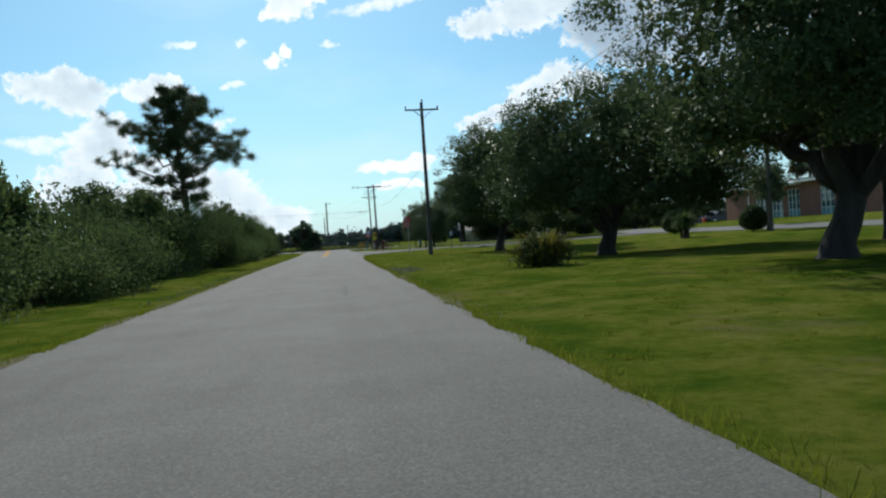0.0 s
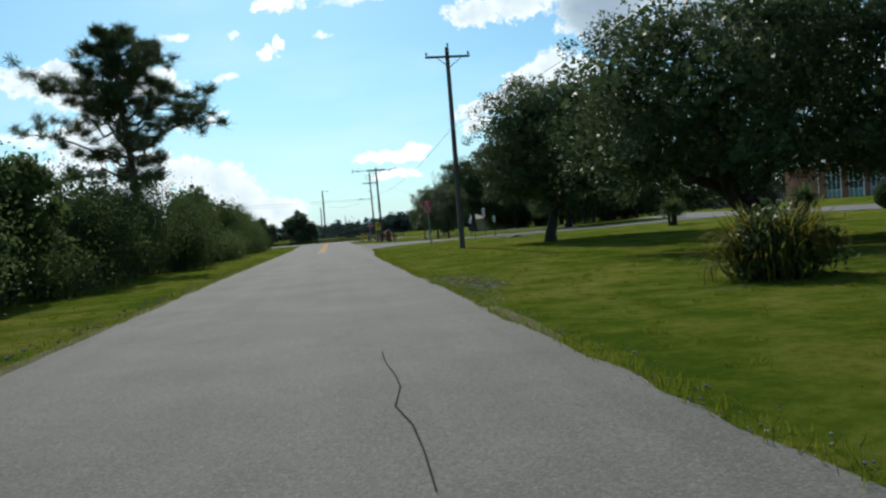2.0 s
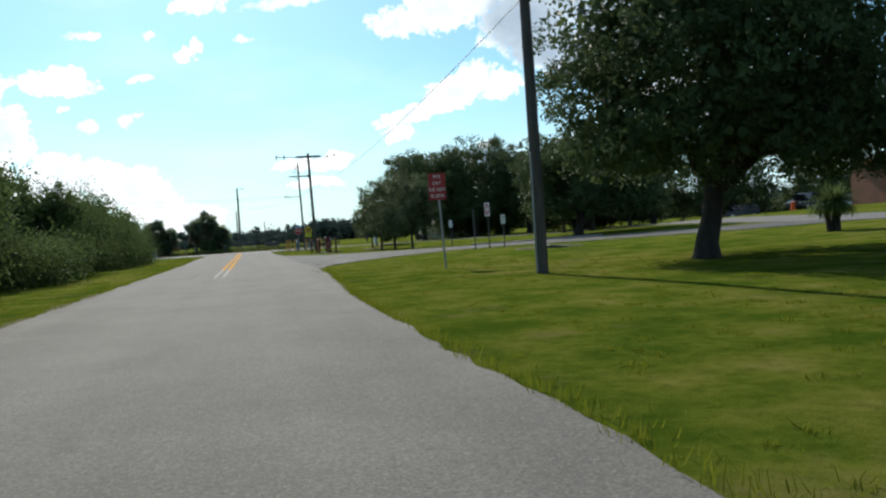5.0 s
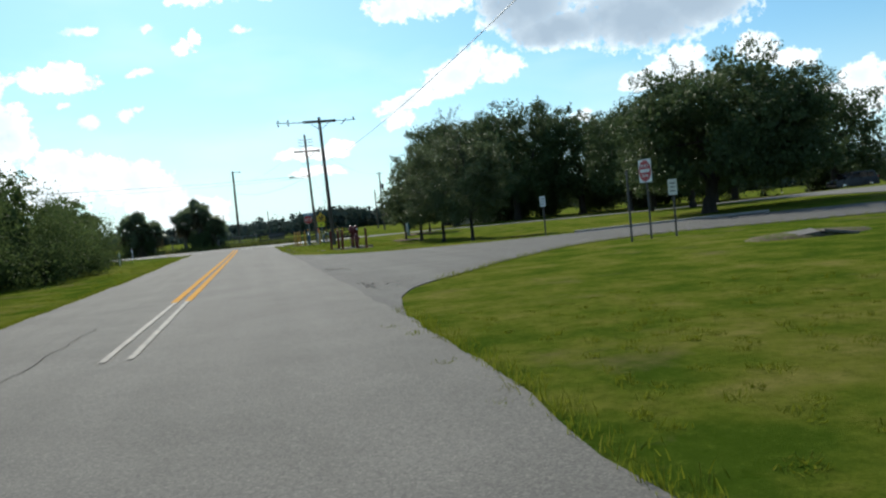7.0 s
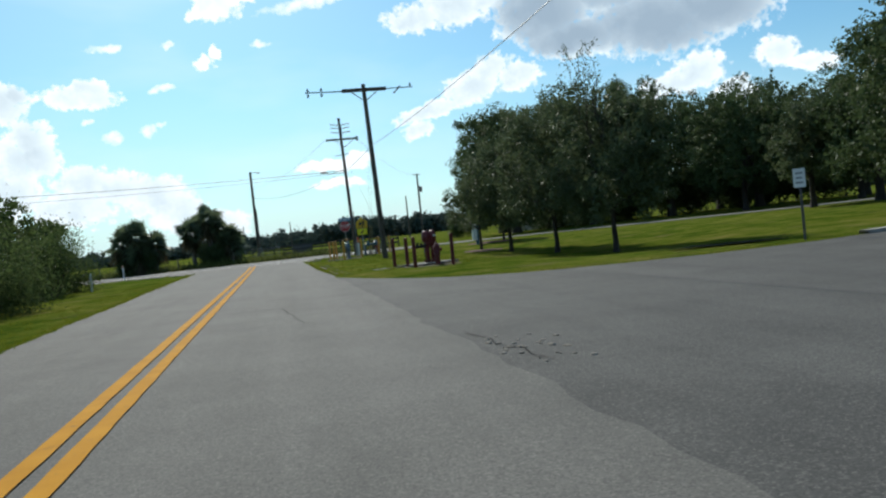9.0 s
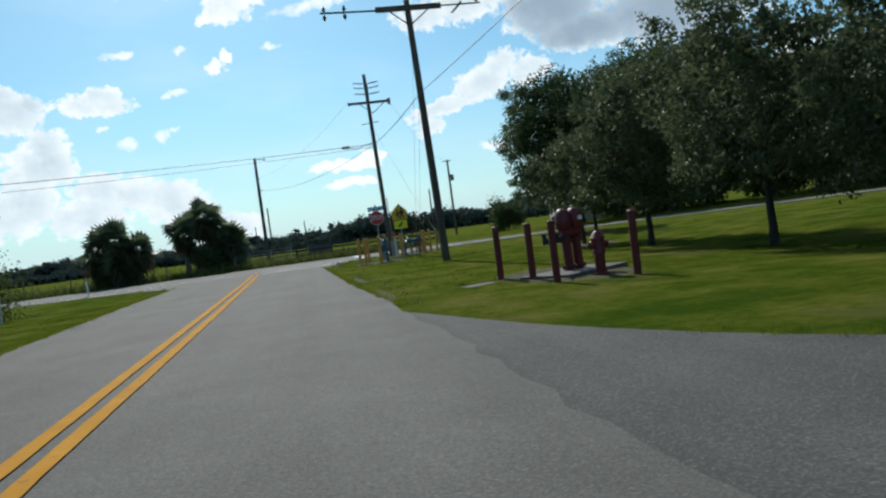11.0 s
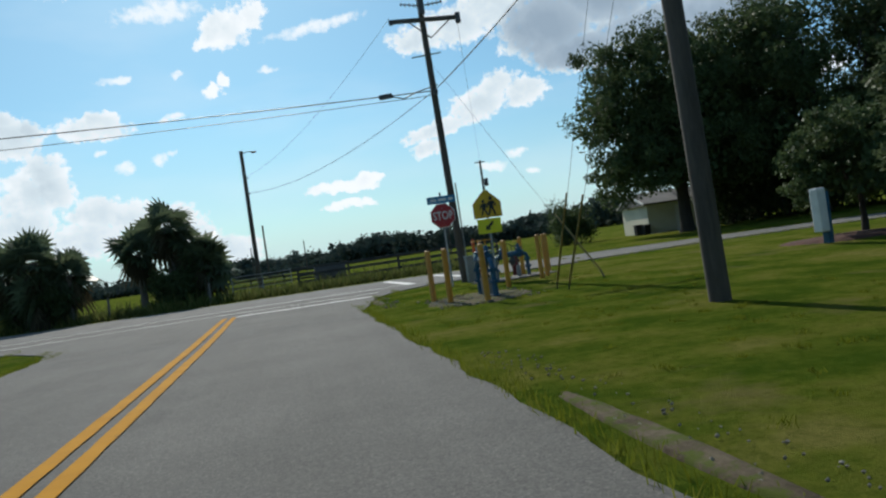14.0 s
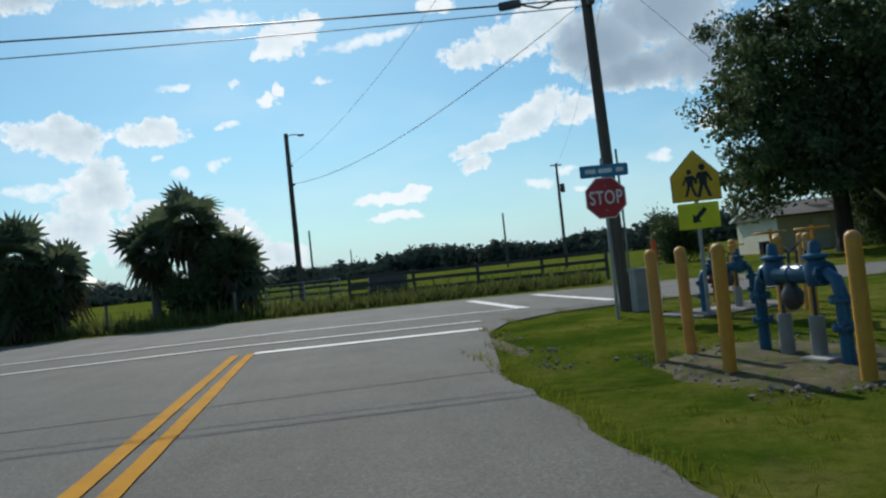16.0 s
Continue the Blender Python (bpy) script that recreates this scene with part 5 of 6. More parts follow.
def insulator(parent, at, up=1.0, long=0.22, name="insulator"):
    m = pose(*at) @ (Matrix() if up > 0 else pose(0, 0, 0, 180))
    prof = [(0.02, 0), (0.02, 0.05), (0.07, 0.06), (0.05, 0.10), (0.075, 0.11), (0.05, 0.15), (0.06, 0.16), (0.03, long), (0.012, long + 0.02)]
    return part(name, lathe_bm(prof, 10, m), "porcelain", parent, smooth=True)


def wood_pole(x, y, h, label, r=0.155, lean=(0.0, 0.0), group="wooden utility poles"):
    t = thing("utility_pole", (x, y, rise(x, y) - 0.06), label, "utility pole", group)
    pts = [(lean[0] * k, lean[1] * k, h * k) for k in (0, 0.25, 0.5, 0.75, 1.0)]
    bm = tube_bm(pts, [r, r * 0.95, r * 0.88, r * 0.8, r * 0.72], 14)
    part("pole", bm, "pole_wood", t, "weathered dark wooden pole", smooth=True)
    return t


def crossarm(t, z, x0, x1, y=-0.2, h=0.12, d=0.10, brace=0.7):
    m = pose((x0 + x1) / 2, y, z)
    part("crossarm", box_bm(x1 - x0, d, h, m, 0.01), "pole_wood", t)
    if brace:
        for s in (-1, 1):
            part("brace", tube_bm([(s * brace, y - 0.05, z), (0, y + 0.02, z - 0.55)], 0.022, 6), "dark_metal", t)


pole_a = wood_pole(6.85, 58.0, 11.5, "wooden utility pole with one crossarm, standing in grass", lean=(-0.05, 0.05))
crossarm(pole_a, 10.85, -1.35, 1.2)
for x in (-1.28, 1.12):
    insulator(pole_a, (x, -0.2, 10.97))
insulator(pole_a, (0.0, -0.02, 11.5))
part("clamp", box_bm(0.12, 0.3, 0.14, pose(0, -0.1, 6.8), 0.02), "dark_metal", pole_a)
part("ground_wire_guard", box_bm(0.05, 0.04, 3.0, pose(-0.16, -0.05, 0.1), 0.01), "grey_plastic", pole_a)

pole_b = wood_pole(6.4, 118.0, 10.0, "wooden utility pole with a long offset crossarm", lean=(-0.2, 0.0))
part("crossarm", box_bm(2.5, 0.11, 0.20, pose(-0.2, -0.2, 9.55), 0.01), "pole_wood", pole_b)
part("arm_extension", box_bm(2.3, 0.06, 0.06, pose(-2.35, -0.2, 9.62) @ pose(0, 0, 0, 0, 1.5, 0), 0.005), "dark_metal", pole_b, "thin steel arm")
part("arm_extension", box_bm(1.7, 0.05, 0.05, pose(1.75, -0.2, 9.62), 0.005), "dark_metal", pole_b, "thin steel arm")
for s in (-1, 1):
    part("brace", tube_bm([(s * 0.75 - 0.2, -0.26, 9.55), (-0.2, -0.15, 9.0)], 0.025, 6), "dark_metal", pole_b)
for x in (-3.35, -2.6):
    insulator(pole_b, (x, -0.2, 9.68), 1)
    insulator(pole_b, (x, -0.2, 9.62), -1)
part("insulator", tube_bm([(1.45, -0.2, 9.35), (1.75, -0.2, 9.62), (1.85, -0.2, 9.75)], 0.04, 8), "porcelain", pole_b)
insulator(pole_b, (2.45, -0.2, 9.66))
part("clamp", box_bm(0.12, 0.3, 0.14, pose(-0.12, -0.1, 6.35), 0.02), "dark_metal", pole_b)

pole_c = wood_pole(6.35, 133.25, 10.6, "wooden corner utility pole with crossarm and stacked insulators", 0.13, lean=(-0.22, 0.0))
crossarm(pole_c, 8.88, -1.35, 1.0, h=0.14)
part("end_fitting", box_bm(0.16, 0.16, 0.36, pose(1.0, -0.2, 8.75), 0.03), "dark_metal", pole_c)
part("end_fitting", box_bm(0.14, 0.14, 0.16, pose(-1.3, -0.2, 8.85), 0.03), "dark_metal", pole_c)
part("switch_frame", box_bm(0.2, 0.16, 0.85, pose(-0.2, -0.16, 9.15), 0.02), "dark_metal", pole_c)
for k, z in enumerate((9.42, 9.76, 10.02)):
    for s in (-1, 1):
        p0, p1 = Vector((-0.2, -0.2, z)), Vector((-0.2 + s * 0.72, -0.25, z + 0.08))
        bm = tube_bm([p0, p1], 0.022, 6)
        for j in range(4):
            q = p0.lerp(p1, 0.35 + 0.2 * j)
            lathe_bm([(0.02, -0.02), (0.065, -0.01), (0.065, 0.01), (0.02, 0.02)], 8, Matrix.Translation(q) @ Vector((s, 0, 0.1)).to_track_quat("Z", "Y").to_matrix().to_4x4(), bm)
        part("insulator", bm, "porcelain", pole_c, smooth=True)
part("spar", tube_bm([(-0.75, -0.15, 7.72), (0.25, -0.15, 7.82)], 0.022, 6), "dark_metal", pole_c)
part("clamp", box_bm(0.14, 0.34, 0.16, pose(-0.12, -0.1, 6.42), 0.02), "dark_metal", pole_c)
part("riser_conduit", tube_bm([(0.14, -0.06, 0.0), (0.12, -0.06, 3.4)], 0.025, 8), "grey_plastic", pole_c, smooth=True)

pole_l = wood_pole(-1.45, 162.4, 9.95, "bare wooden pole with a short lamp arm beyond the fence", 0.17)
part("lamp_arm", tube_bm([(0, -0.05, 9.75), (0.35, -0.1, 9.85), (0.75, -0.15, 9.82)], 0.03, 6), "dark_metal", pole_l)
part("lamp_head", box_bm(0.36, 0.16, 0.12, pose(0.85, -0.16, 9.72), 0.04), "dark_metal", pole_l)
for z in (6.9, 8.0):
    part("clamp", box_bm(0.34, 0.12, 0.1, pose(0.08, -0.1, z), 0.02), "dark_metal", pole_l)
pole_r = wood_pole(22.3, 187.0, 10.0, "distant wooden pole with a small transformer", 0.16)
part("crossarm", box_bm(1.1, 0.1, 0.12, pose(-0.1, -0.18, 9.75), 0.01), "pole_wood", pole_r)
part("transformer", lathe_bm([(0.18, 0), (0.22, 0.05), (0.22, 0.75), (0.18, 0.82)], 14, pose(0.35, -0.1, 7.2)), "dark_metal", pole_r, smooth=True)
for x, y, h in ((31.5, 250, 9.8), (-2.9, 250, 10.0), (6.0, 330, 9.0), (-9.0, 330, 9.0)):
    wood_pole(x, y, h, "far bare wooden pole in the fields", 0.2)
wood_pole(29.6, 50.0, 9.0, "slim wooden service pole on the school lawn", 0.17)
wood_pole(-45.7, 136.7, 9.0, "wooden utility pole by the cross road")
pole_s = wood_pole(7.6, -16.0, 11.5, "wooden utility pole behind, carrying the roadside cable")
crossarm(pole_s, 10.85, -1.2, 1.2)


def wire(name, a, b, sag, r, label, n=18, mat="cable"):
    """A cable that hangs between two places."""
    a, b = Vector(a), Vector(b)
    pts = [a.lerp(b, k / n) - Vector((0, 0, 4 * sag * (k / n) * (1 - k / n))) for k in range(n + 1)]
    ob = part(name, tube_bm(pts, r, 5), mat, None)
    return tagged(ob, label, "cable", "overhead cables")


# same roadside line throughout; these two spans take the sun-lightened colour
wire("overhead_cable", (7.6, -16.2, 7.0), (6.78, 57.85, 6.86), 1.0, 0.012, "thick grey overhead cable between wooden poles, coloured pale for the sun on it", 30, "sunlit_cable")
wire("overhead_cable", (6.78, 57.85, 6.86), (6.25, 117.85, 6.4), 0.8, 0.013, "thick grey overhead cable between wooden poles, coloured pale for the sun on it", 30, "sunlit_cable")
wire("overhead_cable", (6.25, 117.85, 6.4), (6.2, 133.1, 6.5), 0.12, 0.017, "black overhead cable between wooden poles")
wire("overhead_cable", (6.2, 133.1, 6.5), (-1.4, 162.3, 6.95), 0.75, 0.012, "black overhead cable over the junction")
wire("overhead_cable", (6.2, 133.1, 6.5), (-45.7, 136.7, 8.4), 0.55, 0.019, "black overhead cable along the cross road", 30)
wire("overhead_cable", (6.2, 133.1, 6.35), (-45.7, 136.7, 7.9), 0.7, 0.012, "thin black overhead cable along the cross road", 30)
wire("thin_wire", (5.0, 133.0, 9.0), (-1.4, 162.3, 8.05), 0.7, 0.006, "thin overhead wire over the junction")
wire("thin_wire", (7.3, 133.0, 8.9), (22.3, 186.9, 9.85), 0.9, 0.006, "thin overhead wire over the fields")
box = thing("splice_box", (4.55, 133.2, 6.42), "small dark splice box hanging on an overhead cable", "cable box")
part("case", box_bm(0.46, 0.16, 0.16, pose(0, 0, -0.02, 0, 0, -25), 0.04), "dark_metal", box)
part("drip_loop", tube_bm([(0.2, -0.1, 0.02), (0.55, -0.25, -0.12), (1.0, -0.45, 0.02), (1.65, -0.7, 0.14)], 0.02, 6), "cable", box)


def guy(foot, top, label):
    t = thing("guy_wire", foot, label, "guy wire", "guy wires")
    d = Vector(top) - Vector(foot)
    part("strand", tube_bm([(0, 0, -0.1), d], 0.0045, 5), "cable", t)
    k = 2.45 / d.length
    part("guard", tube_bm([d * 0.02, d * k], 0.02, 8), "sleeve", t, "long dull yellow plastic sleeve")
    part("anchor_rod", tube_bm([(0, 0, -0.1), d * 0.022], 0.014, 6), "dark_metal", t)


guy((6.3, 124.3, 0.0), (6.25, 118.05, 8.6), "guy wire with a yellow sleeve, anchored in grass")
guy((6.37, 123.75, 0.0), (6.25, 118.05, 6.7), "guy wire with a yellow sleeve, anchored in grass")
guy((8.1, 125.7, 0.0), (6.2, 133.0, 7.4), "guy wire with a yellow sleeve running to the corner pole")

# ---- signs ----


def sign_post(t, h, r=0.03, mat="galv"):
    bm = bmesh.new()
    outline = [(-r, 0), (-r, r), (-r * 0.4, r), (-r * 0.4, 0.3 * r), (r * 0.4, 0.3 * r), (r * 0.4, r), (r, r), (r, 0), (r * 0.7, -0.01), (-r * 0.7, -0.01)]
    a = [bm.verts.new((x, y, -0.1)) for x, y in outline]
    b = [bm.verts.new((x, y, h)) for x, y in outline]
    n = len(a)
    for k in range(n):
        bm.faces.new((a[k], a[(k + 1) % n], b[(k + 1) % n], b[k]))
    bm.faces.new(b)
    bmesh.ops.recalc_face_normals(bm, faces=bm.faces)
    part("post", bm, mat, t)


def bolt(t, x, z, y=-0.03):
    part("bolt", lathe_bm([(0.012, 0), (0.012, 0.008), (0.006, 0.012)], 8, pose(x, y, z, 90)), "galv", t)


def octagon(r):
    return [(r * math.cos(radians(22.5 + 45 * k)), r * math.sin(radians(22.5 + 45 * k))) for k in range(8)]


stop = thing("stop_sign", (5.57, 131.72, -0.03), "red octagonal stop sign under a blue street-name blade", "road sign", rz=-4)
sign_post(stop, 3.0)
part("border", plate_bm(octagon(0.415), 0.004, pose(0, -0.034, 2.27)), "sign_white", stop, "white border")
part("face", plate_bm(octagon(0.392), 0.003, pose(0, -0.0385, 2.27)), "stop_red", stop, "red octagonal face")
letters("STOP", 0.36, (0, -0.042, 2.265), "sign_white", stop, 0.7)
for z in (2.5, 2.04):
    bolt(stop, 0, z, -0.04)
blade = part("street_name_blade", plate_bm(round_rect(0.92, 0.23, 0.03), 0.012, pose(0.02, -0.03, 2.78)), "sign_blue", stop, "blue street-name blade")
bm = bmesh.new()
for x, w in ((-0.26, 0.2), (0.02, 0.26), (0.3, 0.14)):
    plate_bm(round_rect(w, 0.08, 0.01, 2), 0.003, pose(x + 0.02, -0.034, 2.78), bm)
part("writing_bar", bm, "sign_white", stop, "pale unreadable writing")
part("blade_bracket", box_bm(0.05, 0.05, 0.1, pose(0, 0.0, 2.92), 0.01), "galv", stop)

school = thing("school_crossing_sign", (6.66, 130.35, -0.03), "yellow five-sided school crossing sign above an arrow plate", "road sign", rz=-6)
sign_post(school, 2.75)
penta = [(-0.43, 0), (0.43, 0), (0.43, 0.45), (0, 0.88), (-0.43, 0.45)]
part("border", plate_bm([(x * 1.0, z) for x, z in penta], 0.004, pose(0, -0.034, 1.97)), "sign_black", school, "black edge")
part("face", plate_bm([(x * 0.955, z * 0.965 + 0.014) for x, z in penta], 0.003, pose(0, -0.039, 1.97)), "sign_yellow", school, "yellow five-sided face")


def pictogram(x, z, s):
    """A plain walking figure of a road sign."""
    bm = bmesh.new()
    m = pose(x, -0.0425, z)
    plate_bm([(0.055 * s * math.cos(a), 0.055 * s * math.sin(a) + 0.47 * s) for a in np.linspace(0, 2 * math.pi, 11)[:-1]], 0.003, m, bm)
    for o in ([(-0.08, 0.39), (0.08, 0.4), (0.06, 0.17), (-0.06, 0.17)], [(-0.06, 0.17), (0.0, 0.18), (-0.07, -0.02), (-0.13, -0.02)], [(0.0, 0.18), (0.06, 0.17), (0.13, -0.02), (0.07, -0.02)],
              [(-0.08, 0.39), (-0.05, 0.34), (-0.13, 0.2), (-0.16, 0.22)], [(0.08, 0.4), (0.05, 0.35), (0.13, 0.22), (0.16, 0.25)]):
        plate_bm([(a * s, b * s) for a, b in o], 0.003, m, bm)
    part("pictogram", bm, "sign_black", school)


pictogram(-0.1, 2.07, 0.86)
pictogram(0.13, 2.05, 1.05)
part("arrow_plate", plate_bm(round_rect(0.72, 0.44, 0.03), 0.004, pose(0.0, -0.034, 1.72)), "sign_lime", school, "bright yellow plate")
bm = bmesh.new()
rot = pose(0.0, -0.038, 1.72, 0, -45, 0)
plate_bm([(-0.17, 0.0), (-0.05, -0.10), (-0.05, -0.04), (0.17, -0.04), (0.17, 0.04), (-0.05, 0.04), (-0.05, 0.10)], 0.003, rot, bm)
part("arrow", bm, "sign_black", school, "black slanting arrow")
for z in (1.86, 1.58, 2.75, 2.1):
    bolt(school, 0, z, -0.045)

bus = thing("bus_exit_sign", (5.85, 63.8, -0.03), "faded red notice sign with white words on a steel pipe", "road sign", rz=-3)
part("post", tube_bm([(0.02, 0.03, -0.1), (-0.1, 0.03, 2.95)], 0.035, 10), "galv", bus, smooth=True)
part("face", plate_bm(round_rect(0.56, 0.86, 0.03), 0.006, pose(-0.12, -0.012, 2.63)), "stop_red", bus, "faded red plate")
for k, word in enumerate(("BUS", "EXIT", "DO NOT", "BLOCK")):
    letters(word, 0.145, (-0.12, -0.0165, 2.94 - 0.205 * k), "sign_white", bus, 0.88)
for z in (2.98, 2.28):
    bolt(bus, -0.12, z, -0.014)

dne = thing("do_not_enter_sign", (13.05, 81.25, 0.0), "white square sign with a red disc and white bar", "road sign", rz=-82)
sign_post(dne, 2.62, mat="dark_metal")
part("face", plate_bm(round_rect(0.66, 0.76, 0.04), 0.005, pose(0, -0.034, 2.22)), "sign_white", dne, "white plate")
part("disc", plate_bm([(0.31 * math.cos(a), 0.35 * math.sin(a)) for a in np.linspace(0, 2 * math.pi, 29)[:-1]], 0.003, pose(0, -0.039, 2.22)), "stop_red", dne, "red disc")
part("bar", plate_bm(round_rect(0.48, 0.11, 0.01), 0.003, pose(0, -0.043, 2.22)), "sign_white", dne, "white bar")
letters("DO NOT", 0.125, (0, -0.0435, 2.385), "sign_white", dne, 0.85)
letters("ENTER", 0.125, (0, -0.0435, 2.055), "sign_white", dne, 0.85)


def plain_sign(x, y, w, h, top, label, rz=0.0, bars=3, mat="sign_white"):
    t = thing("notice_sign", (x, y, rise(x, y) - 0.03), label, "road sign", "small notice signs", rz)
    sign_post(t, top, mat="dark_metal")
    part("face", plate_bm(round_rect(w, h, 0.03), 0.005, pose(0, -0.034, top - h / 2)), mat, t)
    bm = bmesh.new()
    for k in range(bars):
        plate_bm(round_rect(w * (0.6 - 0.1 * (k % 2)), h * 0.09, 0.005, 2), 0.003, pose(0, -0.038, top - h * (0.25 + 0.5 * k / max(1, bars - 1))), bm)
    part("writing_bar", bm, "grey_plastic", t, "dark unreadable writing")


plain_sign(13.9, 81.1, 0.3, 0.52, 1.9, "white upright notice sign by the driveway", -50)
plain_sign(13.9, 92.6, 0.3, 0.5, 1.9, "small white notice sign in the grass", -50)

# ---- posts, hydrants, pipework ----


def bollard(x, y, h=1.24, r=0.065):
    t = thing("bollard", (x, y, -0.05), "yellow round steel bollard with chipped paint", "bollard", "yellow bollards", random.Random(int(x * 97 + y * 13)).uniform(-20, 20))
    lean = random.Random(int(x * 31 + y * 7)).uniform(-0.02, 0.02)
    part("pipe", tube_bm([(0, 0, -0.1), (lean, 0, h - 0.03)], r, 18), "boll_yellow", t, smooth=True)
    part("cap", lathe_bm([(r, 0), (r * 1.02, 0.01), (r * 0.9, 0.04), (r * 0.5, 0.062), (r * 0.1, 0.068)], 18, pose(lean, 0, h - 0.03)), "boll_yellow", t, smooth=True)


for x, y in ((3.87, 126.15), (4.32, 126.35), (4.03, 125.0), (4.6, 123.85), (6.1, 127.3), (7.55, 128.8), (8.0, 129.6), (7.9, 131.6), (8.7, 131.4)):
    bollard(x, y)


def flange(thing_, mat, p, axis, r=0.14, w=0.05):
    """A round pipe flange with eight bolts through its rim."""
    m = Matrix.Translation(p) @ Vector(axis).to_track_quat("Z", "Y").to_matrix().to_4x4()
    disc = part("flange", lathe_bm([(r, -w / 2), (r, w / 2)], 16, m), mat, thing_, smooth=True)
    for k in range(8):
        a = math.pi * k / 4
        part("bolt", lathe_bm([(0.016, -w / 2 - 0.02), (0.016, w / 2 + 0.02)], 6, m @ Matrix.Translation((r * 0.8 * math.cos(a), r * 0.8 * math.sin(a), 0))), mat, disc)


def backflow(x, y, rz, L, label, s=1.0):
    """A blue backflow preventer: two risers, elbows, check valves, and gate valves with hand wheels."""
    t = thing("backflow_preventer", (x, y, -0.02), label, "pipework", "blue backflow preventers", rz)
    h, r = 0.86 * s, 0.062 * s
    for side in (-1, 1):
        e = side * L / 2
        pts = [(e, 0, -0.1), (e, 0, h - 0.2 * s), (e - side * 0.05 * s, 0, h - 0.06 * s), (e - side * 0.18 * s, 0, h)]
        part("riser", tube_bm(pts, r, 16), "blue_paint", t, smooth=True)
        for p, ax in (((e, 0, h * 0.42), (0, 0, 1)), ((e, 0, h - 0.24 * s), (0, 0, 1)), ((e - side * 0.2 * s, 0, h), (1, 0, 0))):
            flange(t, "blue_paint", p, ax, 0.115 * s, 0.04)
        v = e - side * 0.32 * s
        body = lathe_bm([(0.09 * s, -0.12), (0.11 * s, -0.05), (0.11 * s, 0.08), (0.085 * s, 0.14), (0.13 * s, 0.15), (0.13 * s, 0.18), (0.06 * s, 0.2), (0.05 * s, 0.3), (0.03 * s, 0.32)], 14, pose(v, 0, h))
        part("gate_valve", body, "blue_paint", t, smooth=True)
        wh = bmesh.new()
        ring = [(v + 0.15 * s * math.cos(a), 0.15 * s * math.sin(a), h + 0.44 * s) for a in np.linspace(0, 2 * math.pi, 17)]
        tube_bm(ring, 0.014, 6, wh, False)
        for a in (0, 2.1, 4.2):
            tube_bm([(v, 0, h + 0.43 * s), (v + 0.15 * s * math.cos(a), 0.15 * s * math.sin(a), h + 0.44 * s)], 0.01, 5, wh)
        tube_bm([(v, 0, h + 0.28 * s), (v, 0, h + 0.47 * s)], 0.016, 6, wh)
        part("hand_wheel", wh, "boll_yellow", t, "dull yellow hand wheel")
        part("support_leg", tube_bm([(v * 0.75, 0, -0.05), (v * 0.75, 0, 0.52 * h)], 0.075 * s, 14), "grey_plastic", t, "grey support pipe", smooth=True)
        part("support_rod", tube_bm([(v * 0.75, 0, 0.5 * h), (v * 0.75, 0, h - 0.08)], 0.018, 8), "dark_metal", t)
    part("valve_body", lathe_bm([(0.065 * s, -L * 0.28), (0.095 * s, -L * 0.2), (0.10 * s, -0.02), (0.08 * s, 0.0), (0.10 * s, 0.02), (0.095 * s, L * 0.2), (0.065 * s, L * 0.28)], 16, pose(0, 0, h, 0, 90, 0)), "blue_paint", t, smooth=True)
    part("relief_valve", lathe_bm([(0.05, -0.16), (0.10, -0.1), (0.11, 0), (0.05, 0.1)], 12, pose(0.05, 0.02, h - 0.2 * s)), "dark_metal", t, "dark round relief valve", smooth=True)
    for k in (-0.12, 0.02, 0.16):
        part("test_cock", tube_bm([(k, -0.05, h + 0.1), (k, -0.06, h + 0.22), (k + 0.05, -0.06, h + 0.24)], 0.014, 6), "dark_metal", t)
    bm = bmesh.new()
    tube_bm([(-0.25, -0.05, h + 0.26), (-0.1, -0.06, h + 0.34), (0.12, -0.05, h + 0.22), (0.26, -0.05, h + 0.3)], 0.012, 6, bm)
    part("hose", bm, "dark_metal", t)
    part("concrete_block", box_bm(0.34, 0.3, 0.1, pose(-L * 0.28, 0.02, -0.03, 0, 0, 9), 0.02), "concrete", t)
    return t


backflow(5.0, 125.3, 90, 1.34, "bright blue backflow preventer over bare dirt beside bollards")
backflow(7.35, 130.9, 14, 1.15, "smaller blue backflow preventer on a concrete pad", 0.88)
pad = tagged(part("concrete_pad", box_bm(2.4, 1.3, 0.12, pose(7.4, 131.0, -0.1, 0, 0, 14), 0.02), "old_concrete"), "thin concrete pad under the smaller pipework", "pad", kind="structure")


def hydrant(x, y, rz, h=0.75, mat="red_paint"):
    t = thing("fire_hydrant", (x, y, -0.03), "dark red fire hydrant with capped outlets", "hydrant", "hydrants", rz)
    part("barrel", lathe_bm([(0.15, 0), (0.15, 0.04), (0.10, 0.05), (0.095, h * 0.5), (0.13, h * 0.52), (0.13, h * 0.56), (0.11, h * 0.6), (0.115, h * 0.85)], 18), mat, t, smooth=True)
    part("bonnet", lathe_bm([(0.135, h * 0.85), (0.135, h * 0.89), (0.11, h * 0.92), (0.08, h * 1.0), (0.03, h * 1.04), (0.03, h * 1.1)], 18), mat, t, smooth=True)
    for a in (0, 90, 180):
        m = pose(0, 0, h * 0.72, 0, 0, a) @ pose(0.09, 0, 0, 0, 90, 0)
        part("outlet_cap", lathe_bm([(0.055, 0), (0.055, 0.05), (0.07, 0.055), (0.07, 0.10), (0.025, 0.105), (0.025, 0.13)], 12, m), mat, t, smooth=True)


hydrant(7.8, 132.1, 30, 0.7)
hydrant(6.22, 102.98, 15, 0.8)


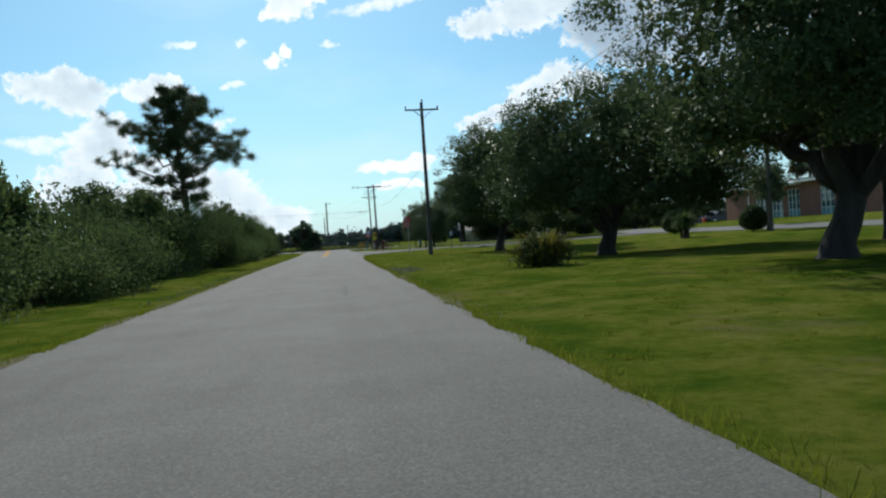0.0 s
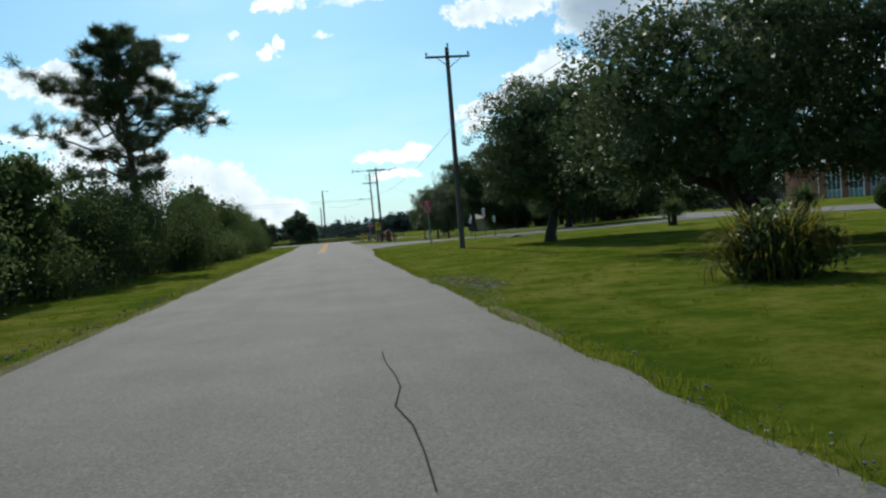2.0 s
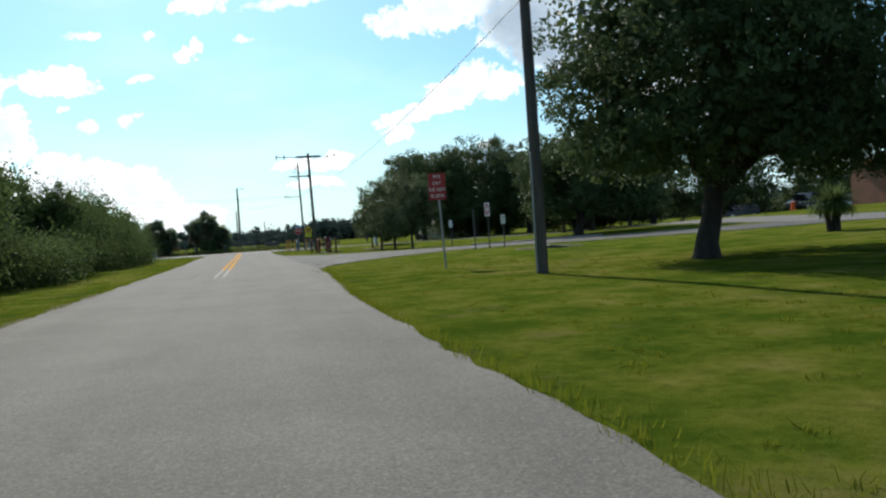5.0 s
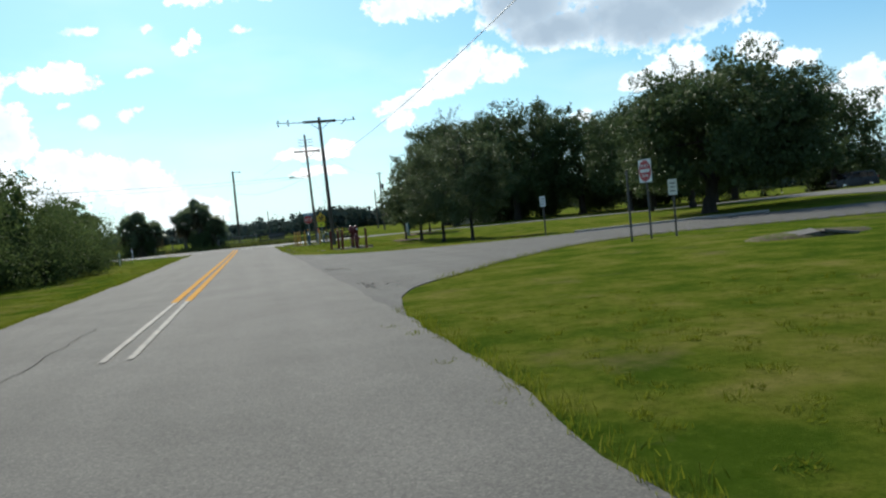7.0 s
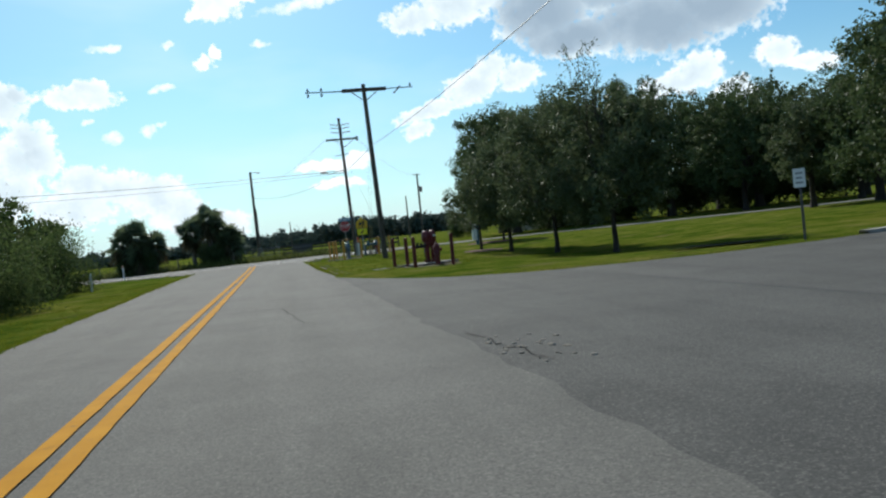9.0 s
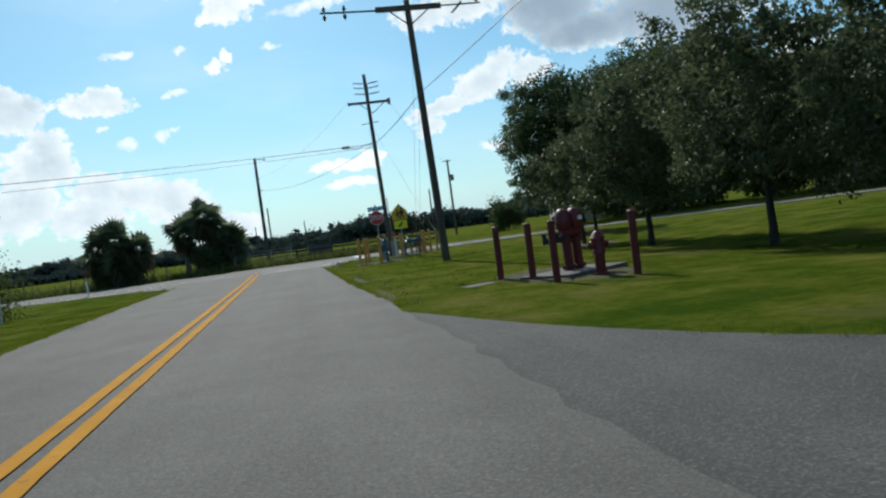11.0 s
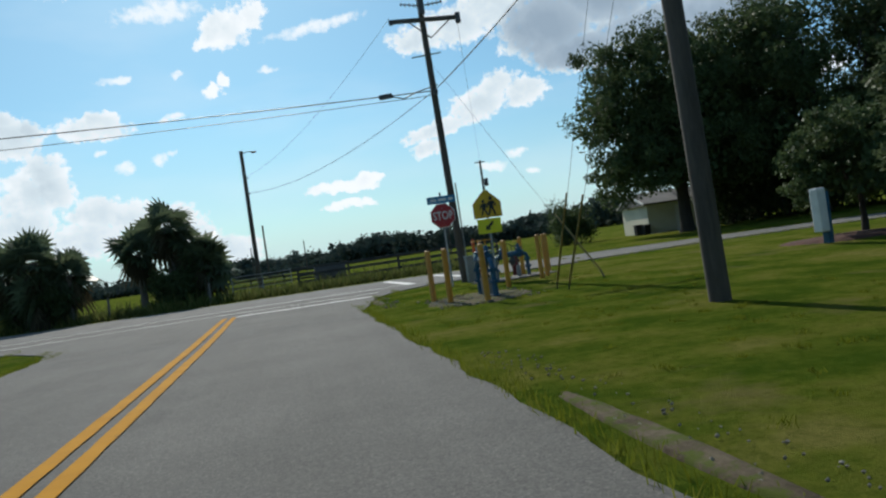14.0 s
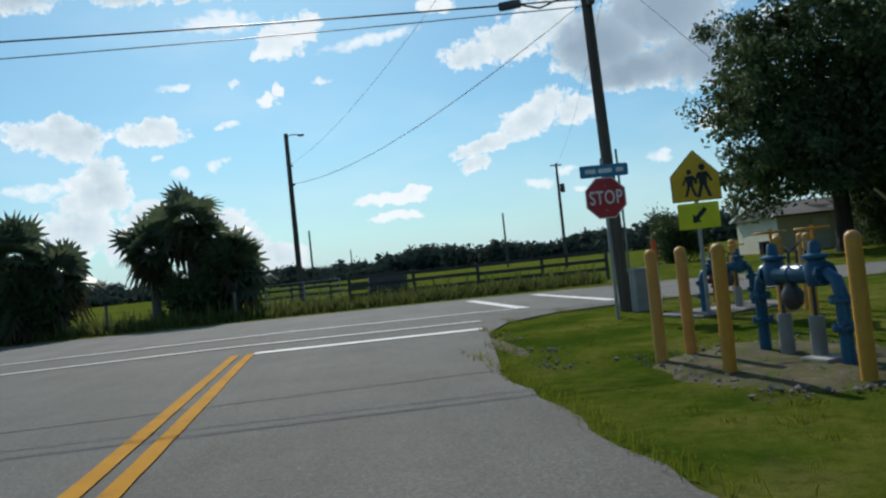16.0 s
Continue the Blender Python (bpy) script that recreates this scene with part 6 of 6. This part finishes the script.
def red_post(x, y, h=1.13):
    t = thing("red_post", (x, y, -0.05), "dark red painted round guard post", "post", "red guard posts")
    part("shaft", tube_bm([(0, 0, -0.1), (0.012, 0, h)], 0.07, 16), "red_wood", t, smooth=True)
    part("top", lathe_bm([(0.07, 0), (0.072, 0.012), (0.05, 0.03), (0.01, 0.036)], 16, pose(0.012, 0, h)), "red_wood", t, smooth=True)


for x, y in ((4.93, 105.3), (5.25, 104.1), (5.35, 103.0), (6.67, 102.42)):
    red_post(x, y)


def fire_riser(x, y):
    """The red fire-main assembly on its slab, with a dark valve gear and a hose-like cable."""
    t = thing("fire_main_assembly", (x, y, 0.03), "dark red fire-main valve assembly on a concrete slab", "pipework", rz=20)
    for s in (-1, 1):
        part("riser", tube_bm([(s * 0.13, 0, -0.1), (s * 0.13, 0, 0.72), (s * 0.12, 0, 0.86)], 0.095, 16), "red_paint", t, smooth=True)
        for z in (0.08, 0.62):
            flange(t, "red_paint", (s * 0.13, 0, z), (0, 0, 1), 0.15)
        part("dome", lathe_bm([(0.14, 0), (0.16, 0.05), (0.16, 0.28), (0.12, 0.38), (0.05, 0.43)], 16, pose(s * 0.15, 0, 0.84)), "red_paint", t, smooth=True)
    part("bridge_pipe", tube_bm([(-0.2, 0.0, 0.78), (0.25, 0.0, 0.78)], 0.12, 14), "red_paint", t, smooth=True)
    part("side_pipe", tube_bm([(-0.2, -0.04, 0.68), (-0.75, -0.12, 0.66)], 0.06, 10), "rubber", t, smooth=True)
    for k in (-0.45, -0.62, -0.78):
        bm = tube_bm([(k, -0.12, 0.6), (k, -0.12, 0.8)], 0.045, 8)
        tube_bm([(k - 0.06, -0.12, 0.8), (k + 0.06, -0.12, 0.8)], 0.016, 6, bm)
        part("small_valve", bm, "rubber", t)
    part("cable", tube_bm([(-0.32, -0.12, 0.62), (-0.4, -0.2, 0.35), (-0.3, -0.22, 0.1), (-0.15, -0.15, 0.0)], 0.014, 6), "cable", t)
    part("name_plate", plate_bm(round_rect(0.12, 0.08, 0.01), 0.004, pose(0.16, -0.17, 1.05)), "sign_white", t)


tagged(part("concrete_slab", box_bm(1.9, 1.3, 0.12, pose(6.2, 104.3, -0.075, 0, 0, 32), 0.02), "old_concrete"), "flat concrete slab under red pipework", "pad", kind="structure")
fire_riser(6.25, 104.4)
slab = tagged(part("concrete_cover", box_bm(0.7, 0.4, 0.08, pose(4.35, 104.9, -0.1, 0, 0, 20), 0.015), "old_concrete"), "small flat concrete cover in the grass", "cover", kind="structure")

wp = thing("marker_post", (6.42, 131.75, -0.03), "white utility marker post with a red top", "marker post")
part("shaft", tube_bm([(0, 0, -0.1), (0, 0, 0.98)], 0.045, 12), "sign_white", wp, smooth=True)
part("red_top", lathe_bm([(0.05, 0), (0.05, 0.36), (0.035, 0.42), (0.01, 0.43)], 12, pose(0, 0, 0.98)), "orange", wp, "orange-red dome", smooth=True)
ub = thing("utility_box", (6.5, 132.75, -0.03), "grey-green plastic utility pedestal box beside a pole", "utility box")
part("body", box_bm(0.34, 0.34, 0.82, None, 0.03), "grey_plastic", ub)
part("lid", box_bm(0.38, 0.38, 0.08, pose(0, 0, 0.80), 0.025), "grey_plastic", ub)
ped = thing("pedestal", (13.72, 124.9, -0.03), "white-fronted green utility pedestal in a mulch bed", "utility box", rz=10)
part("body", box_bm(0.16, 0.2, 1.3, pose(0.08, 0, 0), 0.02), "blue_paint", ped)
part("front", box_bm(0.28, 0.26, 1.1, pose(-0.1, 0, 0.3), 0.04), "sign_white", ped, "white front panel")


def delineator(x, y, z, top="sign_white"):
    t = thing("delineator", (x, y, -0.03), "thin white roadside delineator post in grass", "marker post", "delineators")
    part("strip", box_bm(0.09, 0.03, z, pose(0, 0, -0.02), 0.008), "sign_white", t)
    part("reflector", box_bm(0.08, 0.035, 0.16, pose(0, 0, z - 0.2), 0.006), top, t)


delineator(-11.2, 137.2, 1.15, "tail_red")
delineator(-9.3, 118.2, 1.0)

t = thing("sign_post", (12.0, 80.6, -0.05), "bare brown steel sign post beside a driveway", "post")
part("channel", box_bm(0.06, 0.04, 2.3, None, 0.006), "dark_metal", t)
part("cap_plate", box_bm(0.07, 0.05, 0.02, pose(0, 0, 2.3), 0.004), "dark_metal", t)
cul = thing("culvert_headwall", (14.1, 74.9, -0.06), "broken grey concrete culvert end in a dirt hollow", "culvert", rz=-25)
part("slab", box_bm(0.95, 0.62, 0.09, pose(-0.5, 0, 0.06, 6, -7, 4), 0.02), "old_concrete", cul)
part("slab", box_bm(0.8, 0.55, 0.08, pose(0.52, 0.06, 0.05, -5, 9, -7), 0.02), "old_concrete", cul)
# capped tube: the near-black crack colour paints the shade inside the pipe
part("pipe_mouth", tube_bm([(0.05, -0.2, 0.0), (0.05, 0.9, -0.03)], [0.17, 0.17], 14), "crack", cul, "closed pipe end, coloured dark for its shaded hollow", smooth=True)
patch("dirt_bed", 14.3, 75.5, 1.9, 1.0, "dirt", "brown dirt round a broken culvert end", 64, 0.10)
tagged(part("puddle", plate_bm([(1.5 * math.cos(a) * (1 + 0.2 * math.sin(3 * a)), 0.5 * math.sin(a)) for a in np.linspace(0, 6.283, 25)[:-1]], 0.004, pose(12.8, 94.4, 0.02, 90, 0, -20)), "water"), "shallow puddle lying in the grass", "puddle", kind="structure")

# ---- fence ----


def fence_post(x, y, h=1.36):
    t = thing("fence_post", (x, y, -0.08), "square black wooden fence post", "fence post", "board fence posts")
    part("post", box_bm(0.13, 0.13, h, None, 0.012), "fence_wood", t)


def board_fence(x0, y0, n, step, slope, ends):
    t = thing("board_fence", (x0, y0, 0.0), "black three-board wooden pasture fence along the road", "fence", "board fences")
    for i in range(n + 1):
        part("post", box_bm(0.13, 0.13, 1.38, pose(i * step, i * step * slope, -0.08), 0.012), "fence_wood", t)
        if i < n:
            for z in (0.38, 0.76, 1.12):
                L = step * math.sqrt(1 + slope * slope)
                m = pose((i + 0.5) * step, (i + 0.5) * step * slope - 0.09, z + 0.02 * ((i * 7 + int(z * 10)) % 3 - 1), 0, 0, math.degrees(math.atan(slope)))
                part("board", box_bm(L * 0.995, 0.03, 0.15, m, 0.006), "fence_wood", t)
    return t


board_fence(1.1, 152.2, 4, 2.85, -0.15, 0)
board_fence(-4.6, 166.0, 3, 2.4, -0.1, 0)
gate = thing("field_gate", (-1.2, 152.6, 0.0), "grey metal field gate beside the fence end", "gate")
for z in (0.3, 0.55, 0.8, 1.05, 1.25):
    part("bar", tube_bm([(-1.4, 0, z), (1.9, -0.3, z)], 0.02, 6), "galv", gate)
for x in (-1.4, 0.3, 1.9):
    part("upright", tube_bm([(x, -0.09 * (x + 1.4), -0.05), (x, -0.09 * (x + 1.4), 1.28)], 0.03, 6), "galv", gate)
trough = thing("feed_trough", (3.2, 157.5, 0.0), "dark low stock trough behind the fence", "trough")
part("tub", box_bm(2.0, 1.0, 0.75, pose(0, 0, 0.4), 0.08), "dark_metal", trough)
for s in (-0.8, 0.8):
    part("leg", box_bm(0.1, 0.8, 0.45, pose(s, 0, -0.05), 0.01), "dark_metal", trough)
for i, x in enumerate((-16, -19.5, -23, -8.8, -3.6)):
    t = thing("wire_fence_post", (x, 150.6 - 0.17 * (x + 9), -0.1), "grey weathered wooden fence post in tall grass", "fence post", "wire fence posts", 5 * i)
    part("post", tube_bm([(0, 0, -0.1), (0.03, 0, 1.25)], 0.06, 8), "grey_wood", t)

# ---- buildings ----


def shed():
    t = thing("shed", (31.8, 162.8, -0.05), "small pale gabled shed with a low roof under trees", "shed", rz=-99)
    part("wall", box_bm(6.4, 8.4, 2.35, None, 0.02), "tan_paint", t)
    bm = bmesh.new()
    a = [(-3.5, 2.2), (3.5, 2.2), (3.5, 2.32), (0, 3.25), (-3.5, 2.32)]
    v0 = [bm.verts.new((x, -4.5, z)) for x, z in a]
    v1 = [bm.verts.new((x, 4.5, z)) for x, z in a]
    bm.faces.new(v0)
    bm.faces.new(v1[::-1])
    for k in range(5):
        bm.faces.new((v0[k], v0[(k + 1) % 5], v1[(k + 1) % 5], v1[k]))
    bmesh.ops.recalc_face_normals(bm, faces=bm.faces)
    part("roof", bm, "roof", t, "grey low pitched roof")
    for side in (-1, 1):
        part("barge_board", box_bm(3.62, 0.05, 0.16, pose(side * 1.75, -4.52, 2.66, 0, side * 14.9, 0)), "white_paint", t)
    part("door", box_bm(0.05, 0.95, 1.95, pose(3.2, -1.6, 0.02), 0.01), "white_paint", t, "pale plank door")
    for x, h in ((-0.4, 0.75), (0.25, 0.7)):
        b = thing("bin", (26.7 + x * 0.5, 160.4 - x, -0.03), "dark wheeled bin against a shed wall", "bin", "bins")
        part("tub", box_bm(0.48, 0.5, h, None, 0.04), "rubber", b)
        part("lid", box_bm(0.52, 0.56, 0.07, pose(0, 0, h), 0.02), "rubber", b)


shed()


def school_block():
    """The low brick school: walls, window bays with mullions, flat roof with pale fascia."""
    X0, Y0, Y1, Z0, H = 52.0, 18.0, 96.2, 0.95, 3.95
    t = thing("school_building", (X0, 0, Z0), "long low brick school with teal window bays and flat roof", "building")
    bays = [(80.2, 82.4), (83.4, 85.6), (86.7, 89.0)] + [(Y - 2.3, Y) for Y in (76.5, 72.0, 66.0, 60.0, 54.0, 48.0, 42.0, 36.0, 30.0, 24.5)]
    bays.sort()
    edges = [Y0] + [v for b in bays for v in b] + [Y1]
    bm = bmesh.new()
    for a, b in zip(edges[0::2], edges[1::2]):
        box_bm(0.3, b - a, H, pose(0.15, (a + b) / 2, 0), 0, bm)
    for a, b in bays:
        box_bm(0.3, b - a, H - 3.35, pose(0.15, (a + b) / 2, 3.35), 0, bm)
    box_bm(14, 0.3, H, pose(7.3, Y1 - 0.15, 0), 0, bm)
    box_bm(14, 0.3, H, pose(7.3, Y0 + 0.15, 0), 0, bm)
    box_bm(0.3, Y1 - Y0, H, pose(14.3, (Y0 + Y1) / 2, 0), 0, bm)
    part("wall", bm, "brick", t, "red-brown brick wall")
    part("roof", box_bm(16.2, Y1 - Y0 + 0.3, 0.12, pose(7.2, (Y0 + Y1) / 2, H + 0.28)), "roof", t, "flat grey roof")
    part("fascia", box_bm(0.1, Y1 - Y0 + 0.3, 0.42, pose(-0.85, (Y0 + Y1) / 2, H), 0.01), "white_paint", t, "pale roof fascia")
    part("end_fascia", box_bm(16.2, 0.1, 0.42, pose(7.2, Y1 + 0.19, H), 0.01), "white_paint", t, "pale roof fascia")
    part("soffit", box_bm(0.9, Y1 - Y0 + 0.2, 0.06, pose(-0.4, (Y0 + Y1) / 2, H)), "white_paint", t)
    part("plinth", box_bm(0.1, Y1 - Y0, 0.3, pose(-0.05, (Y0 + Y1) / 2, -0.15)), "concrete", t)
    for a, b in bays:
        w = b - a
        win = part("window", box_bm(0.04, w - 0.02, 3.3, pose(0.14, (a + b) / 2, 0.02)), "window_glass", t, "tall teal-tinted window bay")
        for k in range(4):
            part("mullion", box_bm(0.09, 0.07, 3.3, pose(0.08, a + 0.04 + (w - 0.08) * k / 3, 0.03)), "white_paint", win)
        for z in (0.02, 0.95, 1.75, 2.55, 3.26):
            part("transom", box_bm(0.07, w - 0.02, 0.07, pose(0.08, (a + b) / 2, z)), "white_paint", win)
        part("panel", box_bm(0.03, w - 0.12, 0.85, pose(0.105, (a + b) / 2, 0.1)), "teal_panel", win, "teal lower panel")
    for y in (88.0, 84.5, 81.2):
        part("canopy_post", tube_bm([(-1.6, y, -0.2), (-1.6, y, 3.9)], 0.06, 10), "white_paint", t, smooth=True)
    part("canopy", box_bm(1.9, 9.5, 0.22, pose(-0.9, 84.6, 3.75), 0.02), "white_paint", t, "pale entrance canopy")
    part("walkway", box_bm(2.4, Y1 - Y0, 0.12, pose(-1.25, (Y0 + Y1) / 2, -0.06), 0.01), "concrete", t, "concrete walk along the wall")


school_block()

# ---- parked cars ----


def suv(x, y, rz, paint, label):
    t = thing("parked_car", (x, y, rise(x, y) - 0.02), label, "car", "parked cars", rz)
    L, W = 4.7, 1.86
    prof = [(-2.35, 0.42), (-2.33, 0.95), (-2.22, 1.08), (-2.0, 1.66), (-1.8, 1.76), (0.1, 1.78), (0.35, 1.72), (0.95, 1.12), (1.9, 1.0), (2.28, 0.86), (2.35, 0.5), (2.2, 0.32), (-2.2, 0.32)]
    bm = bmesh.new()
    rows = []
    for yy, k in ((-0.93, 0.0), (-0.9, 0.04), (0.9, 0.04), (0.93, 0.0)):
        rows.append([bm.verts.new((px * (0.985 if k == 0 else 1.0), yy * (0.86 if pz > 1.3 else 1.0), pz)) for px, pz in prof])
    n = len(prof)
    for a, b in zip(rows, rows[1:]):
        for i in range(n):
            bm.faces.new((a[i], a[(i + 1) % n], b[(i + 1) % n], b[i]))
    bm.faces.new(rows[0])
    bm.faces.new(rows[-1][::-1])
    bmesh.ops.recalc_face_normals(bm, faces=bm.faces)
    body = part("body", bm, paint, t, smooth=True)
    for s in (-1, 1):
        for o in ([(-1.9, 1.14), (-1.1, 1.14), (-1.1, 1.62), (-1.72, 1.62)], [(-1.0, 1.14), (-0.15, 1.14), (-0.15, 1.66), (-1.0, 1.66)], [(-0.05, 1.14), (0.78, 1.14), (0.32, 1.64), (-0.05, 1.66)]):
            m = pose(0, s * 0.90, 0) @ Matrix.Shear("XZ", 4, (0, 0))
            part("side_window", plate_bm(o, 0.02 * s, pose(0, s * 0.905, 0)), "car_glass", t)
        part("mirror", box_bm(0.18, 0.14, 0.14, pose(0.62, s * 1.0, 1.1), 0.03), paint, t)
        part("headlight", box_bm(0.12, 0.36, 0.16, pose(2.26, s * 0.66, 0.72), 0.03), "chrome", t)
        part("tail_light", box_bm(0.1, 0.22, 0.36, pose(-2.3, s * 0.78, 0.86), 0.03), "tail_red", t)
    part("windscreen", plate_bm([(-0.78, 0), (0.78, 0), (0.68, 0.78), (-0.68, 0.78)], 0.02, pose(0.98, 0, 1.1, 0, 0, 90) @ pose(0, 0, 0, 45, 0, 0)), "car_glass", t)
    part("rear_window", plate_bm([(-0.72, 0), (0.72, 0), (0.64, 0.5), (-0.64, 0.5)], 0.02, pose(-2.2, 0, 1.14, 0, 0, -90) @ pose(0, 0, 0, -22, 0, 0)), "car_glass", t)
    part("bumper", box_bm(0.2, 1.8, 0.22, pose(-2.33, 0, 0.4), 0.05), "rubber", t)
    part("bumper", box_bm(0.2, 1.8, 0.22, pose(2.3, 0, 0.36), 0.05), "rubber", t)
    for px in (-1.42, 1.45):
        for s in (-1, 1):
            w = part("wheel", lathe_bm([(0.2, -0.11), (0.33, -0.11), (0.35, -0.08), (0.35, 0.08), (0.33, 0.11), (0.2, 0.11)], 20, pose(px, s * 0.84, 0.35, 90)), "rubber", t, smooth=True)
            part("rim", lathe_bm([(0.05, -0.115), (0.22, -0.10), (0.22, 0.10), (0.05, 0.115)], 14, pose(px, s * 0.86, 0.35, 90)), "chrome", w, smooth=True)


suv(60.5, 123.8, 172, "car_dark", "dark sport utility car parked beyond the drive")
suv(66.0, 113.5, 170, "car_silver", "silver car parked beyond the drive")
suv(56.0, 106.5, 200, "car_dark", "dark pickup-like car parked beside the school")
suv(45.5, 44.0, 86, "car_white", "white car parked by the school drive")
suv(45.5, 36.5, 88, "car_silver", "silver car parked by the school drive")
drum = thing("traffic_drum", (53.5, 105.5, rise(53.5, 105.5) - 0.02), "orange plastic traffic drum near a parked car", "traffic drum")
part("drum", lathe_bm([(0.28, 0), (0.24, 0.05), (0.23, 0.3), (0.21, 0.32), (0.2, 0.6), (0.18, 0.62), (0.16, 0.92), (0.05, 0.95)], 16), "orange", drum, smooth=True)
